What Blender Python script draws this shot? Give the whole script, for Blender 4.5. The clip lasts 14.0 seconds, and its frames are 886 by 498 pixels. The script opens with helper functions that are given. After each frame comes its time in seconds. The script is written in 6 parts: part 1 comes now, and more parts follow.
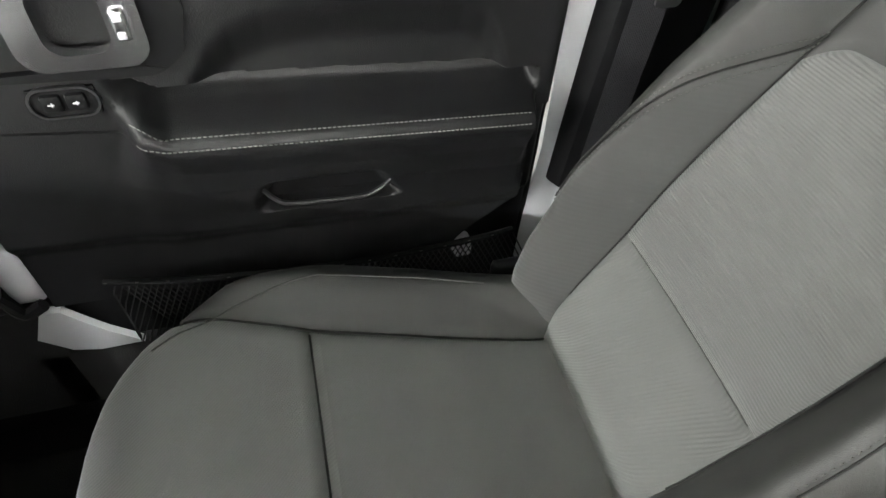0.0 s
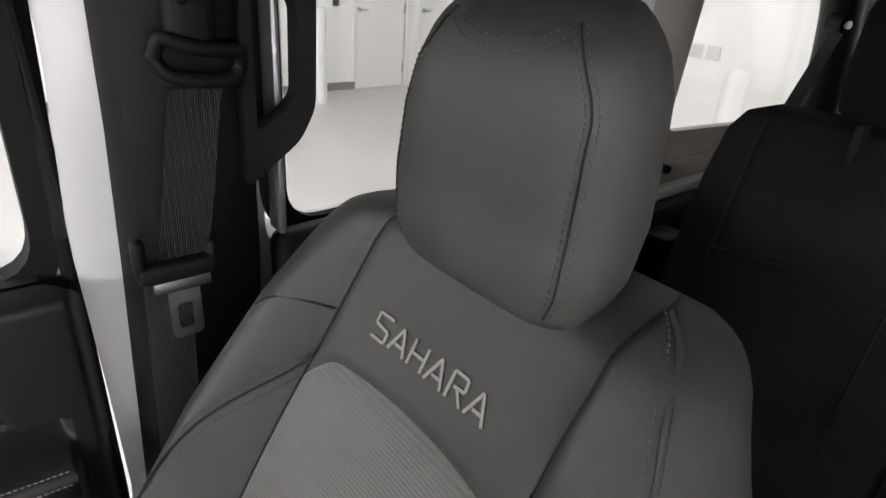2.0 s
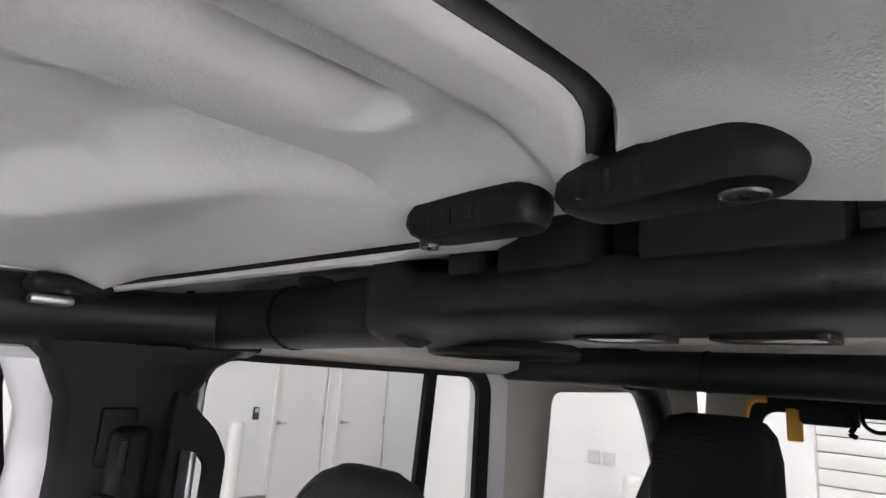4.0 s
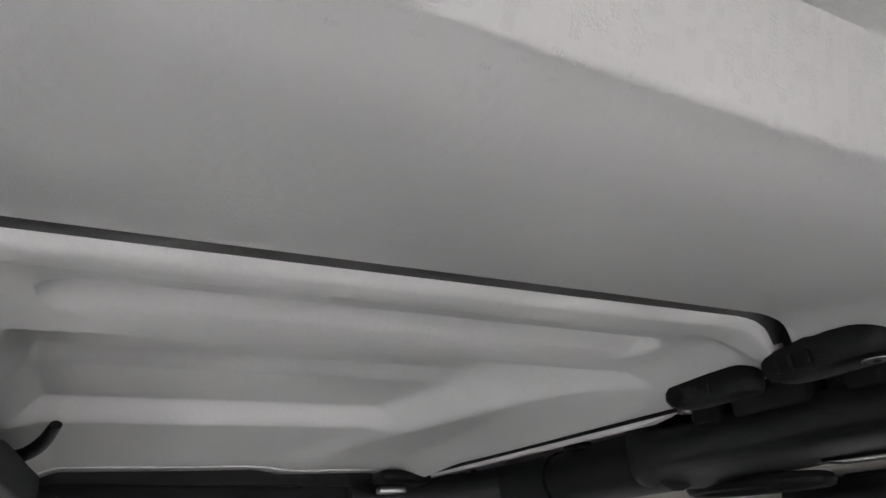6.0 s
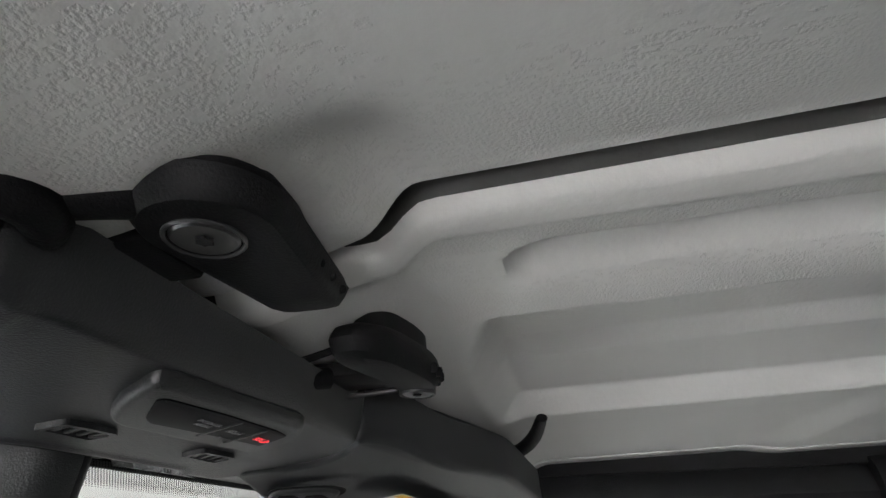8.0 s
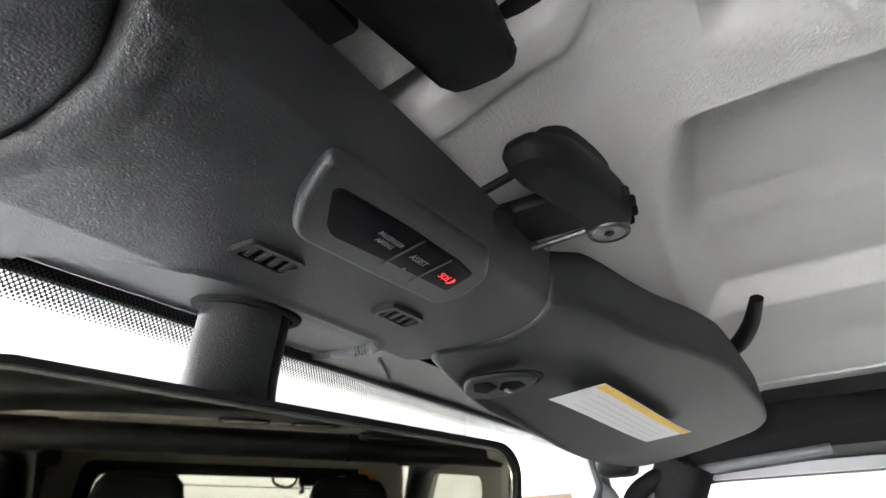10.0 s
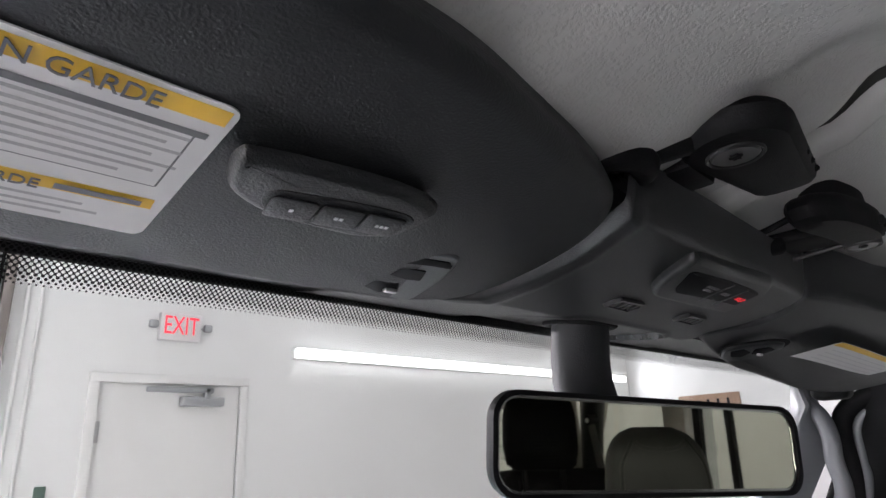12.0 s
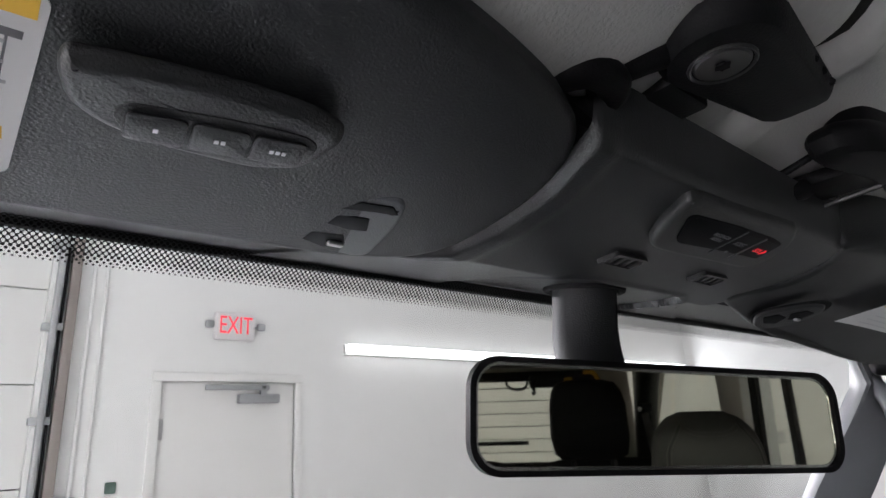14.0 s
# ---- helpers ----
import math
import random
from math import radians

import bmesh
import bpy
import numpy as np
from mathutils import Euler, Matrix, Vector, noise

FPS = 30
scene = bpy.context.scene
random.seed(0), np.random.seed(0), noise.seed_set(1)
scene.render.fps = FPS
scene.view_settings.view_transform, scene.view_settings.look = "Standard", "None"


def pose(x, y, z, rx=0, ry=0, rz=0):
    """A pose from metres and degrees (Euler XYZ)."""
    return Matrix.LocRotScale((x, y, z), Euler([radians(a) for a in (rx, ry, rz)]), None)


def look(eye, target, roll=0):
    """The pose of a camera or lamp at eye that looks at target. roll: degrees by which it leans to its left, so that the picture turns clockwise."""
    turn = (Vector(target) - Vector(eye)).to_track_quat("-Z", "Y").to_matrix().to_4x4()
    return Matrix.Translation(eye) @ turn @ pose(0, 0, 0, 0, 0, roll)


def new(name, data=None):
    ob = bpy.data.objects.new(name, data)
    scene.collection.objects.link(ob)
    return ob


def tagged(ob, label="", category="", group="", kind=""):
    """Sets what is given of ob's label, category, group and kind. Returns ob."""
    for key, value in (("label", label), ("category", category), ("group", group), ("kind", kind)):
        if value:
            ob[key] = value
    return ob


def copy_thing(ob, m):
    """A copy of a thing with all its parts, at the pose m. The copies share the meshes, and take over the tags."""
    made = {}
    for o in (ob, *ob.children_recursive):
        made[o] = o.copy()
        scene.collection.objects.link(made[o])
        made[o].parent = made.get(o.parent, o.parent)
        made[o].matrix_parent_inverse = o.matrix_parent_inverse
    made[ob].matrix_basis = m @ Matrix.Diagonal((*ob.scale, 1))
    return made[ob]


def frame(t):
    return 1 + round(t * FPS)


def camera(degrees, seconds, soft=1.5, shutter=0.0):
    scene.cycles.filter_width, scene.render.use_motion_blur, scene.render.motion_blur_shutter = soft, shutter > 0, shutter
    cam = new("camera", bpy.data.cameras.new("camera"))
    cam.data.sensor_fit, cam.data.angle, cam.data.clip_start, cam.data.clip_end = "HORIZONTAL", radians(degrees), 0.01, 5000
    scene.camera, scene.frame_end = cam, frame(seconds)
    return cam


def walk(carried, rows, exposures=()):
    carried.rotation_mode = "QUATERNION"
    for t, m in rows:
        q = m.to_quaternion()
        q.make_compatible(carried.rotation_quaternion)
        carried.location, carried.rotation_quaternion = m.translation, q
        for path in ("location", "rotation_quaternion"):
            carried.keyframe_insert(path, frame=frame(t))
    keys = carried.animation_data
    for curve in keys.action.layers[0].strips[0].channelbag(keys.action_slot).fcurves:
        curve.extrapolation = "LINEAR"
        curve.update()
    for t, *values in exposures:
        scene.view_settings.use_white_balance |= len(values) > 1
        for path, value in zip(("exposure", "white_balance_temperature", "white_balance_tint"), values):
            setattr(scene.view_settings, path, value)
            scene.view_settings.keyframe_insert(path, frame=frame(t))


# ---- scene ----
cam = camera(73.1, 14.0)
PATH = [
    (0, (0.105, 0.243, 1.57), (1.38, -0.155, 0.082), 3.8),
    (0.5, (0.102, 0.142, 1.603), (1.395, -0.411, 0.181), 2.8),
    (1, (0.091, 0.088, 1.627), (1.374, -0.705, 0.314), 4.1),
    (1.5, (0.092, 0.047, 1.634), (1.39, -0.962, 0.496), 5.4),
    (2, (0.089, -0.006, 1.642), (1.447, -1.191, 0.775), 4.5),
    (2.2, (0.079, -0.005, 1.656), (1.448, -1.268, 0.926), 4.5),
    (2.5, (0.048, -0.006, 1.68), (1.42, -1.354, 1.132), 4.3),
    (2.7, (0.022, 0.01, 1.692), (1.396, -1.39, 1.302), 4.3),
    (3, (-0.016, 0.036, 1.707), (1.363, -1.41, 1.622), 4.1),
    (3.5, (-0.072, 0.058, 1.725), (1.287, -1.394, 1.944), 3.8),
    (3.7, (-0.088, 0.071, 1.725), (1.256, -1.374, 2.049), 3.6),
    (5.8, (-0.247, 0.251, 1.694), (1.284, -0.673, 2.59), -1.7),
    (6, (-0.239, 0.258, 1.702), (1.359, -0.547, 2.595), -2.4),
    (6.5, (-0.228, 0.262, 1.711), (1.485, -0.244, 2.61), -2.9),
    (7, (-0.212, 0.276, 1.718), (1.563, 0.074, 2.618), -2.0),
    (7.5, (-0.193, 0.282, 1.717), (1.591, 0.357, 2.618), -2.0),
    (8, (-0.163, 0.285, 1.711), (1.584, 0.685, 2.599), -1.2),
    (8.2, (-0.15, 0.287, 1.706), (1.569, 0.81, 2.585), -0.8),
    (10.3, (-0.116, 0.324, 1.657), (1.441, 1.256, 2.498), -2.2),
    (10.5, (-0.118, 0.33, 1.656), (1.469, 1.274, 2.425), -2.9),
    (11, (-0.18, 0.321, 1.663), (1.398, 1.371, 2.301), -3.0),
    (11.5, (-0.245, 0.309, 1.685), (1.227, 1.51, 2.313), -3.0),
    (12, (-0.265, 0.312, 1.685), (1.104, 1.629, 2.312), -3.0),
    (12.5, (-0.259, 0.309, 1.687), (1.055, 1.679, 2.315), -3.1),
    (13, (-0.263, 0.3, 1.69), (1.021, 1.699, 2.317), -3.2),
    (13.5, (-0.256, 0.295, 1.686), (1.01, 1.712, 2.31), -3.4),
    (14, (-0.22, 0.31, 1.675), (1.029, 1.745, 2.294), -3.8),
]
walk(cam, [(t, look(eye, target, roll)) for t, eye, target, roll in PATH],
     exposures=[(0, 1.25, 6500, 5), (0.5, 1.15, 6500, 5), (1, 0.75, 6500, 6), (1.5, 0.6, 6500, 10), (2, 0.45, 6450, 13), (3, 0.42, 6350, 17), (3.7, 0.35, 6350, 17), (5, 0.05, 6300, 15), (6, -0.2, 6300, 14), (7, -0.22, 6300, 13), (8, -0.05, 6350, 10), (10.5, 0.95, 6300, 12), (11, 0.05, 6250, 15), (11.5, -0.42, 6200, 16), (14, -0.62, 6200, 15)])

# ---- light ----
world = bpy.data.worlds.new("world")
scene.world = world
world.use_nodes = True
world.node_tree.nodes["Background"].inputs[0].default_value = (0.8, 0.85, 0.9, 1)
world.node_tree.nodes["Background"].inputs[1].default_value = 0.02


def area(name, m, sx, sy, watts, colour=(1.0, 0.965, 0.965)):
    d = bpy.data.lights.new(name, "AREA")
    d.shape, d.size, d.size_y, d.energy, d.color = "RECTANGLE", sx, sy, watts, colour
    ob = new(name, d)
    ob.matrix_world = m
    return ob


# lamps added under the hall's ceiling, out of view, to light hall and cabin
# the 430 W one brightens the left floor, for bounce onto the roof panels
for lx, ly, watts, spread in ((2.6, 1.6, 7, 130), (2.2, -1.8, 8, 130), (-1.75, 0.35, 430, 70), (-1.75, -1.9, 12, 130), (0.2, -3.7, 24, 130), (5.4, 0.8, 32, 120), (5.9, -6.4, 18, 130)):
    area("unseen_ceiling_fill", pose(lx, ly, 3.9), 0.5, 2.4, watts).data.spread = radians(spread)
area("unseen_ceiling_fill", pose(-0.2, 0.58, 3.9, 0, 0, 90), 0.4, 2.4, 62).data.spread = radians(105)
# narrow lamp added over the bonnet to brighten the header's front
area("unseen_ceiling_fill", pose(0.0, 1.75, 3.9, 0, 0, 90), 0.4, 2.4, 210).data.spread = radians(36)
# light of the front wall's tube strips; the lamp at x -1 is added, without tube
for lx in (-1.0, 3.32, 5.77):
    area("wall_light_and_fill", pose(lx, 4.11, 2.39, 90, 0, 180), 2.4, 0.07, 140 if lx < 0 else 62 if lx < 5 else 30)
# unseen lamps added on the left wall to light the roof from the side
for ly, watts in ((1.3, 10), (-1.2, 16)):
    area("wall_light_and_fill", pose(-2.52, ly, 1.42, 90, 0, -90), 2.4, 0.09, watts)


# ---- materials ----
def mat(name, colour, rough=0.5, metal=0.0, spec=0.5, grain=0.0, grain_scale=400, vary=0.0, vary_scale=6, emit=0, coat=0.0, rough_vary=0.0, detail=3):
    m = bpy.data.materials.new(name)
    m.use_nodes = True
    nt = m.node_tree
    b = nt.nodes["Principled BSDF"]
    b.inputs["Base Color"].default_value = (*colour, 1)
    b.inputs["Roughness"].default_value = rough
    b.inputs["Metallic"].default_value = metal
    b.inputs["Specular IOR Level"].default_value = spec
    b.inputs["Coat Weight"].default_value = coat
    tc = nt.nodes.new("ShaderNodeTexCoord")
    if grain:
        n = nt.nodes.new("ShaderNodeTexNoise")
        n.inputs["Scale"].default_value, n.inputs["Detail"].default_value = grain_scale, detail
        nt.links.new(tc.outputs["Object"], n.inputs["Vector"])
        bp = nt.nodes.new("ShaderNodeBump")
        bp.inputs["Strength"].default_value, bp.inputs["Distance"].default_value = grain, 1.0 / grain_scale
        nt.links.new(n.outputs["Fac"], bp.inputs["Height"])
        nt.links.new(bp.outputs["Normal"], b.inputs["Normal"])
    if vary:
        n = nt.nodes.new("ShaderNodeTexNoise")
        n.inputs["Scale"].default_value, n.inputs["Detail"].default_value = vary_scale, 6
        nt.links.new(tc.outputs["Object"], n.inputs["Vector"])
        r = nt.nodes.new("ShaderNodeMix")
        r.data_type = "RGBA"
        r.inputs[6].default_value = (*[c * (1 - vary) for c in colour], 1)
        r.inputs[7].default_value = (*[min(1, c * (1 + vary)) for c in colour], 1)
        nt.links.new(n.outputs["Fac"], r.inputs[0])
        nt.links.new(r.outputs[2], b.inputs["Base Color"])
        if rough_vary:
            q = nt.nodes.new("ShaderNodeMapRange")
            q.inputs[3].default_value, q.inputs[4].default_value = rough - rough_vary, rough + rough_vary
            nt.links.new(n.outputs["Fac"], q.inputs[0])
            nt.links.new(q.outputs[0], b.inputs["Roughness"])
    if emit:
        b.inputs["Emission Color"].default_value = (*colour, 1)
        b.inputs["Emission Strength"].default_value = emit
    return m


def fabric(name, colour, rows=620, rib=0.6, along="Z"):
    """Ribbed woven cloth: fine bands across the surface, with a weave."""
    m = mat(name, colour, 0.85, vary=0.12, vary_scale=14)
    nt = m.node_tree
    b = nt.nodes["Principled BSDF"]
    b.inputs["Sheen Weight"].default_value = 0.25
    tc = nt.nodes.new("ShaderNodeTexCoord")
    w = nt.nodes.new("ShaderNodeTexWave")
    w.wave_type, w.bands_direction = "BANDS", along
    w.inputs["Scale"].default_value, w.inputs["Distortion"].default_value = rows / 6.283, 0.4
    nt.links.new(tc.outputs["Object"], w.inputs["Vector"])
    n = nt.nodes.new("ShaderNodeTexNoise")
    n.inputs["Scale"].default_value = 900
    nt.links.new(tc.outputs["Object"], n.inputs["Vector"])
    a = nt.nodes.new("ShaderNodeMath")
    nt.links.new(w.outputs["Fac"], a.inputs[0])
    nt.links.new(n.outputs["Fac"], a.inputs[1])
    bp = nt.nodes.new("ShaderNodeBump")
    bp.inputs["Strength"].default_value, bp.inputs["Distance"].default_value = rib, 0.0012
    nt.links.new(a.outputs[0], bp.inputs["Height"])
    nt.links.new(bp.outputs["Normal"], b.inputs["Normal"])
    return m


def clear_glass(name, tint=(0.96, 0.98, 0.97)):
    m = bpy.data.materials.new(name)
    m.use_nodes = True
    nt = m.node_tree
    nt.nodes.remove(nt.nodes["Principled BSDF"])
    t = nt.nodes.new("ShaderNodeBsdfTransparent")
    t.inputs[0].default_value = (*tint, 1)
    g = nt.nodes.new("ShaderNodeBsdfGlossy")
    g.inputs["Roughness"].default_value = 0.02
    lw = nt.nodes.new("ShaderNodeLayerWeight")
    lw.inputs[0].default_value = 0.5
    pw = nt.nodes.new("ShaderNodeMath")
    pw.operation = "POWER"
    pw.inputs[1].default_value = 5
    nt.links.new(lw.outputs["Facing"], pw.inputs[0])
    f = nt.nodes.new("ShaderNodeMapRange")
    f.inputs[3].default_value, f.inputs[4].default_value = 0.02, 0.5
    nt.links.new(pw.outputs[0], f.inputs[0])
    x = nt.nodes.new("ShaderNodeMixShader")
    nt.links.new(f.outputs[0], x.inputs[0])
    nt.links.new(t.outputs[0], x.inputs[1])
    nt.links.new(g.outputs[0], x.inputs[2])
    nt.links.new(x.outputs[0], nt.nodes["Material Output"].inputs[0])
    return m


LEATHER = mat("seat_leather", (0.032, 0.0325, 0.0305), 0.58, spec=0.35, grain=0.25, grain_scale=900, vary=0.12, vary_scale=10, rough_vary=0.06)
CLOTH = fabric("seat_cloth", (0.092, 0.094, 0.089), 700, 0.42)
TWILL = fabric("seat_twill", (0.088, 0.090, 0.085), 900, 0.22, "DIAGONAL")
RIBBED = fabric("ribbed_bolster_cloth", (0.034, 0.035, 0.033), 330, 0.14)
REAR_CLOTH = fabric("rear_seat_cloth", (0.0075, 0.0075, 0.008), 200, 0.3)
REAR_CLOTH.node_tree.nodes["Principled BSDF"].inputs["Sheen Weight"].default_value = 0.0
REAR_CLOTH.node_tree.nodes["Principled BSDF"].inputs["Specular IOR Level"].default_value = 0.1
PLASTIC = mat("black_plastic", (0.006, 0.006, 0.0065), 0.52, spec=0.13, grain=0.22, grain_scale=1100, vary=0.15, vary_scale=8, rough_vary=0.06)
SOFT = mat("black_soft_trim", (0.0085, 0.0085, 0.009), 0.43, spec=0.27, grain=0.3, grain_scale=700, vary=0.15, vary_scale=7, rough_vary=0.07)
HEADLINER = mat("grained_grey_trim", (0.019, 0.020, 0.021), 0.42, spec=0.5, grain=0.35, grain_scale=1300, vary=0.12, vary_scale=9, rough_vary=0.05)
VISOR = mat("grained_visor_vinyl", (0.0155, 0.0165, 0.0175), 0.50, spec=0.4, grain=0.35, grain_scale=1300, vary=0.12, vary_scale=9, rough_vary=0.05)
GLOSS_BLACK = mat("gloss_black", (0.02, 0.02, 0.021), 0.28, spec=0.6, vary=0.1, vary_scale=20)
RUBBER = mat("rubber", (0.005, 0.005, 0.0055), 0.75, spec=0.2, grain=0.15, grain_scale=500)
# dark grey for the rubber seam and the shade on the pale edge beside it
SEAL_AND_SHADE = mat("seal_and_shade", (0.05, 0.05, 0.048), 0.6, spec=0.2, grain=0.15, grain_scale=500)
WHITE_PAINT = mat("white_body_paint", (0.50, 0.51, 0.525), 0.28, vary=0.03, coat=0.4)
ROOF = mat("moulded_roof", (0.62, 0.62, 0.605), 0.36, grain=0.08, grain_scale=240, vary=0.07, vary_scale=9)
ROOF_GRAIN = mat("grained_roof", (0.60, 0.60, 0.585), 0.34, grain=0.42, grain_scale=850, vary=0.08, vary_scale=9)
PILLAR_TRIM = mat("pillar_trim", (0.13, 0.137, 0.145), 0.36, grain=0.12, grain_scale=900, vary=0.08, vary_scale=9)
GREY_TRIM = mat("grey_trim", (0.085, 0.09, 0.096), 0.45, grain=0.3, grain_scale=1300, vary=0.1, vary_scale=9)
HARDTOP = mat("moulded_hardtop", (0.36, 0.342, 0.312), 0.5, grain=0.4, grain_scale=180, vary=0.06, vary_scale=7)
SEAM_THREAD = mat("seam_thread", (0.016, 0.016, 0.015), 0.8, spec=0.2, grain=0.3, grain_scale=2000)
STITCH = mat("pale_thread", (0.19, 0.19, 0.178), 0.8, grain=0.3, grain_scale=2000)
DARK_STITCH = mat("dark_thread", (0.070, 0.070, 0.065), 0.8, grain=0.3, grain_scale=2000)
SILVER = mat("satin_silver", (0.75, 0.75, 0.76), 0.22, 1.0, vary=0.06)
DARK_STEEL = mat("dark_steel", (0.15, 0.15, 0.155), 0.34, 1.0, vary=0.1, vary_scale=60)
STEEL = mat("steel", (0.5, 0.5, 0.5), 0.32, 1.0, vary=0.1, vary_scale=60)
WEBBING = fabric("belt_webbing", (0.02, 0.02, 0.024), 900, 0.5, "Y")
GREY_WEBBING = fabric("grey_belt_webbing", (0.13, 0.13, 0.135), 500, 0.3)
NET = mat("net_cord", (0.035, 0.035, 0.036), 0.6, spec=0.3, grain=0.2, grain_scale=900)
CARPET = mat("carpet", (0.012, 0.012, 0.012), 0.95, grain=0.8, grain_scale=500)
LENS = mat("lamp_lens", (0.32, 0.32, 0.31), 0.18, vary=0.06, vary_scale=60)
GLASS = clear_glass("window_glass")
MIRROR = mat("mirror_silver", (0.56, 0.555, 0.45), 0.02, 1.0)
MIRROR_EDGE = mat("mirror_edge", (0.5, 0.51, 0.48), 0.24, 1.0, vary=0.05)
WALL = mat("white_wall_paint", (0.80, 0.80, 0.79), 0.6, grain=0.15, grain_scale=120, vary=0.025, vary_scale=1.5)
DOOR_PAINT = mat("white_door_paint", (0.76, 0.755, 0.74), 0.45, vary=0.02, vary_scale=2)
FLOOR = mat("sealed_concrete", (0.50, 0.49, 0.47), 0.35, grain=0.2, grain_scale=60, vary=0.14, vary_scale=1.3, rough_vary=0.1)
CEILING = mat("ceiling_paint", (0.75, 0.75, 0.74), 0.8, vary=0.03)
GALV = mat("galvanised_steel", (0.42, 0.43, 0.44), 0.45, 0.8, vary=0.2, vary_scale=30)
GREY_BASE = mat("grey_base_strip", (0.2, 0.2, 0.2), 0.6, vary=0.06)
LAMP = mat("lamp_tube", (1.0, 0.98, 0.95), 0.4, emit=6)
RED_LIT = mat("lit_red", (0.85, 0.03, 0.04), 0.4, emit=0.32)
EXIT_RED = mat("exit_red", (0.9, 0.06, 0.09), 0.4, emit=0.9)
RED_PLASTIC = mat("red_button", (0.6, 0.02, 0.015), 0.4, vary=0.05)
LABEL_WHITE = mat("label_paper", (0.72, 0.72, 0.72), 0.5, vary=0.03)
LABEL_YELLOW = mat("label_yellow", (0.75, 0.46, 0.03), 0.5, vary=0.04)
INK = mat("ink", (0.12, 0.12, 0.13), 0.6, vary=0.05)
ETCH = mat("etched_glass", (0.35, 0.35, 0.35), 0.6, vary=0.05)
DIM_MARK = mat("dim_mark", (0.10, 0.10, 0.105), 0.5, vary=0.05)
PALE_MARK = mat("pale_mark", (0.6, 0.6, 0.62), 0.5, vary=0.05)
YELLOW = mat("yellow_strap", (0.65, 0.36, 0.03), 0.6, grain=0.2, grain_scale=400, vary=0.1)
BROWN = mat("brown_board", (0.32, 0.2, 0.13), 0.6, vary=0.15, vary_scale=12)
DISPLAY = mat("display_black", (0.004, 0.004, 0.005), 0.45, spec=0.06, vary=0.1)


# ---- building helpers ----
def empty(name, at, label="", category="", group="", kind=""):
    ob = new(name)
    ob.empty_display_size = 0.02
    ob.location = at
    return tagged(ob, label, category, group, kind)


def part(name, bm, material, parent=None, label="", smooth=True, angle=40):
    """Links a bmesh, in world metres, as one mesh under a thing or a part."""
    me = bpy.data.meshes.new(name)
    bmesh.ops.recalc_face_normals(bm, faces=bm.faces)
    bm.to_mesh(me)
    bm.free()
    me.materials.append(material)
    if smooth:
        me.polygons.foreach_set("use_smooth", [True] * len(me.polygons))
        me.set_sharp_from_angle(angle=radians(angle))
    ob = new(name, me)
    if parent:
        ob.parent = parent
        if parent.parent is None:
            ob.matrix_parent_inverse = Matrix.Translation(-parent.location)
    if label:
        ob["label"] = label
    return ob


def box(bm, lo, hi, bevel=0.0, seg=2, m=None):
    """A box from corner to corner with rounded edges, added to bm."""
    c = [(a + b) / 2 for a, b in zip(lo, hi)]
    size = [abs(b - a) for a, b in zip(lo, hi)]
    r = bmesh.ops.create_cube(bm, size=1, matrix=Matrix.Translation(c) @ Matrix.Diagonal((*size, 1)))
    vs = r["verts"]
    if bevel:
        es = list({e for v in vs for e in v.link_edges})
        g = bmesh.ops.bevel(bm, geom=es, offset=min(bevel, min(size) * 0.49), segments=seg, profile=0.5, affect="EDGES")
        vs = list({v for f in g["faces"] for v in f.verts} | {v for v in vs if v.is_valid})
    if m is not None:
        bmesh.ops.transform(bm, matrix=m, verts=[v for v in vs if v.is_valid])
    return bm


def boxes(*items):
    bm = bmesh.new()
    for it in items:
        box(bm, *it)
    return bm


def skin(rings, closed=True, caps=True, bm=None):
    """A surface through rings of equally many points."""
    bm = bm or bmesh.new()
    rows = [[bm.verts.new(p) for p in ring] for ring in rings]
    n = len(rows[0])
    for a, b in zip(rows, rows[1:]):
        for i in range(n if closed else n - 1):
            j = (i + 1) % n
            bm.faces.new((a[i], a[j], b[j], b[i]))
    if closed and caps:
        bm.faces.new(rows[0][::-1])
        bm.faces.new(rows[-1])
    return bm


def smooth_line(pts, steps=8):
    """A Catmull-Rom line through points."""
    p = [Vector(q) for q in pts]
    p = [p[0] * 2 - p[1]] + p + [p[-1] * 2 - p[-2]]
    out = []
    for i in range(1, len(p) - 2):
        for k in range(steps):
            t = k / steps
            a, b, c, d = p[i - 1:i + 3]
            out.append(0.5 * (2 * b + (c - a) * t + (2 * a - 5 * b + 4 * c - d) * t * t + (3 * b - a - 3 * c + d) * t ** 3))
    return out + [p[-2]]


def tube(pts, radius, n=12, bm=None, flat=1.0, up=(0, 0, 1)):
    """A round bar along a line; radius may be one number or one for each point."""
    pts = [Vector(p) for p in pts]
    rings = []
    for i, p in enumerate(pts):
        d = (pts[min(i + 1, len(pts) - 1)] - pts[max(i - 1, 0)]).normalized()
        s = d.cross(Vector(up))
        s = s.normalized() if s.length > 1e-4 else Vector((1, 0, 0))
        u = s.cross(d)
        r = radius[i] if hasattr(radius, "__len__") else radius
        rings.append([p + s * math.cos(2 * math.pi * k / n) * r + u * math.sin(2 * math.pi * k / n) * r * flat for k in range(n)])
    return skin(rings, bm=bm)


def grid(fn, nu, nv, bm=None):
    """An open sheet: fn(s, t) for s and t from 0 to 1."""
    return skin([[fn(i / nu, j / nv) for i in range(nu + 1)] for j in range(nv + 1)], closed=False, bm=bm)


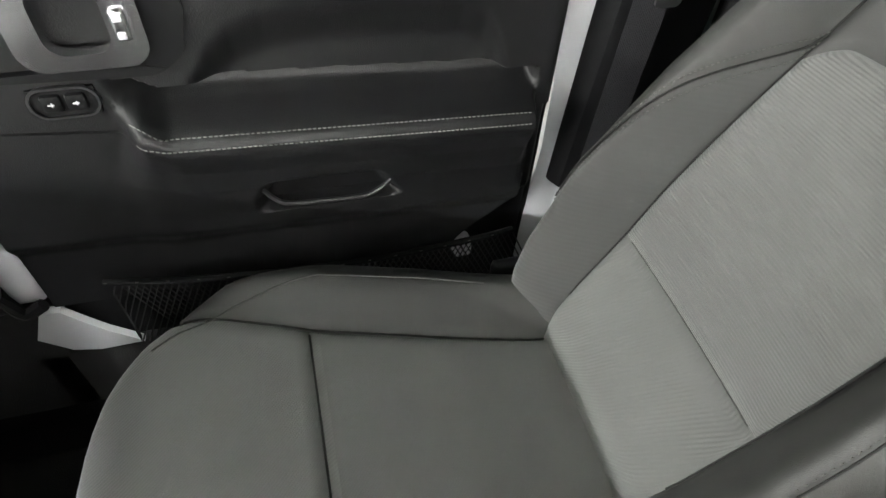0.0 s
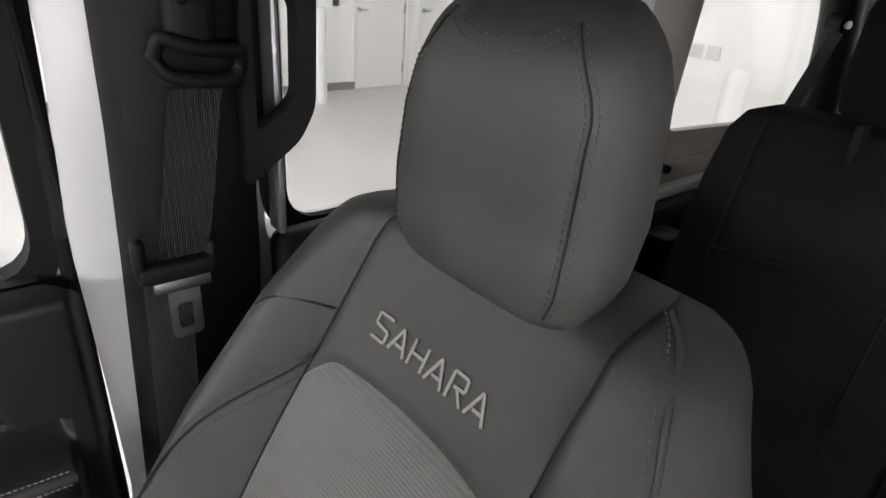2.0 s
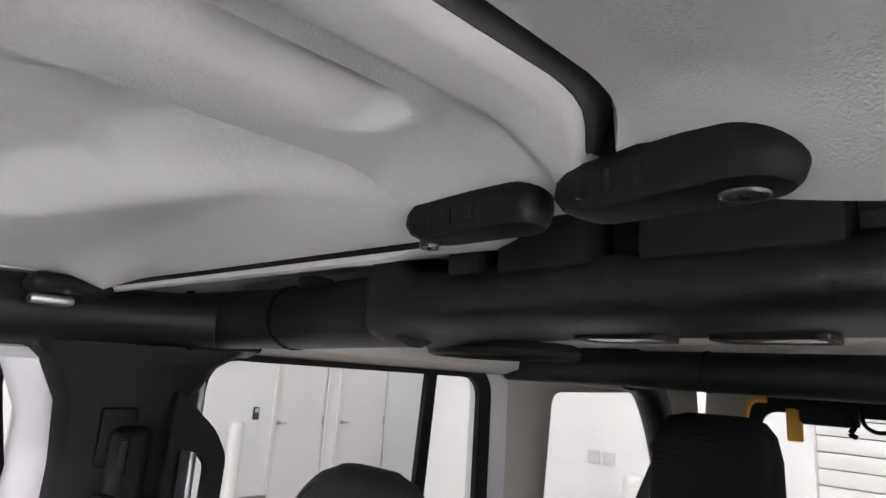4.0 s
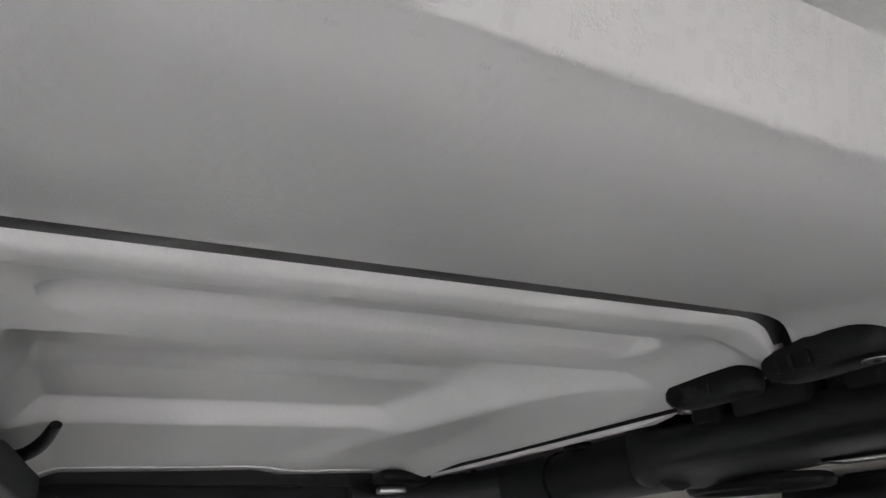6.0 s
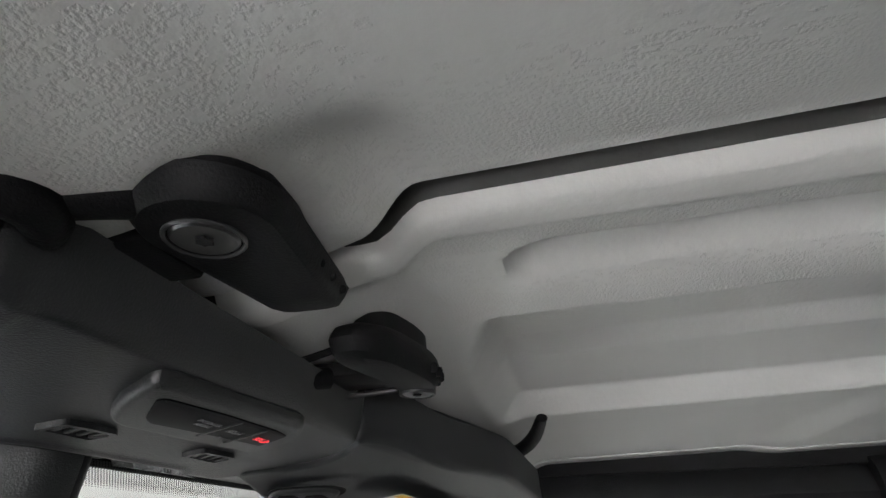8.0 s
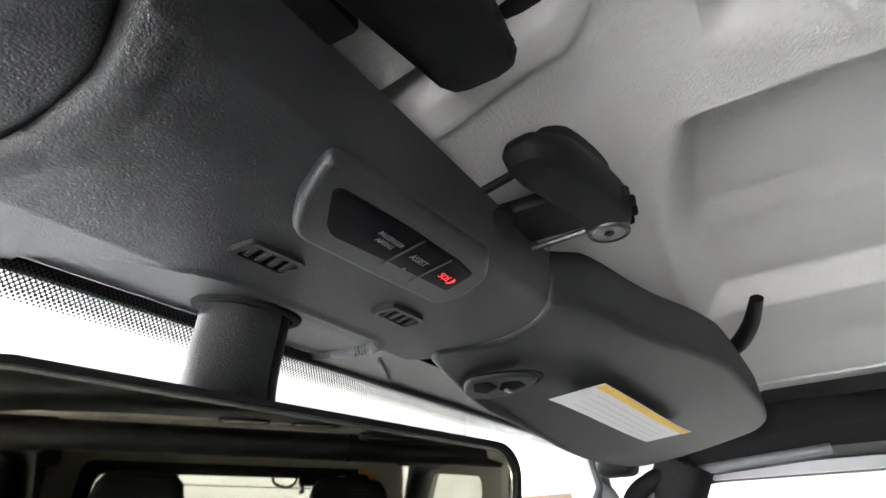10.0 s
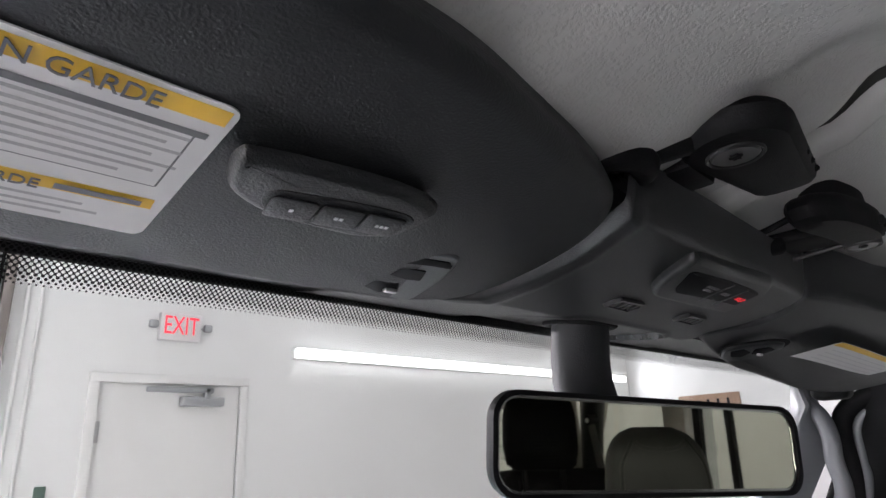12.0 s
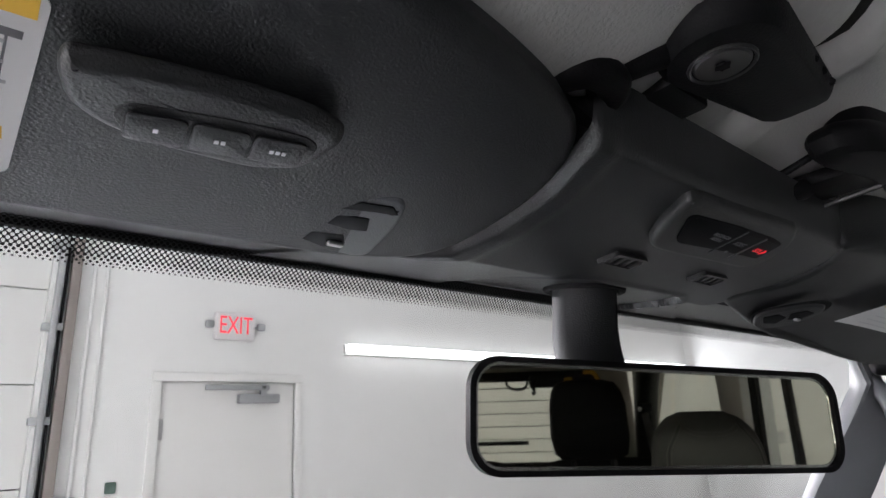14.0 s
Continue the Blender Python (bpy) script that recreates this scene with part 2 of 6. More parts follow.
def prism(outline, depth, bevel=0.0, m=None, seg=2, bm=None):
    """A plate with the outline (in x and y), from z 0 to depth, its edges rounded, laid by m."""
    own = bmesh.new()
    f = own.faces.new([own.verts.new((x, y, 0)) for x, y in outline])
    g = bmesh.ops.extrude_face_region(own, geom=[f])
    bmesh.ops.translate(own, vec=(0, 0, depth), verts=[v for v in g["geom"] if isinstance(v, bmesh.types.BMVert)])
    if bevel:
        es = [e for e in own.edges if abs(e.verts[0].co.z - e.verts[1].co.z) < 1e-6]
        bmesh.ops.bevel(own, geom=es, offset=bevel, segments=seg, profile=0.5, affect="EDGES")
    if m is not None:
        bmesh.ops.transform(own, matrix=m, verts=own.verts)
    if bm is None:
        return own
    me = bpy.data.meshes.new("tmp")
    own.to_mesh(me)
    own.free()
    bm.from_mesh(me)
    bpy.data.meshes.remove(me)
    return bm


def round_rect(x0, y0, x1, y1, r, n=5):
    out = []
    for cx, cy, a in ((x1 - r, y1 - r, 0), (x0 + r, y1 - r, 90), (x0 + r, y0 + r, 180), (x1 - r, y0 + r, 270)):
        for k in range(n + 1):
            q = radians(a + 90 * k / n)
            out.append((cx + r * math.cos(q), cy + r * math.sin(q)))
    return out


def plane_frame(origin, ex, ey):
    """The matrix whose x and y run along ex and ey at origin."""
    ex, ey = Vector(ex).normalized(), Vector(ey)
    ez = ex.cross(ey).normalized()
    return Matrix.Translation(origin) @ Matrix((ex, ez.cross(ex), ez)).transposed().to_4x4()


def pad_plate(outline, bottom, thick, r, steps=5):
    """A cushion-like plate: outline in x and y, its underside at bottom(y), with rounded rims."""
    n = len(outline)
    cx, cy = sum(p[0] for p in outline) / n, sum(p[1] for p in outline) / n

    def ring(inset, z):
        out = []
        for i, (x, y) in enumerate(outline):
            a, b = Vector(outline[i - 1]), Vector(outline[(i + 1) % n])
            t = (b - a).normalized()
            nrm = Vector((-t.y, t.x))
            if nrm.dot(Vector((cx - x, cy - y))) < 0:
                nrm = -nrm
            p = Vector((x, y)) + nrm * inset
            out.append((p.x, p.y, bottom(p.y) + z))
        return out
    rings = []
    for k in range(steps + 1):
        a = math.pi / 2 * k / steps
        rings.append(ring(r * (1 - math.sin(a)), r * (1 - math.cos(a))))
    rings.append(ring(0, max(r, thick - r)))
    rings.append(ring(r, thick))
    return skin(rings)


def closed_line(pts, steps=6):
    """A smooth closed outline in x and y."""
    k = len(pts)
    out = []
    for i in range(k):
        a, b, c, d = [Vector((*pts[(i + j - 1) % k][:2], 0)) for j in range(4)]
        for q in range(steps):
            t = q / steps
            v = 0.5 * (2 * b + (c - a) * t + (2 * a - 5 * b + 4 * c - d) * t * t + (3 * b - a - 3 * c + d) * t ** 3)
            out.append((v.x, v.y))
    return out


def corners(p, r, n=5):
    """A four-sided outline with rounded corners."""
    out = []
    k = len(p)
    for i in range(k):
        a, b, c = Vector(p[i - 1]), Vector(p[i]), Vector(p[(i + 1) % k])
        u, v = (a - b).normalized() * r, (c - b).normalized() * r
        for j in range(n + 1):
            t = j / n
            q = (b + u) * (1 - t) ** 2 + b * 2 * t * (1 - t) + (b + v) * t * t
            out.append((q.x, q.y))
    return out


def ring_plate(outer, inner, depth, m, bevel=0.0):
    """A frame: the outline outer with the hole inner (equally many points), depth thick."""
    n = len(outer)
    bm = bmesh.new()
    lay = []
    for pts, z in ((outer, 0), (outer, depth), (inner, depth), (inner, 0)):
        lay.append([bm.verts.new((x, y, z)) for x, y in pts])
    for a, b in zip(lay, lay[1:] + lay[:1]):
        for i in range(n):
            j = (i + 1) % n
            bm.faces.new((a[i], a[j], b[j], b[i]))
    if bevel:
        es = [e for e in bm.edges if abs(e.verts[0].co.z - e.verts[1].co.z) < 1e-6 and len(e.link_faces) == 2 and e.calc_face_angle(0) > 0.5]
        bmesh.ops.bevel(bm, geom=es, offset=bevel, segments=2, profile=0.5, affect="EDGES")
    bmesh.ops.transform(bm, matrix=m, verts=bm.verts)
    return bm


def lettering(text, size, m, material, parent, name="lettering", depth=0.0004, squeeze=1.0, align="CENTER"):
    cu = bpy.data.curves.new("tmp", "FONT")
    cu.body, cu.size, cu.extrude, cu.align_x, cu.align_y, cu.resolution_u = text, size, depth, align, "CENTER", 3
    tmp = new("tmp", cu)
    dg = bpy.context.evaluated_depsgraph_get()
    me = bpy.data.meshes.new_from_object(tmp.evaluated_get(dg))
    bpy.data.objects.remove(tmp)
    me.transform(m @ Matrix.Diagonal((squeeze, 1, 1, 1)))
    bm = bmesh.new()
    bm.from_mesh(me)
    bpy.data.meshes.remove(me)
    return part(name, bm, material, parent, smooth=False)


def clampf(v, a=0.0, b=1.0):
    return max(a, min(b, v))


def sstep(a, b, v):
    t = clampf((v - a) / (b - a))
    return t * t * (3 - 2 * t)


def interp(table, v):
    """Straight lines between rows of (v, value)."""
    if v <= table[0][0]:
        return table[0][1]
    for (a, p), (b, q) in zip(table, table[1:]):
        if v <= b:
            return p + (q - p) * (v - a) / (b - a)
    return table[-1][1]


def dashes(line, length, gap, width, lift, normal):
    """Single stitches along a line."""
    bm = bmesh.new()
    acc, normal = 0.0, Vector(normal).normalized()
    for a, b in zip(line, line[1:]):
        d = b - a
        acc += d.length
        if acc >= length + gap and d.length > 0:
            acc = 0
            t = d.normalized()
            s = t.cross(normal).normalized() * width / 2
            e = t * length / 2
            c = (a + b) / 2 + normal * lift
            q = [c - e - s * 0.4, c - e * 0.4 - s, c + e * 0.6 - s, c + e + s * 0.4, c + e * 0.4 + s, c - e * 0.6 + s]
            low = [bm.verts.new(v - normal * width * 0.6) for v in q]
            top = [bm.verts.new(c + (v - c) * 0.75 + normal * width * 0.3) for v in q]
            bm.faces.new(top)
            for i in range(6):
                bm.faces.new((low[i], low[(i + 1) % 6], top[(i + 1) % 6], top[i]))
    return bm


# ---- the hall round the vehicle ----
def wall(name, lo, hi, holes=(), axis="y", material=None, label="white painted hall wall"):
    """A wall box; holes are (a0, z0, a1, z1) openings along its length."""
    bm = bmesh.new()
    i = 0 if axis == "y" else 1
    cuts = sorted({lo[i], hi[i], *[h[0] for h in holes], *[h[2] for h in holes]})
    for a, b in zip(cuts, cuts[1:]):
        spans = [(lo[2], hi[2])]
        for h in holes:
            if h[0] <= a + 1e-6 and h[2] >= b - 1e-6:
                spans = [(lo[2], h[1]), (h[3], hi[2])]
        for z0, z1 in spans:
            if z1 - z0 > 1e-3:
                l, u = list(lo), list(hi)
                l[i], u[i], l[2], u[2] = a, b, z0, z1
                box(bm, l, u)
    ob = part(name, bm, material or WALL, smooth=False)
    return tagged(ob, label, "wall", kind="structure")


floor = part("floor", boxes(((-5.2, -9, -0.2), (7.4, 4.4, 0))), FLOOR, smooth=False)
tagged(floor, "smooth grey sealed concrete floor of the hall", "floor", kind="structure")
ceiling = part("ceiling", boxes(((-5.2, -9, 4.2), (7.4, 4.4, 4.4))), CEILING, smooth=False)
tagged(ceiling, "plain white ceiling of the hall", "ceiling", kind="structure")
wall("wall_front", (-5.2, 4.2, 0), (7.15, 4.4, 4.2), [(-3.4, 0, 0.22, 3.2), (0.85, 0, 1.72, 2.14)])
wall_right = wall("wall_right", (7.15, -9, 0), (7.35, 4.4, 4.2), [(-5.16, 0, -4.37, 2.10), (-6.3, 0, -5.42, 2.10)], axis="x")
wall("wall_left", (-2.8, -9, 0), (-2.6, 4.2, 4.2), axis="x")
wall("wall_back", (-5.2, -5.2, 0), (4.75, -5.0, 4.2), [(-2.6, 0, 1.03, 3.1)])
wall("wall_return", (4.75, -9, 0), (4.95, -5.0, 4.2), axis="x")
wall("wall_alcove", (4.95, -9.0, 0), (7.15, -8.8, 4.2))
tagged(part("baseboard", boxes(((7.125, -4.35, 0), (7.15, 4.2, 0.1)), ((4.75, -5.0, 0), (4.775, -4.985, 0.1)), ((1.15, -5.0, 0), (4.75, -4.985, 0.1))), GREY_BASE, smooth=False), "grey base strip along the white walls", "baseboard", kind="structure")


def sectional_door(name, x0, x1, y0, y1, top, step, label):
    """A white overhead door of ribbed sections."""
    ob = empty(name, ((x0 + x1) / 2, y0, 0), label, "garage door", kind="structure")
    z = 0.0
    while z < top - 0.02:
        part("panel", boxes(((x0, y0, z + 0.003), (x1, y1, min(top, z + step) - 0.003), 0.008)), DOOR_PAINT, ob)
        z += step
    return ob


sectional_door("garage_door_1", -3.4, 0.22, 4.26, 4.31, 3.2, 0.53, "white sectional overhead door in the front wall")
sectional_door("garage_door_2", -2.6, 1.03, -5.12, -5.07, 3.1, 0.115, "white slatted roll-up door in the back wall")

# track of the overhead door
track = empty("door_track", (0.3, 4.17, 0), "galvanised vertical track of the overhead door", "track")
part("rail", boxes(((0.305, 4.13, 0), (0.355, 4.198, 3.3), 0.004)), mat("brown_grey_steel", (0.2, 0.175, 0.16), 0.5, vary=0.1), track, "brownish grey angle steel")
part("guide", boxes(((0.24, 4.12, 0), (0.27, 4.19, 3.3), 0.006)), GALV, track)
part("cable", tube([(0.285, 4.15, 0), (0.285, 4.15, 3.3)], 0.008, 8), RUBBER, track)
for z in (1.1, 1.92, 2.42, 2.9):
    part("bracket", boxes(((0.2, 4.14, z - 0.02), (0.3, 4.2, z + 0.02), 0.004)), GALV, track)
part("conduit", tube([(0.43, 4.19, 0), (0.43, 4.19, 4.2)], 0.012, 10), WALL, track)
part("conduit", tube([(0.5, 4.19, 0), (0.5, 4.19, 4.2)], 0.009, 10), WALL, track)
tagged(part("wall_switch", boxes(((0.60, 4.18, 1.53), (0.655, 4.2, 1.59), 0.006)), mat("dark_green", (0.06, 0.1, 0.08), 0.4, vary=0.1)), "small dark green wall switch", "switch")
tagged(part("wall_switch", boxes(((0.37, 4.16, 1.44), (0.46, 4.2, 1.53), 0.006)), mat("dark_grey_box", (0.1, 0.11, 0.1), 0.4, vary=0.1)), "small dark grey box on the wall", "switch")


def swing_door(name, m, width, height, label, closer=False, lever=1):
    """A flush steel door with its frame; x runs along the wall, y into it."""
    ob = empty(name, m.translation, label, "door", kind="structure")
    w = width
    fr = boxes(((-0.055, -0.018, 0), (0, 0.14, height), 0.004), ((w, -0.018, 0), (w + 0.055, 0.14, height), 0.004), ((-0.055, -0.018, height), (w + 0.055, 0.14, height + 0.055), 0.004))
    bmesh.ops.transform(fr, matrix=m, verts=fr.verts)
    part("door_frame", fr, DOOR_PAINT, ob)
    leaf = boxes(((0.0003, 0.012, 0.002), (w - 0.0003, 0.057, height - 0.0003), 0.0))
    bmesh.ops.transform(leaf, matrix=m, verts=leaf.verts)
    leaf = part("leaf", leaf, DOOR_PAINT, ob)
    hx = 0.06 if lever > 0 else w - 0.06
    bm = boxes(((hx - 0.03, 0.005, 0.97), (hx + 0.03, 0.02, 1.03), 0.005), ((hx - 0.01, -0.04, 0.985), (hx + 0.1 * lever, -0.02, 1.01), 0.006), ((hx - 0.01, -0.04, 0.985), (hx + 0.012, 0.02, 1.01), 0.004))
    bmesh.ops.transform(bm, matrix=m, verts=bm.verts)
    part("door_handle", bm, STEEL, leaf)
    for z in (0.25, 1.02, 1.86):
        bm = boxes(((w - 0.03 if lever > 0 else 0, 0.0, z - 0.06), (w if lever > 0 else 0.03, 0.02, z + 0.06), 0.004))
        bmesh.ops.transform(bm, matrix=m, verts=bm.verts)
        part("hinge", bm, STEEL, leaf)
    if closer:
        bm = boxes(((w - 0.40, -0.045, height - 0.135), (w - 0.12, 0.02, height - 0.075), 0.012))
        bmesh.ops.transform(bm, matrix=m, verts=bm.verts)
        c = part("door_closer", bm, GALV, leaf, "grey door closer")
        bm = boxes(((w - 0.62, -0.05, height - 0.055), (w - 0.2, -0.03, height - 0.02), 0.006), ((w - 0.26, -0.05, height - 0.09), (w - 0.22, -0.01, height - 0.02), 0.006))
        bmesh.ops.transform(bm, matrix=m, verts=bm.verts)
        part("arm", bm, GALV, leaf)
    return ob


swing_door("door_1", pose(0.85, 4.2, 0), 0.87, 2.14, "closed white steel door with a grey closer", True, -1)
swing_door("door_2", pose(7.15, -4.37, 0, rz=-90), 0.79, 2.10, "closed white steel door in the side wall")
swing_door("door_3", pose(7.15, -5.42, 0, rz=-90), 0.88, 2.10, "closed white steel door in the side wall")

sign = empty("exit_sign", (1.27, 4.2, 2.49), "white exit sign with red letters above the door", "exit sign")
part("housing", boxes(((1.14, 4.15, 2.405), (1.405, 4.2, 2.585), 0.012)), mat("sign_white", (0.72, 0.7, 0.7), 0.5, vary=0.03), sign)
lettering("EXIT", 0.165, plane_frame((1.272, 4.148, 2.497), (1, 0, 0), (0, 0, 1)), EXIT_RED, sign, depth=0.001, squeeze=0.66)
for x in (1.10, 1.445):
    part("lamp_head", boxes(((x - 0.028, 4.13, 2.475), (x + 0.028, 4.17, 2.525), 0.012)), GALV, sign)
    part("bracket", boxes(((min(x, 1.272), 4.17, 2.49), (max(x, 1.272), 4.18, 2.505), 0.002)), GALV, sign)

for k, (x0, x1) in enumerate(((2.11, 4.53), (4.56, 6.98))):
    strip = empty("seen_or_added_strip", ((x0 + x1) / 2, 4.18, 2.4), "lit white tube light strip on the wall, added on the left", "lamp", "tube lights on the wall")
    part("housing", boxes(((x0, 4.165, 2.35), (x1, 4.2, 2.43), 0.006)), DOOR_PAINT, strip)
    part("tube", boxes(((x0 + 0.01, 4.125, 2.353), (x1 - 0.01, 4.163, 2.427), 0.016, 3)), LAMP, strip)

# glowing strips added on the unseen left wall, to go with its added lamps
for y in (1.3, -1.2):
    strip = empty("seen_or_added_strip", (-2.58, y, 1.42), "lit white tube light strip on the wall, added on the left", "lamp", "tube lights on the wall")
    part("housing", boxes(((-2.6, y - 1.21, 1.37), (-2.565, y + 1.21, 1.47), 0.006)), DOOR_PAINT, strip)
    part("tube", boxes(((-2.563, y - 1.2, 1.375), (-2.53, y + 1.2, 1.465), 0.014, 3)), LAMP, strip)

board = empty("sign_board", (7.14, 3.2, 2.0), "brown sign board on the white wall", "sign")
part("plate", boxes(((7.13, 2.84, 1.72), (7.15, 3.56, 2.12), 0.004)), BROWN, board)
for k in range(5):
    part("bar", boxes(((7.122, 3.42 - 0.115 * k, 1.955), (7.13, 3.45 - 0.115 * k, 2.06), 0.002)), bpy.data.materials["display_black"], board)

key = empty("card_reader", (7.14, -4.07, 1.12), "small dark card reader on the wall", "card reader")
part("case", boxes(((7.12, -4.11, 1.04), (7.15, -4.03, 1.20), 0.008)), mat("dark_case", (0.05, 0.05, 0.055), 0.4, vary=0.1), key)
part("keypad", boxes(((7.115, -4.095, 1.13), (7.12, -4.045, 1.185), 0.002)), PALE_MARK, key)
pipe = tagged(part("wall_conduit", tube([(7.13, -3.3, 0), (7.13, -3.3, 4.2)], 0.014, 10), GALV), "thin grey conduit up the wall", "conduit")


def bollard(x, y):
    ob = empty("bollard", (x, y, 0), "white round steel bollard on the floor", "bollard", "white bollards")
    rings = []
    for r, z in ((0.085, 0), (0.085, 1.02), (0.08, 1.05), (0.06, 1.075), (0.02, 1.085)):
        rings.append([(x + r * math.cos(a * math.pi / 12), y + r * math.sin(a * math.pi / 12), z) for a in range(24)])
    part("post", skin(rings), DOOR_PAINT, ob)
    return ob


first_bollard = bollard(6.62, -3.55)
copy_thing(first_bollard, pose(2.2, -4.6, 0))
outlet = empty("wall_outlet", (3.0, -4.99, 1.25), "white double outlet plate on the wall", "outlet")
part("plate", boxes(((2.72, -5.0, 1.06), (2.84, -4.985, 1.17), 0.004)), PALE_MARK, outlet)
part("plate", boxes(((2.57, -5.0, 1.06), (2.69, -4.985, 1.17), 0.004)), PALE_MARK, outlet)


# ---- vehicle: floor, sides and pillars ----
tagged(part("vehicle_floor", boxes(((-0.74, -2.1, 0.52), (0.74, 1.0, 0.56), 0.01)), CARPET), "black carpeted vehicle floor", "floor", kind="structure")
tagged(part("firewall", boxes(((-0.74, 0.86, 0.5), (0.74, 0.92, 1.22), 0.01)), CARPET), "black firewall behind the footwell", "firewall", kind="structure")
tagged(part("side_sill", boxes(((0.66, -2.1, 0.45), (0.76, 0.9, 0.66), 0.02)), PLASTIC), "black door sill of the vehicle", "sill", kind="structure")
tagged(part("body_side_left", boxes(((-0.78, -2.2, 0.45), (-0.70, -0.08, 1.34), 0.02), ((-0.78, 0.80, 0.45), (-0.70, 0.9, 1.34), 0.02), ((-0.78, -0.08, 0.45), (-0.70, 0.80, 1.26), 0.02), ((-0.78, -0.26, 1.3), (-0.70, -0.08, 1.8), 0.02), ((-0.78, -1.14, 1.3), (-0.70, -0.88, 1.8), 0.02), ((-0.78, -2.2, 1.3), (-0.70, -1.75, 1.8), 0.02), ((-0.78, -2.2, 1.70), (-0.66, 0.5, 1.8), 0.02)), PLASTIC), "black trim along the driver side, its windows open", "side wall", kind="structure")

# body shell round the front door: white painted pillar faces
bp = empty("centre_pillar", (0.72, -0.1, 0.5), "white painted door pillar with black trim cover", "pillar", kind="structure")
rows = [(0.62, -0.06, -0.11), (0.9, -0.068, -0.118), (1.05, -0.078, -0.128), (1.2, -0.075, -0.133), (1.38, -0.069, -0.137), (1.55, -0.079, -0.140), (1.66, -0.075, -0.15), (1.72, -0.05, -0.16), (1.745, 0.02, -0.17)]
part("painted_face", skin([[(0.705, a, z), (0.699, a - 0.012, z), (0.699, b + 0.01, z), (0.69, b, z), (0.76, b - 0.05, z), (0.76, a - 0.01, z)] for z, a, b in rows]), WHITE_PAINT, bp, "white painted steel")
# trim cover with a swelling front edge
tr = []
for z, y0, y1, x in ((1.0, -0.092, -0.235, 0.668), (1.15, -0.10, -0.238, 0.662), (1.34, -0.110, -0.243, 0.655), (1.48, -0.116, -0.243, 0.652), (1.60, -0.118, -0.247, 0.653), (1.67, -0.112, -0.258, 0.655), (1.715, -0.09, -0.285, 0.655), (1.74, -0.06, -0.33, 0.655)):
    tr.append([(0.715, y0 + 0.002, z), (x + 0.022, y0, z), (x + 0.006, y0 - 0.008, z), (x, y0 - 0.024, z), (x, (y0 + y1) / 2, z), (x, y1 + 0.016, z), (x + 0.01, y1 + 0.002, z), (0.73, y1, z)])
part("trim_cover", skin(tr), PLASTIC, bp, "black moulded plastic cover")
part("seal", tube([(0.712, -0.062, 0.66), (0.712, -0.066, 1.05), (0.712, -0.066, 1.38), (0.708, -0.070, 1.6), (0.706, -0.05, 1.70)], 0.009, 8), RUBBER, bp)

rail = empty("roof_rail", (0.68, 0.2, 1.76), "black roof rail above the doors", "rail", kind="structure")
part("cover", skin([[(0.645, y, 1.776 + dz), (0.640, y, 1.756 + dz), (0.652, y, 1.737 + dz), (0.69, y, 1.728 + dz), (0.76, y, 1.735 + dz), (0.76, y, 1.80), (0.66, y, 1.80)] for y, dz in ((0.44, -0.01), (0.30, 0), (0.0, 0), (-0.2, 0.004), (-0.34, 0.004))]), SOFT, rail)
part("painted_edge", skin([[(0.69, y, 1.727), (0.694, y, 1.715), (0.755, y, 1.715), (0.755, y, 1.74)] for y in (0.42, 0.2, -0.3)]), WHITE_PAINT, rail)
part("cover", skin([[(0.655, y, 1.81), (0.645, y, 1.775), (0.652, y, 1.75), (0.70, y, 1.738), (0.76, y, 1.74), (0.76, y, 1.81)] for y in (-0.34, -0.6, -0.98)]), HARDTOP, rail, "pale moulded inner edge of the hardtop")

shell = empty("roof_shell", (0.0, -0.8, 1.87), "white painted outer roof skin of the vehicle", "roof", kind="structure")
part("skin", boxes(((-0.78, -2.2, 1.868), (0.78, 0.562, 1.882), 0.004)), WHITE_PAINT, shell)
part("side_skin", boxes(((0.762, -2.2, 1.735), (0.78, 0.55, 1.868), 0.004)), WHITE_PAINT, shell)
part("side_skin", boxes(((-0.80, -2.2, 1.735), (-0.782, 0.55, 1.868), 0.004)), WHITE_PAINT, shell)
part("front_skin", boxes(((-0.78, 0.548, 1.757), (0.78, 0.562, 1.868), 0.004)), WHITE_PAINT, shell)
part("rear_skin", boxes(((-0.78, -2.2, 1.78), (0.78, -2.18, 1.868), 0.004)), WHITE_PAINT, shell)

# unseen front end, added to throw light up through the windscreen
unseen_front_end = empty("unseen_front_end", (0.0, 1.5, 0.6), "unseen white painted bonnet and wings that throw light up", "bonnet", kind="structure")
part("bonnet", skin([[(x, y, z + 0.03 * (1 - (x / 0.66) ** 2)) for x in [-0.66 + 0.11 * i for i in range(13)]] for y, z in ((0.84, 1.175), (1.2, 1.165), (1.7, 1.15), (2.05, 1.135), (2.14, 1.10), (2.16, 0.95))], closed=False), WHITE_PAINT, unseen_front_end, "white painted bonnet")
for k in (-1, 1):
    part("wing", boxes(((k * 0.66, 0.95, 0.85), (k * 0.90, 2.15, 1.03), 0.03, 3)), WHITE_PAINT, unseen_front_end, "white painted wing")
# unseen block added to keep lamp light off the front of the cushion
part("dashboard", boxes(((-0.70, 0.62, 0.95), (0.70, 0.90, 1.15), 0.04, 3), ((-0.69, 0.585, 1.06), (0.62, 0.89, 1.165), 0.03, 3)), SOFT, unseen_front_end, "unseen black dashboard that shades the seat cushion")

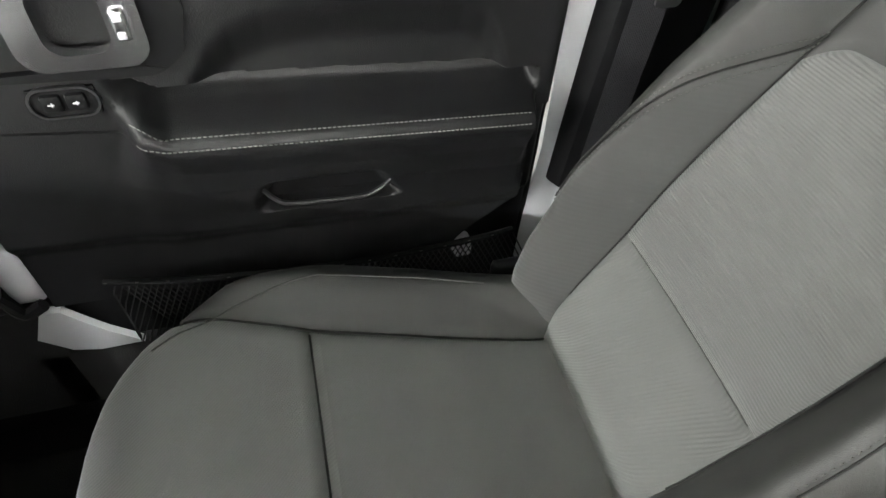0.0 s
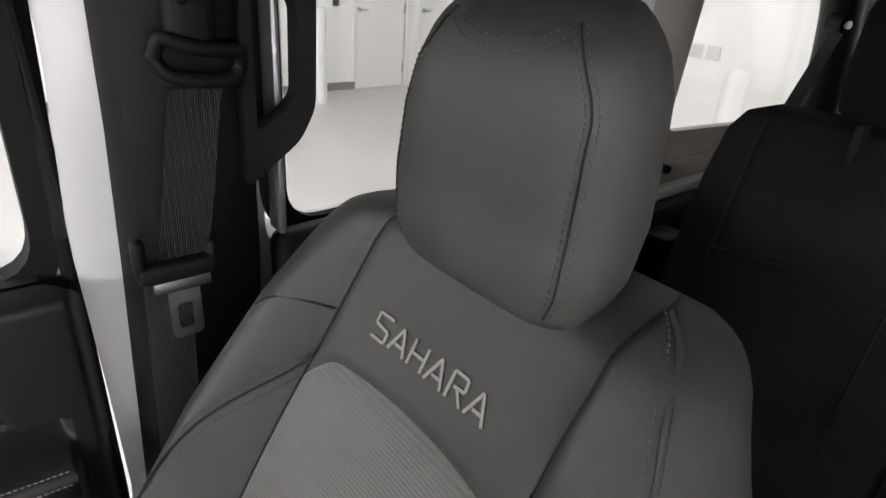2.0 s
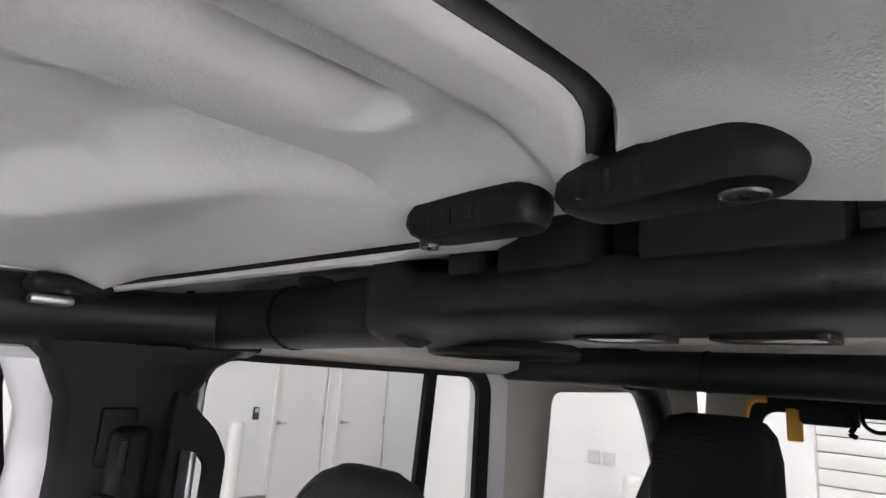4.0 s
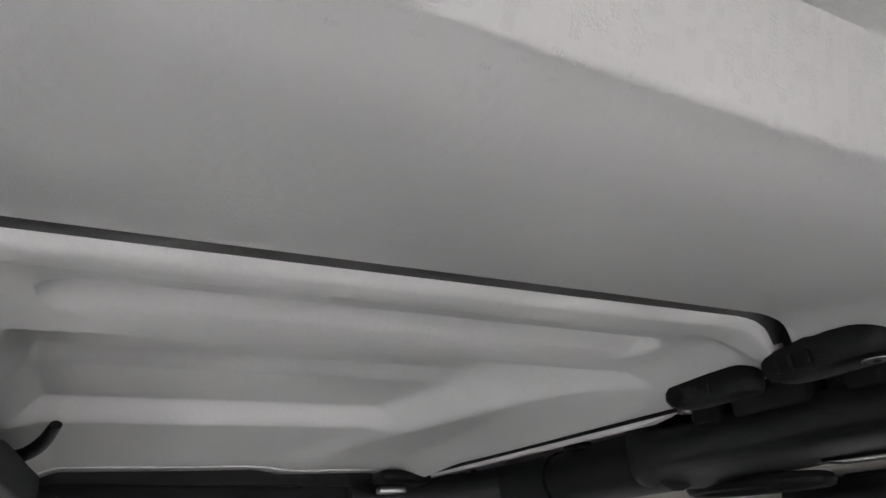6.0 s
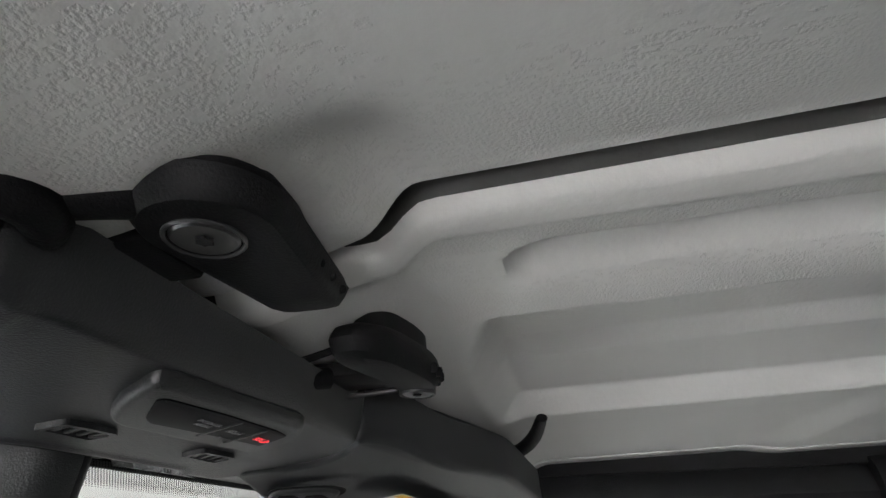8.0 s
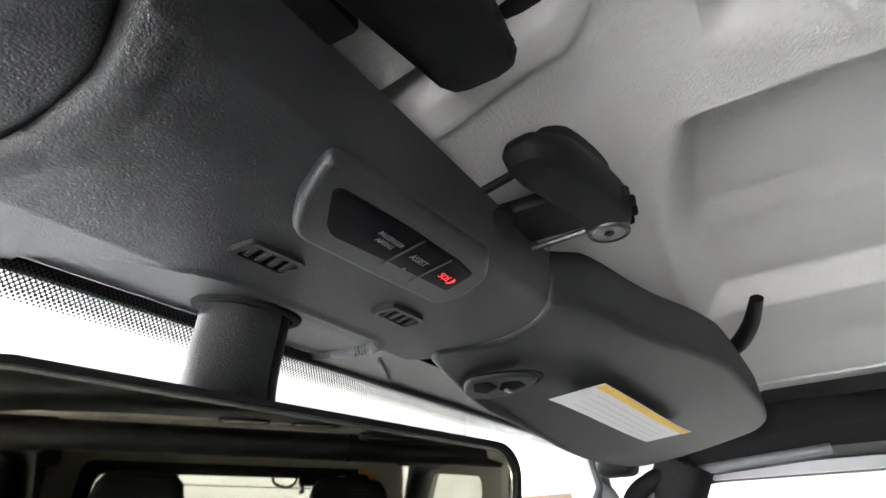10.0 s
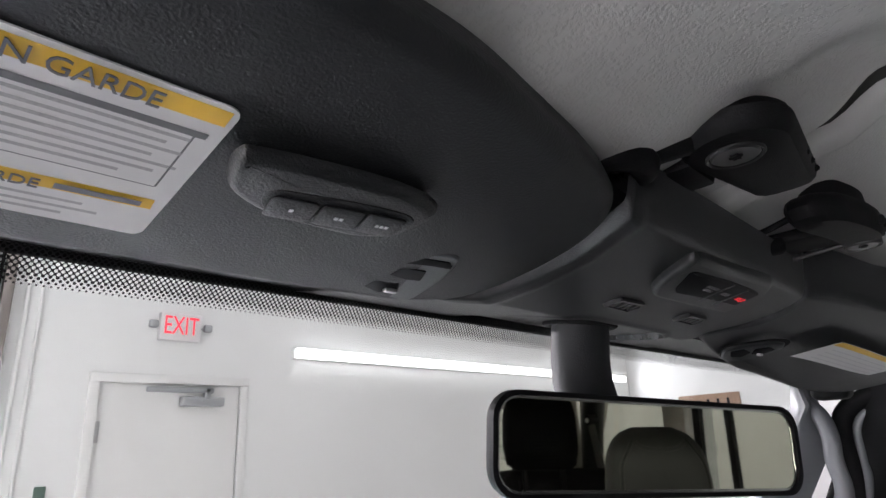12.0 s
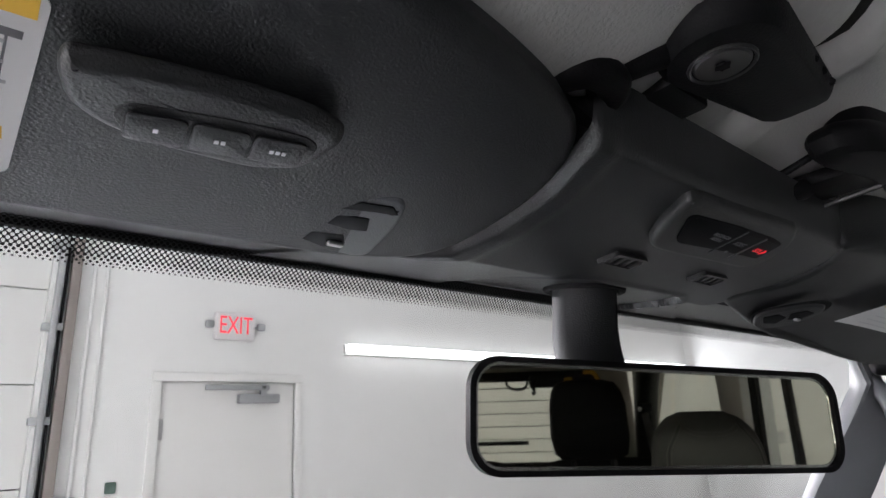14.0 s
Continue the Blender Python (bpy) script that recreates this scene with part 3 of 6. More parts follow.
# front pillar beside the windscreen
ap = empty("front_pillar", (0.62, 0.6, 1.2), "white and black pillar beside the windscreen", "pillar", kind="structure")
rows = []
for z, g, r, e in ((1.760, 0.548, 0.542, 0.534), (1.745, 0.552, 0.540, 0.531), (1.710, 0.560, 0.534, 0.526), (1.690, 0.574, 0.546, 0.523), (1.665, 0.590, 0.563, 0.524), (1.640, 0.607, 0.581, 0.536), (1.597, 0.635, 0.612, 0.562), (1.45, 0.725, 0.705, 0.66), (1.2, 0.88, 0.86, 0.82)):
    rows.append([(0.634, g, z), (0.616, r + 0.011, z), (0.608, r + 0.004, z), (0.606, r, z), (0.608, r - 0.004, z), (0.622, (r + e) / 2, z), (0.636, e + 0.006, z), (0.642, e, z), (0.68, e + 0.012, z), (0.68, g, z)])
part("trim", skin(rows), PILLAR_TRIM, ap, "grey moulded trim with a sharp ridge")
line = [(0.626, 0.540, 1.714), (0.620, 0.524, 1.698), (0.617, 0.5175, 1.673), (0.617, 0.519, 1.645), (0.619, 0.5165, 1.615), (0.622, 0.524, 1.592), (0.632, 0.56, 1.54), (0.650, 0.62, 1.46)]
part("pillar_grip", tube(smooth_line(line, 7), 0.0105, 14, flat=0.65, up=(1, 0, 0)), PILLAR_TRIM, ap, "grey grip along the pillar")
line = [(0.655, 0.44, 1.735), (0.668, 0.48, 1.66), (0.69, 0.56, 1.52), (0.712, 0.66, 1.34), (0.73, 0.74, 1.15), (0.74, 0.74, 0.95), (0.742, 0.74, 0.86)]
part("door_seal", tube(smooth_line(line, 5), 0.032, 12, flat=0.7, up=(1, 0, 0)), RUBBER, ap, "black door seal")
line = [(0.650, 0.432, 1.730), (0.652, 0.478, 1.716), (0.652, 0.504, 1.699), (0.653, 0.510, 1.673), (0.655, 0.508, 1.629), (0.660, 0.513, 1.59), (0.672, 0.56, 1.52)]
part("seal", tube(smooth_line(line, 7), 0.012, 10, up=(1, 0, 0)), RUBBER, ap)
line = [(0.650, 0.293, 1.734), (0.650, 0.374, 1.728), (0.650, 0.429, 1.722), (0.650, 0.469, 1.706), (0.650, 0.492, 1.684), (0.651, 0.495, 1.646), (0.652, 0.497, 1.615), (0.660, 0.515, 1.57), (0.675, 0.56, 1.50)]
part("seal_lip", tube(smooth_line(line, 8), 0.0055, 10, up=(1, 0, 0)), PILLAR_TRIM, ap, "pale lip of the door seal")
part("lower_face", boxes(((0.692, 0.602, 0.905), (0.725, 0.86, 1.10), 0.012, 3)), WHITE_PAINT, ap, "white painted steel")
part("sill_gusset", prism([(0.618, 0.898), (0.594, 0.894), (0.576, 0.868), (0.553, 0.838), (0.515, 0.800), (0.575, 0.798), (0.609, 0.808), (0.642, 0.843)], 0.012, 0, plane_frame((0.682, 0, 0), (0, 1, 0), (0, 0, 1))), WHITE_PAINT, ap, "white painted lower corner", smooth=False)
part("kick_panel", boxes(((0.684, 0.46, 0.5), (0.72, 0.665, 0.800), 0.006), ((0.684, 0.615, 0.5), (0.735, 1.0, 0.905), 0.008), ((0.736, 0.655, 0.5), (0.76, 1.0, 0.85), 0.006)), CARPET, ap, "black kick panel")
part("check_strap", tube(smooth_line([(0.686, 0.648, 0.955), (0.682, 0.642, 0.93), (0.680, 0.630, 0.905), (0.682, 0.605, 0.915)], 6), 0.009, 8), RUBBER, ap, "black check strap")


# ---- windows ----
def pane(name, pts, parent, material=GLASS, label=""):
    """A thin glass sheet through four corners, in order."""
    a, b, c, d = [Vector(p) for p in pts]
    nrm = (b - a).cross(d - a).normalized() * 0.0022
    bm = bmesh.new()
    lo = [bm.verts.new(p - nrm) for p in (a, b, c, d)]
    hi = [bm.verts.new(p + nrm) for p in (a, b, c, d)]
    bm.faces.new(lo), bm.faces.new(hi)
    for i in range(4):
        bm.faces.new((lo[i], lo[(i + 1) % 4], hi[(i + 1) % 4], hi[i]))
    ob = part(name, bm, material, parent, label, smooth=False)
    ob.visible_shadow = False
    return ob


ws = empty("windscreen", (0.0, 0.6, 1.5), "clear windscreen with a dotted black band along its top", "windscreen", kind="structure")
pane("pane", [(-0.63, 0.535, 1.7525), (0.63, 0.535, 1.7525), (0.70, 0.900, 1.20), (-0.70, 0.900, 1.20)], ws)


# ---- front seats ----
SX = 0.37  # middle of the passenger seat


def back_point(u, s, d, cx=SX):
    """A point of the reclined backrest: u across (outboard), s up along it, d forward of its face."""
    return Vector((cx + u, -0.48 * s + 0.877 * d, 0.93 + 0.877 * s + 0.48 * d))


BACK_N = Vector((0, 0.877, 0.48))
HALF = [(-0.055, 0.135), (-0.03, 0.166), (0, 0.187), (0.04, 0.202), (0.1, 0.212), (0.3, 0.226), (0.45, 0.227), (0.5, 0.224), (0.53, 0.220), (0.56, 0.212), (0.58, 0.203), (0.595, 0.193), (0.61, 0.178), (0.62, 0.164), (0.628, 0.148), (0.633, 0.132)]
RIDGE = [(0, 0.165), (0.2, 0.178), (0.35, 0.168), (0.47, 0.155), (0.56, 0.142), (0.63, 0.12)]
RISE = [(-0.055, -0.01), (0, 0.03), (0.1, 0.055), (0.22, 0.068), (0.35, 0.062), (0.47, 0.044), (0.56, 0.018), (0.63, -0.012)]
SEAM = [(0, 0.114), (0.1, 0.122), (0.25, 0.126), (0.45, 0.122), (0.56, 0.114), (0.63, 0.10)]


def back_depth(u, s):
    """How far the cushioned face stands forward at (u, s)."""
    a, c, w, h = abs(u), interp(SEAM, s), interp(HALF, s), interp(RISE, s)
    r = min(interp(RIDGE, s), w - 0.014)
    top = -0.05 * sstep(0.575, 0.635, s) - 0.012 * (1 - sstep(0.0, 0.06, s))
    if a <= c:
        return -0.006 * (1 - (a / c) ** 2) + 0.006 * math.sin(math.pi * clampf((s - 0.185) / 0.27)) + top
    if a <= r:
        return h * sstep(0, 1, (a - c) / (r - c)) ** 0.8 + top
    t = clampf((a - r) / (w - r))
    return h - (h + 0.075) * (1 - math.sqrt(max(0, 1 - t * t))) + top


def seam_dip(d, width=0.007, depth=0.005):
    return -depth * math.exp(-(d / width) ** 2 * 2)


def arc_top(u):
    """The curved upper edge of the ribbed insert."""
    a = abs(u) / 0.122
    return 0.456 - 0.012 * a ** 2 - 0.028 * max(0, (a - 0.72) / 0.28) ** 2


def center_patch(lo, hi, cx):
    """The middle of the backrest between the lines lo(u) and hi(u)."""
    def fn(p, q):
        k = 2 * p - 1
        s = lo(k * 0.12) + (hi(k * 0.12) - lo(k * 0.12)) * q
        c = interp(SEAM, s) + (0.020 * sstep(0.44, 0.60, s) if k * cx < 0 else 0)
        u = k * c
        edge = min(c - abs(u), abs(s - lo(k * 0.12)), abs(hi(k * 0.12) - s))
        return back_point(u, s, back_depth(u * 0.999, s) + seam_dip(edge), cx)
    return grid(fn, 36, 30)


def arc_u(s):
    """How far out the stitched arc of the outer bolster runs at height s."""
    t = clampf((0.447 - s) / 0.28) ** (1 / 1.7)
    return 0.118 + 0.068 * sstep(0, 1, t)


def inner_half(s):
    """Half width of the backrest on the side towards the middle of the vehicle."""
    return interp(HALF, s) - 0.014 * sstep(0.50, 0.57, s)


def bolster_patch(side, cx, outer):
    def fn(p, q):
        s = -0.055 + q * 0.687
        c, w = interp(SEAM, s) + (0 if outer else 0.020 * sstep(0.44, 0.60, s)), interp(HALF, s)
        u = c + (w - c) * (1 - (1 - p) ** 1.6)
        d = back_depth(u + 1e-6, s) + seam_dip((u - c))
        if not outer:
            d -= 0.010 * sstep(0.42, 0.52, s) * sstep(0.0, 0.03, u - c)
            u = c + (u - c) * (inner_half(s) - c) / (w - c)
        if outer and s < 0.45:
            d += seam_dip(u - arc_u(s), 0.005, 0.003) * sstep(0.0, 0.2, s)
        return back_point(side * u, s, d, cx)
    return grid(fn, 56, 110)


def on_back(u, s, cx, lift=0.001):
    return back_point(u, s, back_depth(u, s) + lift, cx)


def on_inner(u, s, cx, lift=0.001):
    """The same on the side towards the middle of the vehicle."""
    c, w, a = interp(SEAM, s) + 0.020 * sstep(0.44, 0.60, s), interp(HALF, s), abs(u)
    if a <= c:
        return on_back(u, s, cx, lift)
    full = c + (a - c) * (w - c) / (inner_half(s) - c)
    return back_point(u, s, back_depth(min(full, w), s) - 0.010 * sstep(0.42, 0.52, s) * sstep(0.0, 0.03, a - c) + lift, cx)


# raised seam down the inner bolster
RIDGE_LINE = ((0.128, 0.618), (0.148, 0.601), (0.169, 0.566), (0.182, 0.535), (0.192, 0.505), (0.198, 0.475), (0.199, 0.450), (0.196, 0.428), (0.188, 0.406))


def front_seat(cx, side, label):
    """A bucket seat; side is +1 where the door is on +x."""
    ob = empty("bucket_seat", (cx, 0.2, 0.56), label, "car seat", "front seats")
    # backrest
    back = part("backrest", skin([[back_point(u, s, d, cx) for u, d in ((-w, -0.07), (-w + 0.03, -0.035), (w - 0.03, -0.035), (w, -0.07), (w - 0.02, -0.115), (-w + 0.02, -0.115))]
                                  for s, w in ((-0.06, 0.11), (0, 0.165), (0.08, 0.195), (0.3, 0.215), (0.45, 0.205), (0.54, 0.17), (0.585, 0.13), (0.60, 0.10))]), LEATHER, ob, "dark grey backrest shell")
    part("lower_panel", center_patch(lambda u: -0.03, lambda u: 0.185, cx), TWILL, back, "grey woven cloth")
    part("insert", center_patch(lambda u: 0.185, arc_top, cx), CLOTH, back, "grey ribbed cloth insert")
    part("yoke", center_patch(arc_top, lambda u: 0.632, cx), LEATHER, back, "smooth dark grey cover")
    part("seam", tube([on_back(u, 0.185, cx, -0.0048) for u in [-0.112 + 0.224 * i / 30 for i in range(31)]], 0.0009, 6), LEATHER, back)
    for k in (-1, 1):
        outer = k == side
        edge = [(interp(SEAM, s) + (0 if outer else 0.020 * sstep(0.44, 0.60, s)), s) for s in [0.08 + 0.535 * i / 60 for i in range(61)]]
        part("seam", tube([on_back(k * u, s, cx, -0.0042) for u, s in edge], 0.0012, 6), SEAM_THREAD, back)
        b = part("bolster", bolster_patch(k, cx, outer), LEATHER, back, "dark grey leather side bolster")
        if outer:
            # ribbed cloth below a double-stitched arc
            b.data.materials.append(RIBBED)
            for i, f in enumerate(b.data.polygons):
                s = -0.055 + 0.687 * (i // 56 + 0.5) / 110
                c, w = interp(SEAM, s), interp(HALF, s)
                u = c + (w - c) * (1 - (1 - (i % 56 + 0.5) / 56) ** 1.6)
                f.material_index = 1 if s < 0.447 and u < arc_u(s) else 0
            for off, gap in ((0.0, 0), (-0.0052, 1), (0.0052, 1)):
                l2 = [on_back(k * (arc_u(0.447 - 0.28 * t ** 1.7) + off * 0.9 * sstep(0, 0.35, t)), 0.447 - 0.28 * t ** 1.7 + off * (1 - 0.7 * sstep(0.1, 0.5, t)), cx, 0.0006) for t in [i / 200 for i in range(201)]]
                if gap:
                    part("stitching", dashes(l2, 0.003, 0.0012, 0.0011, 0.0, BACK_N), DARK_STITCH, b)
                else:
                    part("seam", tube(l2[::4], 0.0011, 6), SEAM_THREAD, b)
            part("seam", tube(smooth_line([on_back(k * u, s, cx, -0.0003) for u, s in ((0.120, 0.487), (0.135, 0.484), (0.152, 0.476), (0.168, 0.462), (0.19, 0.44))], 10), 0.0011, 6), SEAM_THREAD, b)
        else:
            # one raised seam down the ridge, running inward to a point, and a fine seam up from it
            ridge = smooth_line([on_inner(k * u, s, cx, 0.0004) for u, s in RIDGE_LINE], 14)
            part("piping", tube(ridge, 0.0024, 8), LEATHER, b, "raised grey edge piping")
            inner = smooth_line([on_inner(k * (u - 0.006), s + 0.001, cx, 0.0006) for u, s in RIDGE_LINE], 26)
            part("stitching", dashes(inner, 0.0036, 0.0016, 0.0013, 0.0, BACK_N), DARK_STITCH, b)
            part("seam", tube(smooth_line([on_inner(k * u, s, cx, -0.0003) for u, s in ((0.188, 0.406), (0.179, 0.418), (0.167, 0.438), (0.152, 0.456), (0.138, 0.472), (0.126, 0.484))], 10), 0.0009, 6), SEAM_THREAD, b)
            low = smooth_line([on_inner(k * u, s, cx, 0.0004) for u, s in ((0.126, 0.440), (0.143, 0.418), (0.158, 0.395), (0.170, 0.344), (0.180, 0.291), (0.184, 0.23), (0.184, 0.16))], 26)
            part("stitching", dashes(low, 0.0036, 0.0016, 0.0012, 0.0, BACK_N), DARK_STITCH, b)
            part("seam", tube([p + Vector((k * 0.004, 0, 0.001)) for p in low[::4]], 0.0009, 6), SEAM_THREAD, b)
    # angular embroidered marks, six in a row
    def stroke(p, q, w=0.0027):
        a, b = Vector((p[0], p[1], 0)), Vector((q[0], q[1], 0))
        t = (b - a).normalized()
        n = Vector((-t.y, t.x, 0)) * w / 2
        quad = [a - n, b - n, b + n, a + n]
        place = [on_back(v.x, 0.5015 + v.y, cx, 0.0006) for v in quad]
        low = [bm.verts.new(v) for v in place]
        top = [bm.verts.new(v + BACK_N * 0.0011) for v in place]
        bm.faces.new(top)
        for i in range(4):
            bm.faces.new((low[i], low[(i + 1) % 4], top[(i + 1) % 4], top[i]))

    H = 0.0106
    for i in range(6):
        x = 0.0585 - 0.0234 * i
        bm = bmesh.new()
        if i == 0:
            for a, b in (((x - 0.009, H), (x + 0.008, H)), ((x + 0.008, H), (x + 0.008, 0.001)), ((x + 0.008, 0.001), (x - 0.008, -0.001)), ((x - 0.008, -0.001), (x - 0.008, -H)), ((x - 0.008, -H), (x + 0.009, -H))):
                stroke(a, b)
        elif i == 2:
            for dx in (-0.008, 0.008):
                stroke((x + dx, -H), (x + dx, H))
            stroke((x - 0.008, 0), (x + 0.008, 0), 0.0028)
        elif i == 4:
            stroke((x + 0.008, -H), (x + 0.008, H))
            stroke((x + 0.008, H), (x - 0.007, H))
            stroke((x - 0.007, H), (x - 0.008, 0.001))
            stroke((x - 0.008, 0.001), (x + 0.004, 0.0))
            stroke((x, 0), (x - 0.009, -H))
        else:
            stroke((x + 0.0097, -H), (x, H))
            stroke((x, H), (x - 0.0097, -H))
            stroke((x + 0.004, -0.004), (x - 0.005, -0.004), 0.0026)
        part("embroidered_mark", bm, STITCH, back, "pale embroidered mark")
    # head restraint
    hx = cx - 0.043 * side
    HR = [(1.458, 0.062, -0.236, -0.263), (1.464, 0.076, -0.228, -0.280), (1.485, 0.086, -0.223, -0.298), (1.52, 0.088, -0.223, -0.307), (1.56, 0.086, -0.227, -0.308), (1.590, 0.0825, -0.234, -0.308), (1.612, 0.0735, -0.243, -0.306), (1.629, 0.057, -0.254, -0.302), (1.637, 0.036, -0.268, -0.292)]

    def hr_point(a, z, lift=0.0):
        w, yf, yb = [interp([(r[0], r[i]) for r in HR], z) for i in (1, 2, 3)]
        c, s_, e = math.cos(a), math.sin(a), 0.62
        return Vector((hx + (w + lift) * math.copysign(abs(c) ** e, c), (yf + yb) / 2 + ((yf - yb) / 2 + lift) * math.copysign(abs(s_) ** e, s_), z))

    zs_ = [1.458, 1.463, 1.470, 1.478, 1.489, 1.504, 1.52, 1.54, 1.56, 1.575, 1.588, 1.599, 1.608, 1.616, 1.624, 1.630, 1.635, 1.638]
    hr = part("headrest", skin([[hr_point(2 * math.pi * k / 36, z) for k in range(36)] for z in zs_]), LEATHER, ob, "dark grey rounded head restraint")
    for k in (-1, 1):
        a0 = math.pi / 2 - k * 0.82
        l = [hr_point(a0 + k * 0.25 * sstep(1.575, 1.618, z), z, 0.0006) for z in [1.470 + 0.150 * i / 60 for i in range(61)]]
        part("seam", tube(l, 0.0007, 6), SEAM_THREAD, hr)
        for off in (-0.075, 0.075):
            l = [hr_point(a0 + off + k * 0.25 * sstep(1.575, 1.618, z), z, 0.0008) for z in [1.470 + 0.150 * i / 120 for i in range(121)]]
            part("stitching", dashes(l, 0.0028, 0.0010, 0.0011, 0.0, (0.3 * k, 1, 0.2)), DARK_STITCH, hr)
    for dz in (0.0, 0.006):
        l = [hr_point(math.pi / 2 + 0.9 * (i / 60 - 0.5), 1.603 + dz + 0.012 * (2 * i / 60 - 1) ** 2, 0.0008) for i in range(61)]
        part("stitching", dashes(l, 0.0024, 0.0008, 0.0011, 0.0, (0, 1, 0.4)), DARK_STITCH, hr)
    for k in (-1, 1):
        part("post", tube([(hx + k * 0.045, -0.29, 1.44), (hx + k * 0.045, -0.255, 1.49)], 0.005, 10), STEEL, ob, "chrome headrest post")
        part("guide", boxes(((hx + k * 0.045 - 0.010, -0.298, 1.448), (hx + k * 0.045 + 0.010, -0.272, 1.460), 0.005)), PLASTIC, ob)
    # cushion
    def side_seam(y):
        return min(interp([(-0.07, 0.098), (0.0, 0.108), (0.264, 0.163), (0.40, 0.212), (0.47, 0.235), (0.548, 0.24)], y), interp(CW, y))

    def cush_z(u, y):
        a, e = abs(u), side_seam(y)
        z = 0.935 + 0.03 * sstep(0.0, 0.35, y) - 0.004 * (1 - (a / 0.13) ** 2 if a < 0.13 else 0)
        z += 0.045 * sstep(e - 0.012, e + 0.055, a) * (1 - 0.5 * sstep(0.3, 0.5, y))
        w = interp(CW, y)
        t = clampf((a - (w - 0.055)) / 0.055)
        z -= 0.07 * (1 - math.sqrt(1 - t * t))
        f = clampf((y - 0.42) / 0.130)
        return z - 0.11 * (1 - math.sqrt(max(0, 1 - f * f)))

    CW = [(-0.08, 0.20), (0.0, 0.21), (0.12, 0.24), (0.25, 0.262), (0.36, 0.256), (0.42, 0.240), (0.46, 0.218), (0.50, 0.180), (0.525, 0.140), (0.54, 0.10), (0.548, 0.06)]

    def cpatch(u0, u1, y0, y1):
        def fn(p, q):
            y = y0 + (y1 - y0) * q
            lo_u, hi_u = u0(y), u1(y)
            u = lo_u + (hi_u - lo_u) * p
            edge = min(abs(abs(u) - side_seam(y)), abs(y - y0), abs(y1 - y) if y1 < 0.45 else 9)
            return (cx + u, y, cush_z(u, y) + seam_dip(edge, 0.007, 0.009))
        return grid(fn, 30, 30)

    cush = part("cushion", skin([[(cx + u * w, y, z) for u, z in ((-0.9, 0.74), (-1, 0.80), (-1, 0.875), (-0.92, 0.90), (0.92, 0.90), (1, 0.875), (1, 0.80), (0.9, 0.74))]
                                 for y, w in ((-0.10, 0.19), (0.0, 0.205), (0.12, 0.235), (0.25, 0.257), (0.36, 0.247), (0.44, 0.22), (0.49, 0.175), (0.52, 0.13))]), LEATHER, ob, "dark grey seat base cushion")
    part("seat_panel", cpatch(lambda y: -side_seam(y), side_seam, -0.07, 0.272), TWILL, cush, "grey woven cloth")
    part("front_panel", cpatch(lambda y: -side_seam(y), side_seam, 0.272, 0.548), TWILL, cush, "grey cloth front of the cushion")
    for k in (-1, 1):
        part("bolster", cpatch(lambda y: k * (side_seam(y) - 0.004), lambda y: k * interp(CW, y), -0.07, 0.548), LEATHER, cush, "dark grey side bolster")
        l = [Vector((cx + k * (interp(CW, y) - 0.05), y, cush_z(interp(CW, y) - 0.05, y) + 0.001)) for y in [0.05 + 0.4 * i / 120 for i in range(121)]]
        part("piping", tube(l[::3], 0.0012, 6), LEATHER, cush)
    for k in (-1, 1):
        part("seam", tube([(cx + k * side_seam(y), y, cush_z(side_seam(y), y) - 0.0062) for y in [-0.05 + 0.47 * i / 40 for i in range(41)]], 0.0013, 6), SEAM_THREAD, cush)
    part("seam", tube([(cx + u, 0.272, cush_z(u, 0.272) - 0.0065) for u in [-0.16 + 0.32 * i / 30 for i in range(31)]], 0.0013, 6), SEAM_THREAD, cush)
    part("seat_frame", boxes(((cx - 0.19, -0.05, 0.60), (cx - 0.15, 0.40, 0.76), 0.008), ((cx + 0.15, -0.05, 0.60), (cx + 0.19, 0.40, 0.76), 0.008), ((cx - 0.17, 0.32, 0.56), (cx + 0.17, 0.36, 0.62), 0.008), ((cx - 0.17, 0.0, 0.56), (cx + 0.17, 0.04, 0.62), 0.008)), PLASTIC, ob)
    part("side_cover", boxes(((cx + side * 0.21, -0.08, 0.70), (cx + side * 0.235, 0.3, 0.84), 0.01, 3)), PLASTIC, ob)
    part("release_wire", tube(smooth_line([(cx + side * 0.232, 0.040, 0.872), (cx + side * 0.236, 0.012, 0.892), (cx + side * 0.240, -0.022, 0.910), (cx + side * 0.242, -0.05, 0.925)], 6), 0.0022, 8), STEEL, ob, "bright steel release wire")
    part("hinge_plate", boxes(((cx + side * 0.215, -0.07, 0.84), (cx + side * 0.232, 0.02, 0.955), 0.008, 3)), PLASTIC, ob)
    part("recline_lever", tube(smooth_line([(cx + side * 0.235, -0.03, 0.86), (cx + side * 0.25, 0.0, 0.885), (cx + side * 0.252, 0.05, 0.89)], 6), 0.009, 8), PLASTIC, ob)
    return ob


passenger_seat = front_seat(SX, 1, "dark grey leather and cloth front passenger seat")
driver_seat = front_seat(-0.30, -1, "dark grey leather and cloth driver seat")


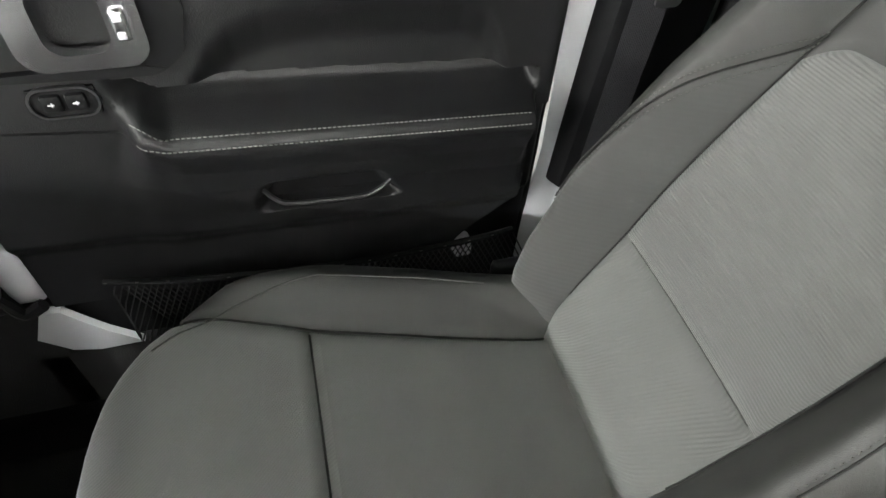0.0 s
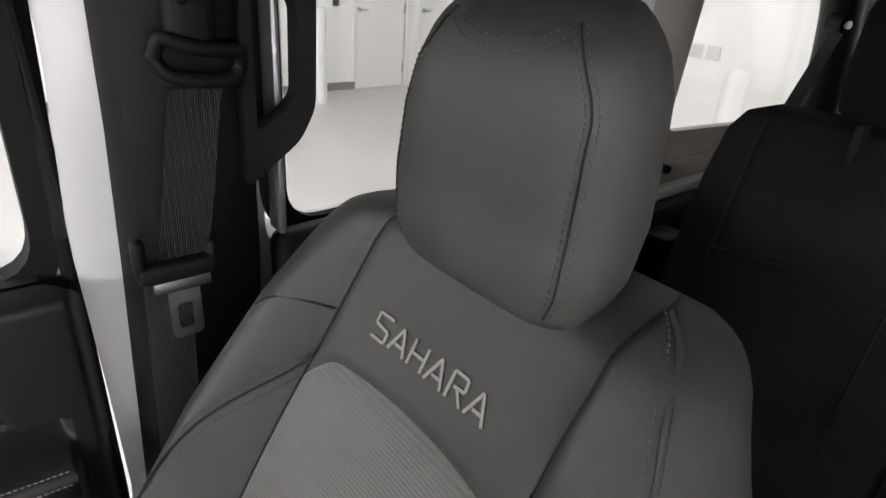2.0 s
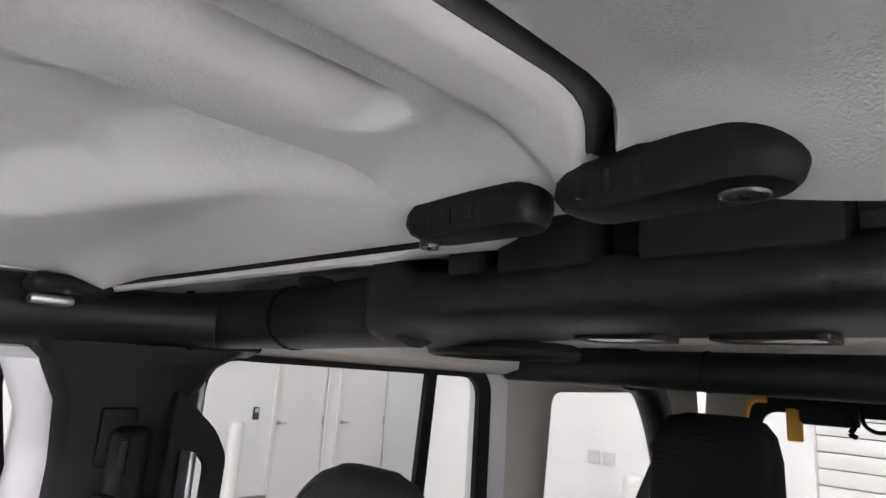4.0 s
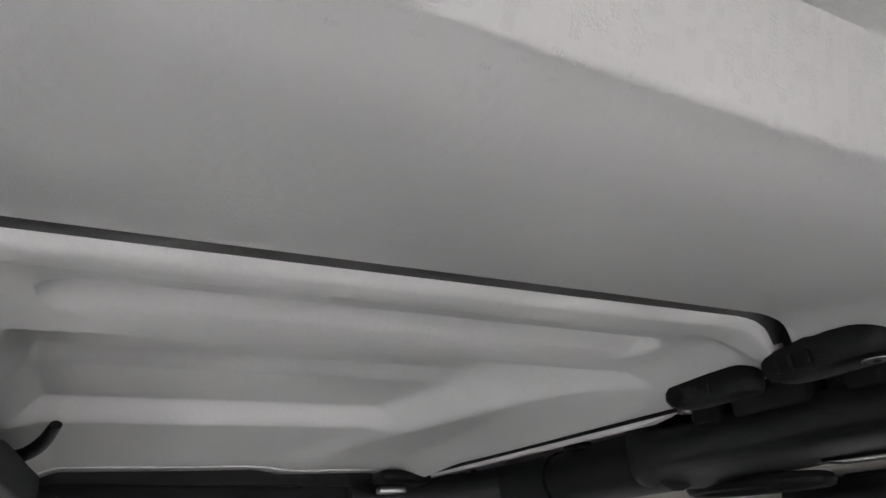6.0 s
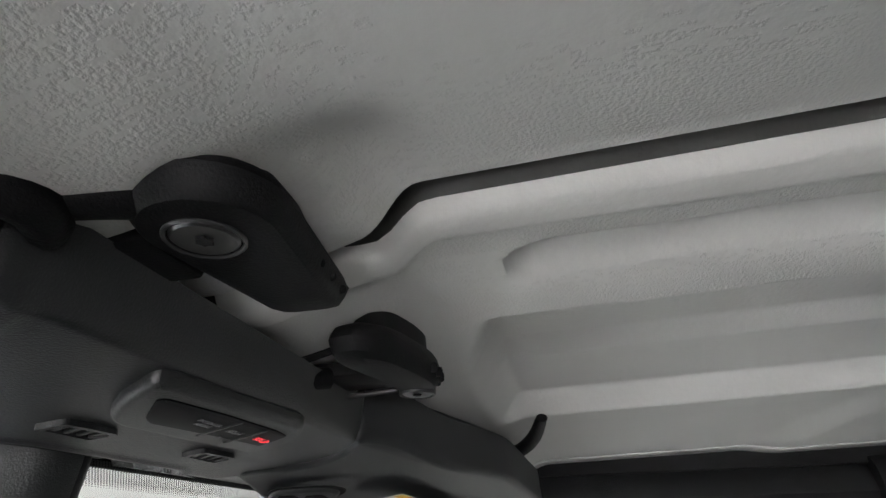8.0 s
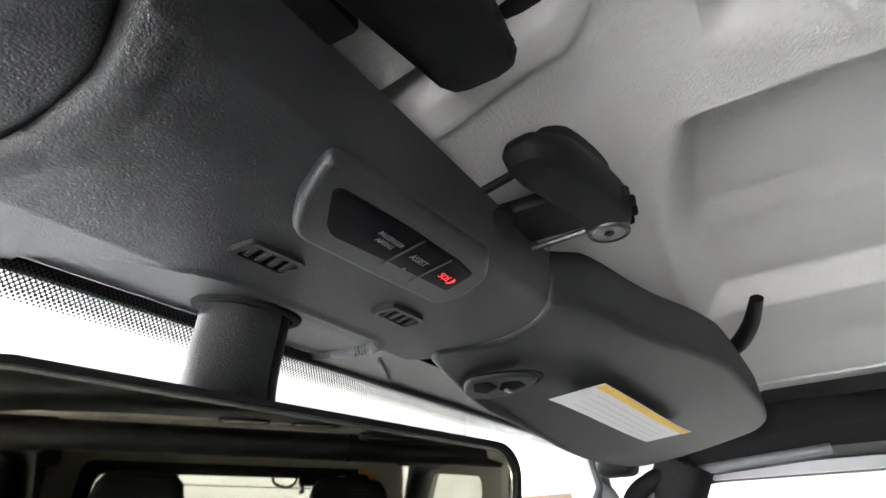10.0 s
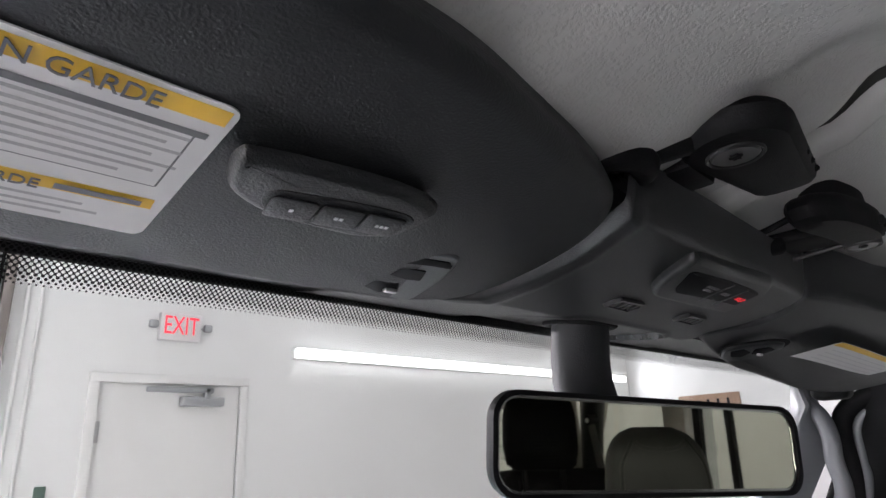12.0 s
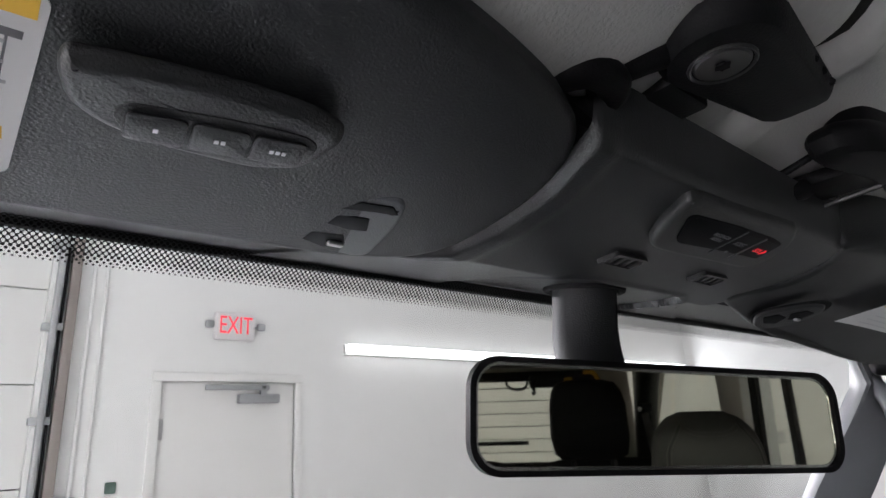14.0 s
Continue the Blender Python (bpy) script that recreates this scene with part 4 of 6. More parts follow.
# ---- passenger door ----
door = empty("front_door", (0.72, 0.2, 0.75), "closed white front door with a black moulded inner panel", "car door", kind="structure")
part("shell", boxes(((0.722, -0.066, 0.68), (0.775, 0.66, 1.335), 0.02, 3)), WHITE_PAINT, door, "white painted steel")
RECESS = [(-0.045, 1.14), (-0.012, 1.150), (0.003, 1.175), (0.010, 1.210), (0.019, 1.243), (0.034, 1.266), (0.06, 1.280), (0.12, 1.285), (0.20, 1.287), (0.265, 1.284), (0.295, 1.274), (0.318, 1.254), (0.338, 1.225), (0.36, 1.19), (0.40, 1.14)]
ARM = [(-0.14, 0.668), (-0.10, 0.664), (-0.06, 0.650), (-0.035, 0.638), (-0.022, 0.6335), (-0.012, 0.6335), (-0.004, 0.638), (0.003, 0.647), (0.010, 0.662), (0.018, 0.680), (0.028, 0.694), (0.04, 0.698)]


def arm_top(y):
    return 1.165 + 0.05 * y


def door_x(y, z):
    """The inner face of the panel: upper shoulder, pull recess, armrest roll, lower panel with a bin."""
    x = 0.668 + 0.03 * sstep(1.322, 1.352, z) ** 2
    zt = interp(RECESS, y)
    x += 0.022 * sstep(zt + 0.016, zt - 0.044, z) * sstep(-0.040, -0.022, y) * sstep(0.44, 0.40, y) * sstep(1.10, 1.14, z)
    x += 0.008 * sstep(1.178 + 0.1 * (y - 0.416), 1.172 + 0.1 * (y - 0.416), z) * sstep(0.40, 0.44, y)
    d = z - arm_top(y) - 0.012 * sstep(0.37, 0.40, y)
    a = sstep(-0.036, -0.026, y) * (1 - sstep(0.396, 0.425 + 0.5 * clampf(-d - 0.03, 0, 0.1), y))
    if d < 0.04 and a > 0:
        x += (interp(ARM, d) - x) * a
    # bin pull in the lower panel
    x += 0.022 * sstep(0.125, 0.150, y - 0.6 * max(0, z - 1.045)) * (1 - sstep(0.285, 0.312, y + 0.5 * max(0, z - 1.06))) * sstep(1.036, 1.044, z) * (1 - sstep(1.078, 1.092, z))
    x += 0.012 * sstep(1.012 + 0.03 * y, 0.98 + 0.03 * y, z)
    x += 0.012 * sstep(-0.038, -0.041, y) * sstep(1.151, 1.148, z)
    x += 0.026 * sstep(-0.048, -0.068, y) ** 2
    return x


def door_fn(p, q):
    # the rear edge rounds over at its upper corner and tucks forward towards the bottom
    z = 0.90 + 0.445 * q
    y0 = -0.068 + 0.03 * (1 - math.sqrt(max(0, 1 - clampf((z - 1.315) / 0.03) ** 2))) + 0.12 * sstep(1.06, 0.90, z) ** 1.5
    y = y0 + (0.642 - 0.044 * sstep(1.12, 1.05, z) - y0) * p
    return (door_x(y, z), y, z)


bm = grid(door_fn, 240, 170)
grid(lambda p, q: (0.698 + 0.03 * q, -0.038 + 0.68 * p, 1.345 + 0.003 * math.sin(math.pi * q)), 40, 4, bm)
panel = part("panel", bm, SOFT, door, "black soft-touch moulded panel", angle=60)
for off in (0.0, 0.0115):
    l = []
    for i in range(900):
        y = -0.024 + 0.43 * i / 899
        z = arm_top(y) - 0.0020 - off + (0.014 if off == 0 else 0.006) * sstep(0.375, 0.402, y)
        l.append(Vector((door_x(y, z) - 0.0008, y, z)))
    part("stitching", dashes(l, 0.0046, 0.0006, 0.0012, 0.0, (-1, 0, 0)), STITCH, panel, "pale double stitching")
part("bin_pull_lip", tube(smooth_line([(0.672, 0.300, 1.074), (0.669, 0.288, 1.058), (0.667, 0.272, 1.048), (0.667, 0.225, 1.044), (0.667, 0.178, 1.043), (0.669, 0.155, 1.051), (0.672, 0.134, 1.068)], 8), 0.0030, 10), GLOSS_BLACK, panel, "glossy black lip of the bin")
# inner release handle in a bezel
hex_o = corners([(0.338, 1.262), (0.365, 1.243), (0.62, 1.252), (0.62, 1.36), (0.345, 1.36), (0.326, 1.31)], 0.012, 5)
hex_i = corners([(0.385, 1.262), (0.40, 1.255), (0.52, 1.255), (0.52, 1.352), (0.39, 1.352), (0.378, 1.31)], 0.010, 5)
hb = part("handle_bezel", ring_plate(hex_o, hex_i, 0.010, plane_frame((0.669, 0, 0), (0, 1, 0), (0, 0, 1)) @ Matrix.Diagonal((1, 1, -1, 1)), 0.003), PLASTIC, door, "dark angular bezel")
IN_X = Matrix.Diagonal((1, 1, -1, 1))
hn = part("door_handle", ring_plate(round_rect(0.362, 1.262, 0.472, 1.362, 0.022), round_rect(0.391, 1.277, 0.446, 1.338, 0.016), 0.014, plane_frame((0.660, 0, 0), (0, 1, 0), (0, 0, 1)) @ IN_X, 0.005), SILVER, door, "satin silver release handle")
part("lock_lever", boxes(((0.640, 0.372, 1.288), (0.650, 0.386, 1.318), 0.004, 3)), SILVER, hn)
for z in (1.292, 1.308):
    part("mark", boxes(((0.6385, 0.376, z), (0.6405, 0.383, z + 0.006), 0.0005)), PALE_MARK, hn)
part("handle_cup", boxes(((0.688, 0.38, 1.26), (0.696, 0.47, 1.36), 0.003)), RUBBER, door)
part("switch_plate", ring_plate(round_rect(0.426, 1.204, 0.490, 1.238, 0.016), round_rect(0.4285, 1.2065, 0.4875, 1.2355, 0.0138), 0.004, plane_frame((0.666, 0, 0), (0, 1, 0), (0, 0, 1)) @ IN_X, 0.002), DARK_STEEL, door, "silver ring round the switches")
part("switch_well", boxes(((0.664, 0.428, 1.206), (0.668, 0.488, 1.236), 0.001)), RUBBER, door)
for y in (0.437, 0.459):
    part("window_switch", boxes(((0.659, y, 1.212), (0.668, y + 0.019, 1.231), 0.004)), PLASTIC, door)
    part("mark", boxes(((0.6582, y + 0.0065, 1.2215), (0.6595, y + 0.0125, 1.2228), 0.0003), ((0.6582, y + 0.0080, 1.2200), (0.6595, y + 0.0093, 1.2245), 0.0003)), PALE_MARK, door)
# net pocket with a corded edge
bm = bmesh.new()
for i in range(64):
    for sgn in (-1, 1):
        y0 = -0.04 + 0.0086 * i
        pts = [(0.678 - 0.03 * math.sin(math.pi * clampf((y0 + sgn * 0.06 * k / 6) / 0.6 * 0.9 + 0.1)), min(0.512, y0 + sgn * 0.06 * k / 6), 0.925 + 0.06 * clampf(y0) - 0.13 * k / 6) for k in range(7)]
        tube(pts, 0.0011, 4, bm)
net = part("net", bm, NET, door, "black net pocket")
l = [Vector((0.676 - 0.03 * math.sin(math.pi * clampf(y / 0.6 * 0.9 + 0.1)), y, 0.928 + 0.06 * clampf(y))) for y in [-0.04 + 0.555 * i / 90 for i in range(91)]]
part("net_cord", tube(l, 0.005, 8), RUBBER, net)
part("cord_stitching", dashes([p + Vector((-0.004, 0, 0.003)) for p in l], 0.006, 0.03, 0.0015, 0.0, (-0.8, 0, 0.6)), DARK_STITCH, net)
part("lower_panel", boxes(((0.70, -0.064, 0.68), (0.722, 0.598, 1.34), 0.008)), PLASTIC, door)
part("bumper", boxes(((0.668, 0.02, 0.885), (0.70, 0.05, 0.915), 0.008)), PALE_MARK, door)
# window frame and glass
outer = corners([(-0.062, 1.325), (0.70, 1.325), (0.483, 1.745), (-0.062, 1.745)], 0.05, 5)
inner = corners([(-0.040, 1.345), (0.650, 1.345), (0.456, 1.715), (-0.040, 1.715)], 0.045, 5)
part("window_frame", ring_plate(outer, inner, 0.03, plane_frame((0.708, 0, 0), (0, 1, 0), (0, 0, 1)), 0.006), RUBBER, door, "black window seal")
part("window_edge", ring_plate(corners([(-0.056, 1.33), (0.70, 1.33), (0.485, 1.745), (-0.056, 1.745)], 0.05, 5), corners([(-0.048, 1.34), (0.658, 1.34), (0.462, 1.72), (-0.048, 1.72)], 0.047, 5), 0.05, plane_frame((0.735, 0, 0), (0, 1, 0), (0, 0, 1)), 0.004), WHITE_PAINT, door)
pane("pane", [(0.722, -0.045, 1.34), (0.722, 0.66, 1.34), (0.722, 0.465, 1.72), (0.722, -0.045, 1.72)], door)
for y, w in ((0.045, 0.008), (0.008, 0.022), (-0.012, 0.012), (0.012, 0.008)):
    part("etched_mark", boxes(((0.7185, y, 1.374 + 0.004 * (w > 0.01)), (0.7193, y + w, 1.376 + 0.004 * (w > 0.01)))), ETCH, door, smooth=False)


# ---- seat belt on the pillar ----
belt = empty("front_seat_belt", (0.66, -0.18, 1.0), "black seat belt hanging from the pillar with its steel tongue", "seat belt")


def web(p, q):
    """The webbing, hanging slightly twisted from its ring."""
    return (0.640 - 0.010 * q + 0.0015 * math.sin(9 * q), -0.182 + 0.048 * (p - 0.5) + 0.034 * q, 1.525 - 0.175 * q)


bm = grid(web, 24, 30)
for v in bm.verts:
    v.co.x += 0.0009 * math.cos((v.co.y * 24 / 0.048) * 2.1)
bmesh.ops.solidify(bm, geom=bm.faces, thickness=0.0016)
part("upper_webbing", bm, WEBBING, belt)
bm = grid(lambda p, q: (0.636 + 0.006 * q, -0.136 + 0.044 * (p - 0.5) + 0.022 * q, 1.365 - 0.50 * q), 8, 30)
bmesh.ops.solidify(bm, geom=bm.faces, thickness=0.0016)
part("lower_webbing", bm, WEBBING, belt)
part("height_adjuster", boxes(((0.632, -0.206, 1.555), (0.66, -0.162, 1.645), 0.013, 3)), PLASTIC, belt)
part("button", boxes(((0.627, -0.179, 1.595), (0.634, -0.169, 1.632), 0.003)), SOFT, belt)
ringp = smooth_line([(0.640, -0.150, 1.552), (0.634, -0.155, 1.568), (0.632, -0.165, 1.566), (0.63, -0.187, 1.56), (0.632, -0.21, 1.558), (0.634, -0.222, 1.556), (0.640, -0.224, 1.543), (0.637, -0.215, 1.532), (0.634, -0.187, 1.532), (0.636, -0.16, 1.538), (0.640, -0.150, 1.552)], 6)
part("d_ring", tube(ringp, 0.0065, 10), PLASTIC, belt)
part("tongue_cover", boxes(((0.620, -0.180, 1.350), (0.640, -0.108, 1.370), 0.006, 3), ((0.622, -0.118, 1.357), (0.638, -0.106, 1.397), 0.006, 3), ((0.622, -0.182, 1.352), (0.638, -0.172, 1.384), 0.005, 3)), PLASTIC, belt)
part("tongue", ring_plate(round_rect(-0.162, 1.284, -0.132, 1.344, 0.006), round_rect(-0.154, 1.294, -0.139, 1.322, 0.004), 0.003, plane_frame((0.628, 0, 0), (0, 1, 0), (0, 0, 1)), 0.0006), STEEL, belt, "steel tongue with a slot")
part("tongue_neck", boxes(((0.626, -0.174, 1.337), (0.632, -0.120, 1.352), 0.002)), STEEL, belt)
part("guide_plate", boxes(((0.648, -0.192, 1.60), (0.656, -0.150, 1.665), 0.004)), PLASTIC, belt)
# grab handle behind the pillar
grab = empty("grab_handle", (0.66, -0.27, 1.55), "black angular grab handle on the pillar", "grab handle")
g_out = corners([(-0.228, 1.690), (-0.284, 1.640), (-0.302, 1.608), (-0.299, 1.498), (-0.281, 1.466), (-0.222, 1.424)], 0.012, 4)
g_in = corners([(-0.236, 1.618), (-0.268, 1.612), (-0.281, 1.595), (-0.279, 1.512), (-0.266, 1.498), (-0.236, 1.480)], 0.007, 4)
part("grip", ring_plate(g_out, g_in, 0.020, plane_frame((0.638, 0, 0), (0, 1, 0), (0, 0, 1)), 0.006), PLASTIC, grab)
part("backing", boxes(((0.655, -0.245, 1.44), (0.685, -0.225, 1.68), 0.006)), PLASTIC, grab)
part("trim_strip", boxes(((0.668, -0.277, 1.35), (0.70, -0.268, 1.70), 0.004)), GALV, grab, "pale edge strip")


# ---- rear door ----
rdoor = empty("rear_door", (0.72, -0.6, 0.75), "closed white rear door with a divided window", "car door", kind="structure")
M_SIDE = plane_frame((0.700, 0, 0), (0, 1, 0), (0, 0, 1))
part("shell", boxes(((0.70, -0.975, 0.68), (0.77, -0.262, 1.335), 0.02, 3)), WHITE_PAINT, rdoor)
part("panel", boxes(((0.664, -0.90, 0.70), (0.70, -0.262, 1.352), 0.018, 3)), SOFT, rdoor, "black moulded inner panel")
part("window_frame", ring_plate(round_rect(-0.912, 1.33, -0.262, 1.752, 0.06), round_rect(-0.874, 1.350, -0.292, 1.728, 0.04), 0.012, M_SIDE, 0.004), RUBBER, rdoor, "black window seal")
part("painted_frame", ring_plate(round_rect(-0.975, 0.98, -0.25, 1.765, 0.05), round_rect(-0.908, 1.30, -0.266, 1.748, 0.05), 0.05, plane_frame((0.706, 0, 0), (0, 1, 0), (0, 0, 1)), 0.006), WHITE_PAINT, rdoor, "white painted frame")
part("divider", skin([[(0.698, y, z), (0.710, y - 0.001, z), (0.710, y - 0.025, z), (0.698, y - 0.026, z)] for y, z in ((-0.690, 1.34), (-0.718, 1.735))]), RUBBER, rdoor, "black upright divider")
pane("pane", [(0.708, -0.70, 1.34), (0.708, -0.285, 1.34), (0.708, -0.285, 1.735), (0.708, -0.73, 1.735)], rdoor)
pane("pane", [(0.708, -0.885, 1.34), (0.708, -0.705, 1.34), (0.708, -0.735, 1.735), (0.708, -0.885, 1.735)], rdoor)
part("latch", boxes(((0.690, -0.962, 1.08), (0.706, -0.925, 1.17), 0.005), ((0.684, -0.955, 1.10), (0.692, -0.93, 1.125), 0.003)), PLASTIC, rdoor, "black latch")
part("bolt", tube([(0.688, -0.945, 1.05), (0.70, -0.945, 1.05)], 0.009, 10), STEEL, rdoor)

# ---- hardtop with its side and rear windows ----
top = empty("hardtop", (0.0, -1.5, 1.5), "pale moulded hardtop behind the doors, seen inside", "hardtop", kind="structure")
HM = plane_frame((0.715, 0, 0), (0, 1, 0), (0, 0, 1))


q_out = corners([(-0.985, 1.245), (-2.12, 1.245), (-2.05, 1.80), (-0.985, 1.80)], 0.02)
q_mid = corners([(-1.09, 1.30), (-2.02, 1.272), (-1.76, 1.755), (-1.135, 1.745)], 0.06)
q_in = corners([(-1.14, 1.358), (-1.97, 1.318), (-1.69, 1.719), (-1.178, 1.706)], 0.035)
part("side_panel", ring_plate(q_out, q_mid, 0.04, HM, 0.012), HARDTOP, top, "pale moulded side")
part("window_surround", ring_plate(q_mid, q_in, 0.02, plane_frame((0.724, 0, 0), (0, 1, 0), (0, 0, 1)), 0.006), HARDTOP, top)
pane("side_pane", [(0.735, -1.12, 1.33), (0.735, -2.0, 1.29), (0.735, -1.68, 1.74), (0.735, -1.15, 1.73)], top)
part("roof", boxes(((-0.74, -2.15, 1.815), (0.74, -0.34, 1.845), 0.01)), HARDTOP, top, "pale moulded roof")
part("roof_rib", boxes(((-0.66, -0.92, 1.795), (0.66, -0.80, 1.82), 0.012, 3), ((-0.66, -1.9, 1.795), (0.66, -1.78, 1.82), 0.012, 3)), HARDTOP, top)
part("left_side", boxes(((-0.78, -2.1, 1.245), (-0.745, -0.98, 1.80), 0.01)), HARDTOP, top)
rw_out = corners([(-0.74, 1.245), (0.74, 1.245), (0.70, 1.82), (-0.70, 1.82)], 0.03)
rw_in = corners([(-0.60, 1.29), (0.60, 1.29), (0.56, 1.715), (-0.56, 1.715)], 0.05)
RM = plane_frame((0, -2.12, 0), (1, 0, 0), (0, 0, 1))
part("rear_frame", ring_plate(rw_out, rw_in, 0.04, RM, 0.01), HARDTOP, top)
part("rear_seal", ring_plate(corners([(-0.615, 1.28), (0.615, 1.28), (0.575, 1.73), (-0.575, 1.73)], 0.055), corners([(-0.56, 1.33), (0.56, 1.33), (0.52, 1.685), (-0.52, 1.685)], 0.05), 0.012, plane_frame((0, -2.10, 0), (1, 0, 0), (0, 0, 1)), 0.004), RUBBER, top, "black rear window frame")
pane("rear_pane", [(-0.6, -2.13, 1.28), (0.6, -2.13, 1.28), (0.56, -2.13, 1.73), (-0.56, -2.13, 1.73)], top)
part("lift_handle", boxes(((0.25, -2.10, 1.655), (0.42, -2.07, 1.715), 0.012)), PLASTIC, top)
part("handle_plate", boxes(((0.40, -2.09, 1.60), (0.445, -2.07, 1.70), 0.006)), YELLOW, top, "yellow plate")
part("hatch_edge", tube(smooth_line([(0.50, -2.085, 1.722), (0.545, -2.085, 1.715), (0.568, -2.085, 1.66), (0.585, -2.085, 1.5), (0.60, -2.085, 1.30)], 6), 0.010, 8), YELLOW, top, "tan hatch edge")
part("wiper", boxes(((-0.02, -2.17, 1.40), (0.24, -2.155, 1.418), 0.004)), RUBBER, top)
part("cable", tube(smooth_line([(0.24, -2.07, 1.72), (0.235, -2.05, 1.67), (0.20, -2.04, 1.65), (0.15, -2.05, 1.665), (0.14, -2.07, 1.71)], 8), 0.006, 8), RUBBER, top, "black loose cable")
part("clip", tube(smooth_line([(0.28, -2.06, 1.70), (0.26, -2.05, 1.665), (0.27, -2.05, 1.64), (0.255, -2.05, 1.63)], 6), 0.008, 8), RUBBER, top)
part("knob", tube([(0.700, -1.145, 1.283), (0.716, -1.145, 1.283)], 0.009, 10), RUBBER, top)

tub = empty("rear_body", (0.72, -1.5, 0.6), "black trimmed cargo side below the hardtop", "side wall", kind="structure")
part("painted_rail", boxes(((0.69, -2.1, 1.222), (0.76, -0.985, 1.246), 0.006)), WHITE_PAINT, tub, "white body rail")
part("side_trim", boxes(((0.66, -2.1, 0.55), (0.72, -0.98, 1.224), 0.012)), PLASTIC, tub)
part("seal", boxes(((0.685, -1.01, 1.19), (0.705, -0.90, 1.252), 0.006)), RUBBER, tub)
part("bracket", boxes(((0.60, -1.10, 1.13), (0.665, -1.02, 1.19), 0.012), ((0.56, -1.32, 1.12), (0.665, -1.20, 1.195), 0.014)), PLASTIC, tub)
part("tailgate", boxes(((-0.74, -2.16, 0.55), (0.74, -2.10, 1.26), 0.015)), PLASTIC, tub)

# ---- roll bars ----
bar = empty("roll_bar", (0.0, -0.3, 1.3), "black padded roll bar across the vehicle behind the front seats", "roll bar", kind="structure")
part("side_pad", tube(smooth_line([(0.71, -0.20, 1.765), (0.67, -0.25, 1.775), (0.60, -0.285, 1.780), (0.50, -0.30, 1.782), (0.34, -0.30, 1.786), (0.30, -0.30, 1.786)], 8), 0.037, 18), SOFT, bar, "black padded cover")
part("end_pad", tube(smooth_line([(0.66, -0.02, 1.765), (0.665, -0.12, 1.77), (0.66, -0.2, 1.772), (0.63, -0.26, 1.776)], 6), 0.034, 14), SOFT, bar)
part("joint", tube([(0.512, -0.30, 1.782), (0.506, -0.30, 1.782)], 0.0385, 24), RUBBER, bar)
part("joint", tube([(0.668, -0.24, 1.774), (0.664, -0.246, 1.775)], 0.0395, 24), RUBBER, bar)
part("clip_slot", boxes(((0.425, -0.29, 1.812), (0.455, -0.262, 1.822), 0.003)), RUBBER, bar)
rings = []
for x, zt, y0, y1, zb in ((0.326, 1.820, -0.262, -0.345, 1.754), (0.322, 1.832, -0.252, -0.39, 1.753), (0.312, 1.837, -0.247, -0.43, 1.755), (0.286, 1.836, -0.245, -0.44, 1.758), (0.276, 1.826, -0.245, -0.44, 1.760), (0.262, 1.817, -0.244, -0.44, 1.762), (0.15, 1.814, -0.243, -0.43, 1.766), (-0.15, 1.814, -0.243, -0.43, 1.768), (-0.30, 1.814, -0.246, -0.43, 1.764), (-0.34, 1.815, -0.262, -0.345, 1.752)):
    ring = []
    for k in range(24):
        a = 2 * math.pi * k / 24
        c, s = math.cos(a), math.sin(a)
        ring.append((x, (y0 + y1) / 2 - (y0 - y1) / 2 * -math.copysign(abs(c) ** 0.5, c), (zt + zb) / 2 + (zt - zb) / 2 * math.copysign(abs(s) ** 0.5, s)))
    rings.append(ring)
pod = part("sound_bar", skin(rings), SOFT, bar, "black overhead speaker pod")
part("speaker_ring", tube([(0.30 + 0.0 + 0.085 * math.cos(a), -0.43 + 0.06 * math.sin(a), 1.756) for a in [2 * math.pi * k / 40 for k in range(41)]], 0.008, 8), PLASTIC, bar)
for x in (0.125, 0.012):
    part("lamp_bezel", ring_plate(round_rect(x - 0.04, -0.40, x + 0.04, -0.35, 0.014), round_rect(x - 0.034, -0.394, x + 0.034, -0.356, 0.01), 0.006, pose(0, 0, 1.763), 0.002), PLASTIC, pod)
    part("lens", boxes(((x - 0.033, -0.393, 1.7635), (x + 0.033, -0.357, 1.769), 0.004)), LENS, pod, "clear lamp lens")
for x0, x1, y, zt in ((0.205, 0.175, -0.235, 1.85), (0.16, 0.08, -0.24, 1.862), (0.05, -0.06, -0.24, 1.868)):
    part("latch_seat", boxes(((x1, y - 0.035, 1.80), (x0, y, zt), 0.006)), PLASTIC, bar)
cbar = empty("rear_roll_bar", (0.0, -1.0, 1.3), "black padded rear roll bar sloping down to the sides", "roll bar", kind="structure")
part("cross_pad", tube([(-0.7, -0.97, 1.762), (0.7, -0.97, 1.762)], 0.034, 16), SOFT, cbar)
part("joint", tube([(0.278, -0.97, 1.762), (0.272, -0.97, 1.762)], 0.0355, 20), RUBBER, cbar)
part("corner_pad", tube(smooth_line([(0.42, -0.98, 1.764), (0.54, -1.03, 1.766), (0.60, -1.2, 1.768), (0.605, -1.4, 1.75), (0.61, -1.5, 1.67), (0.62, -1.59, 1.52), (0.64, -1.68, 1.3), (0.65, -1.75, 1.1)], 6), 0.042, 16), SOFT, cbar)
part("corner_pad", tube(smooth_line([(-0.42, -0.98, 1.764), (-0.54, -1.03, 1.766), (-0.60, -1.2, 1.768), (-0.605, -1.4, 1.75), (-0.61, -1.5, 1.67), (-0.62, -1.59, 1.52), (-0.64, -1.68, 1.3), (-0.65, -1.75, 1.1)], 6), 0.042, 16), SOFT, cbar)

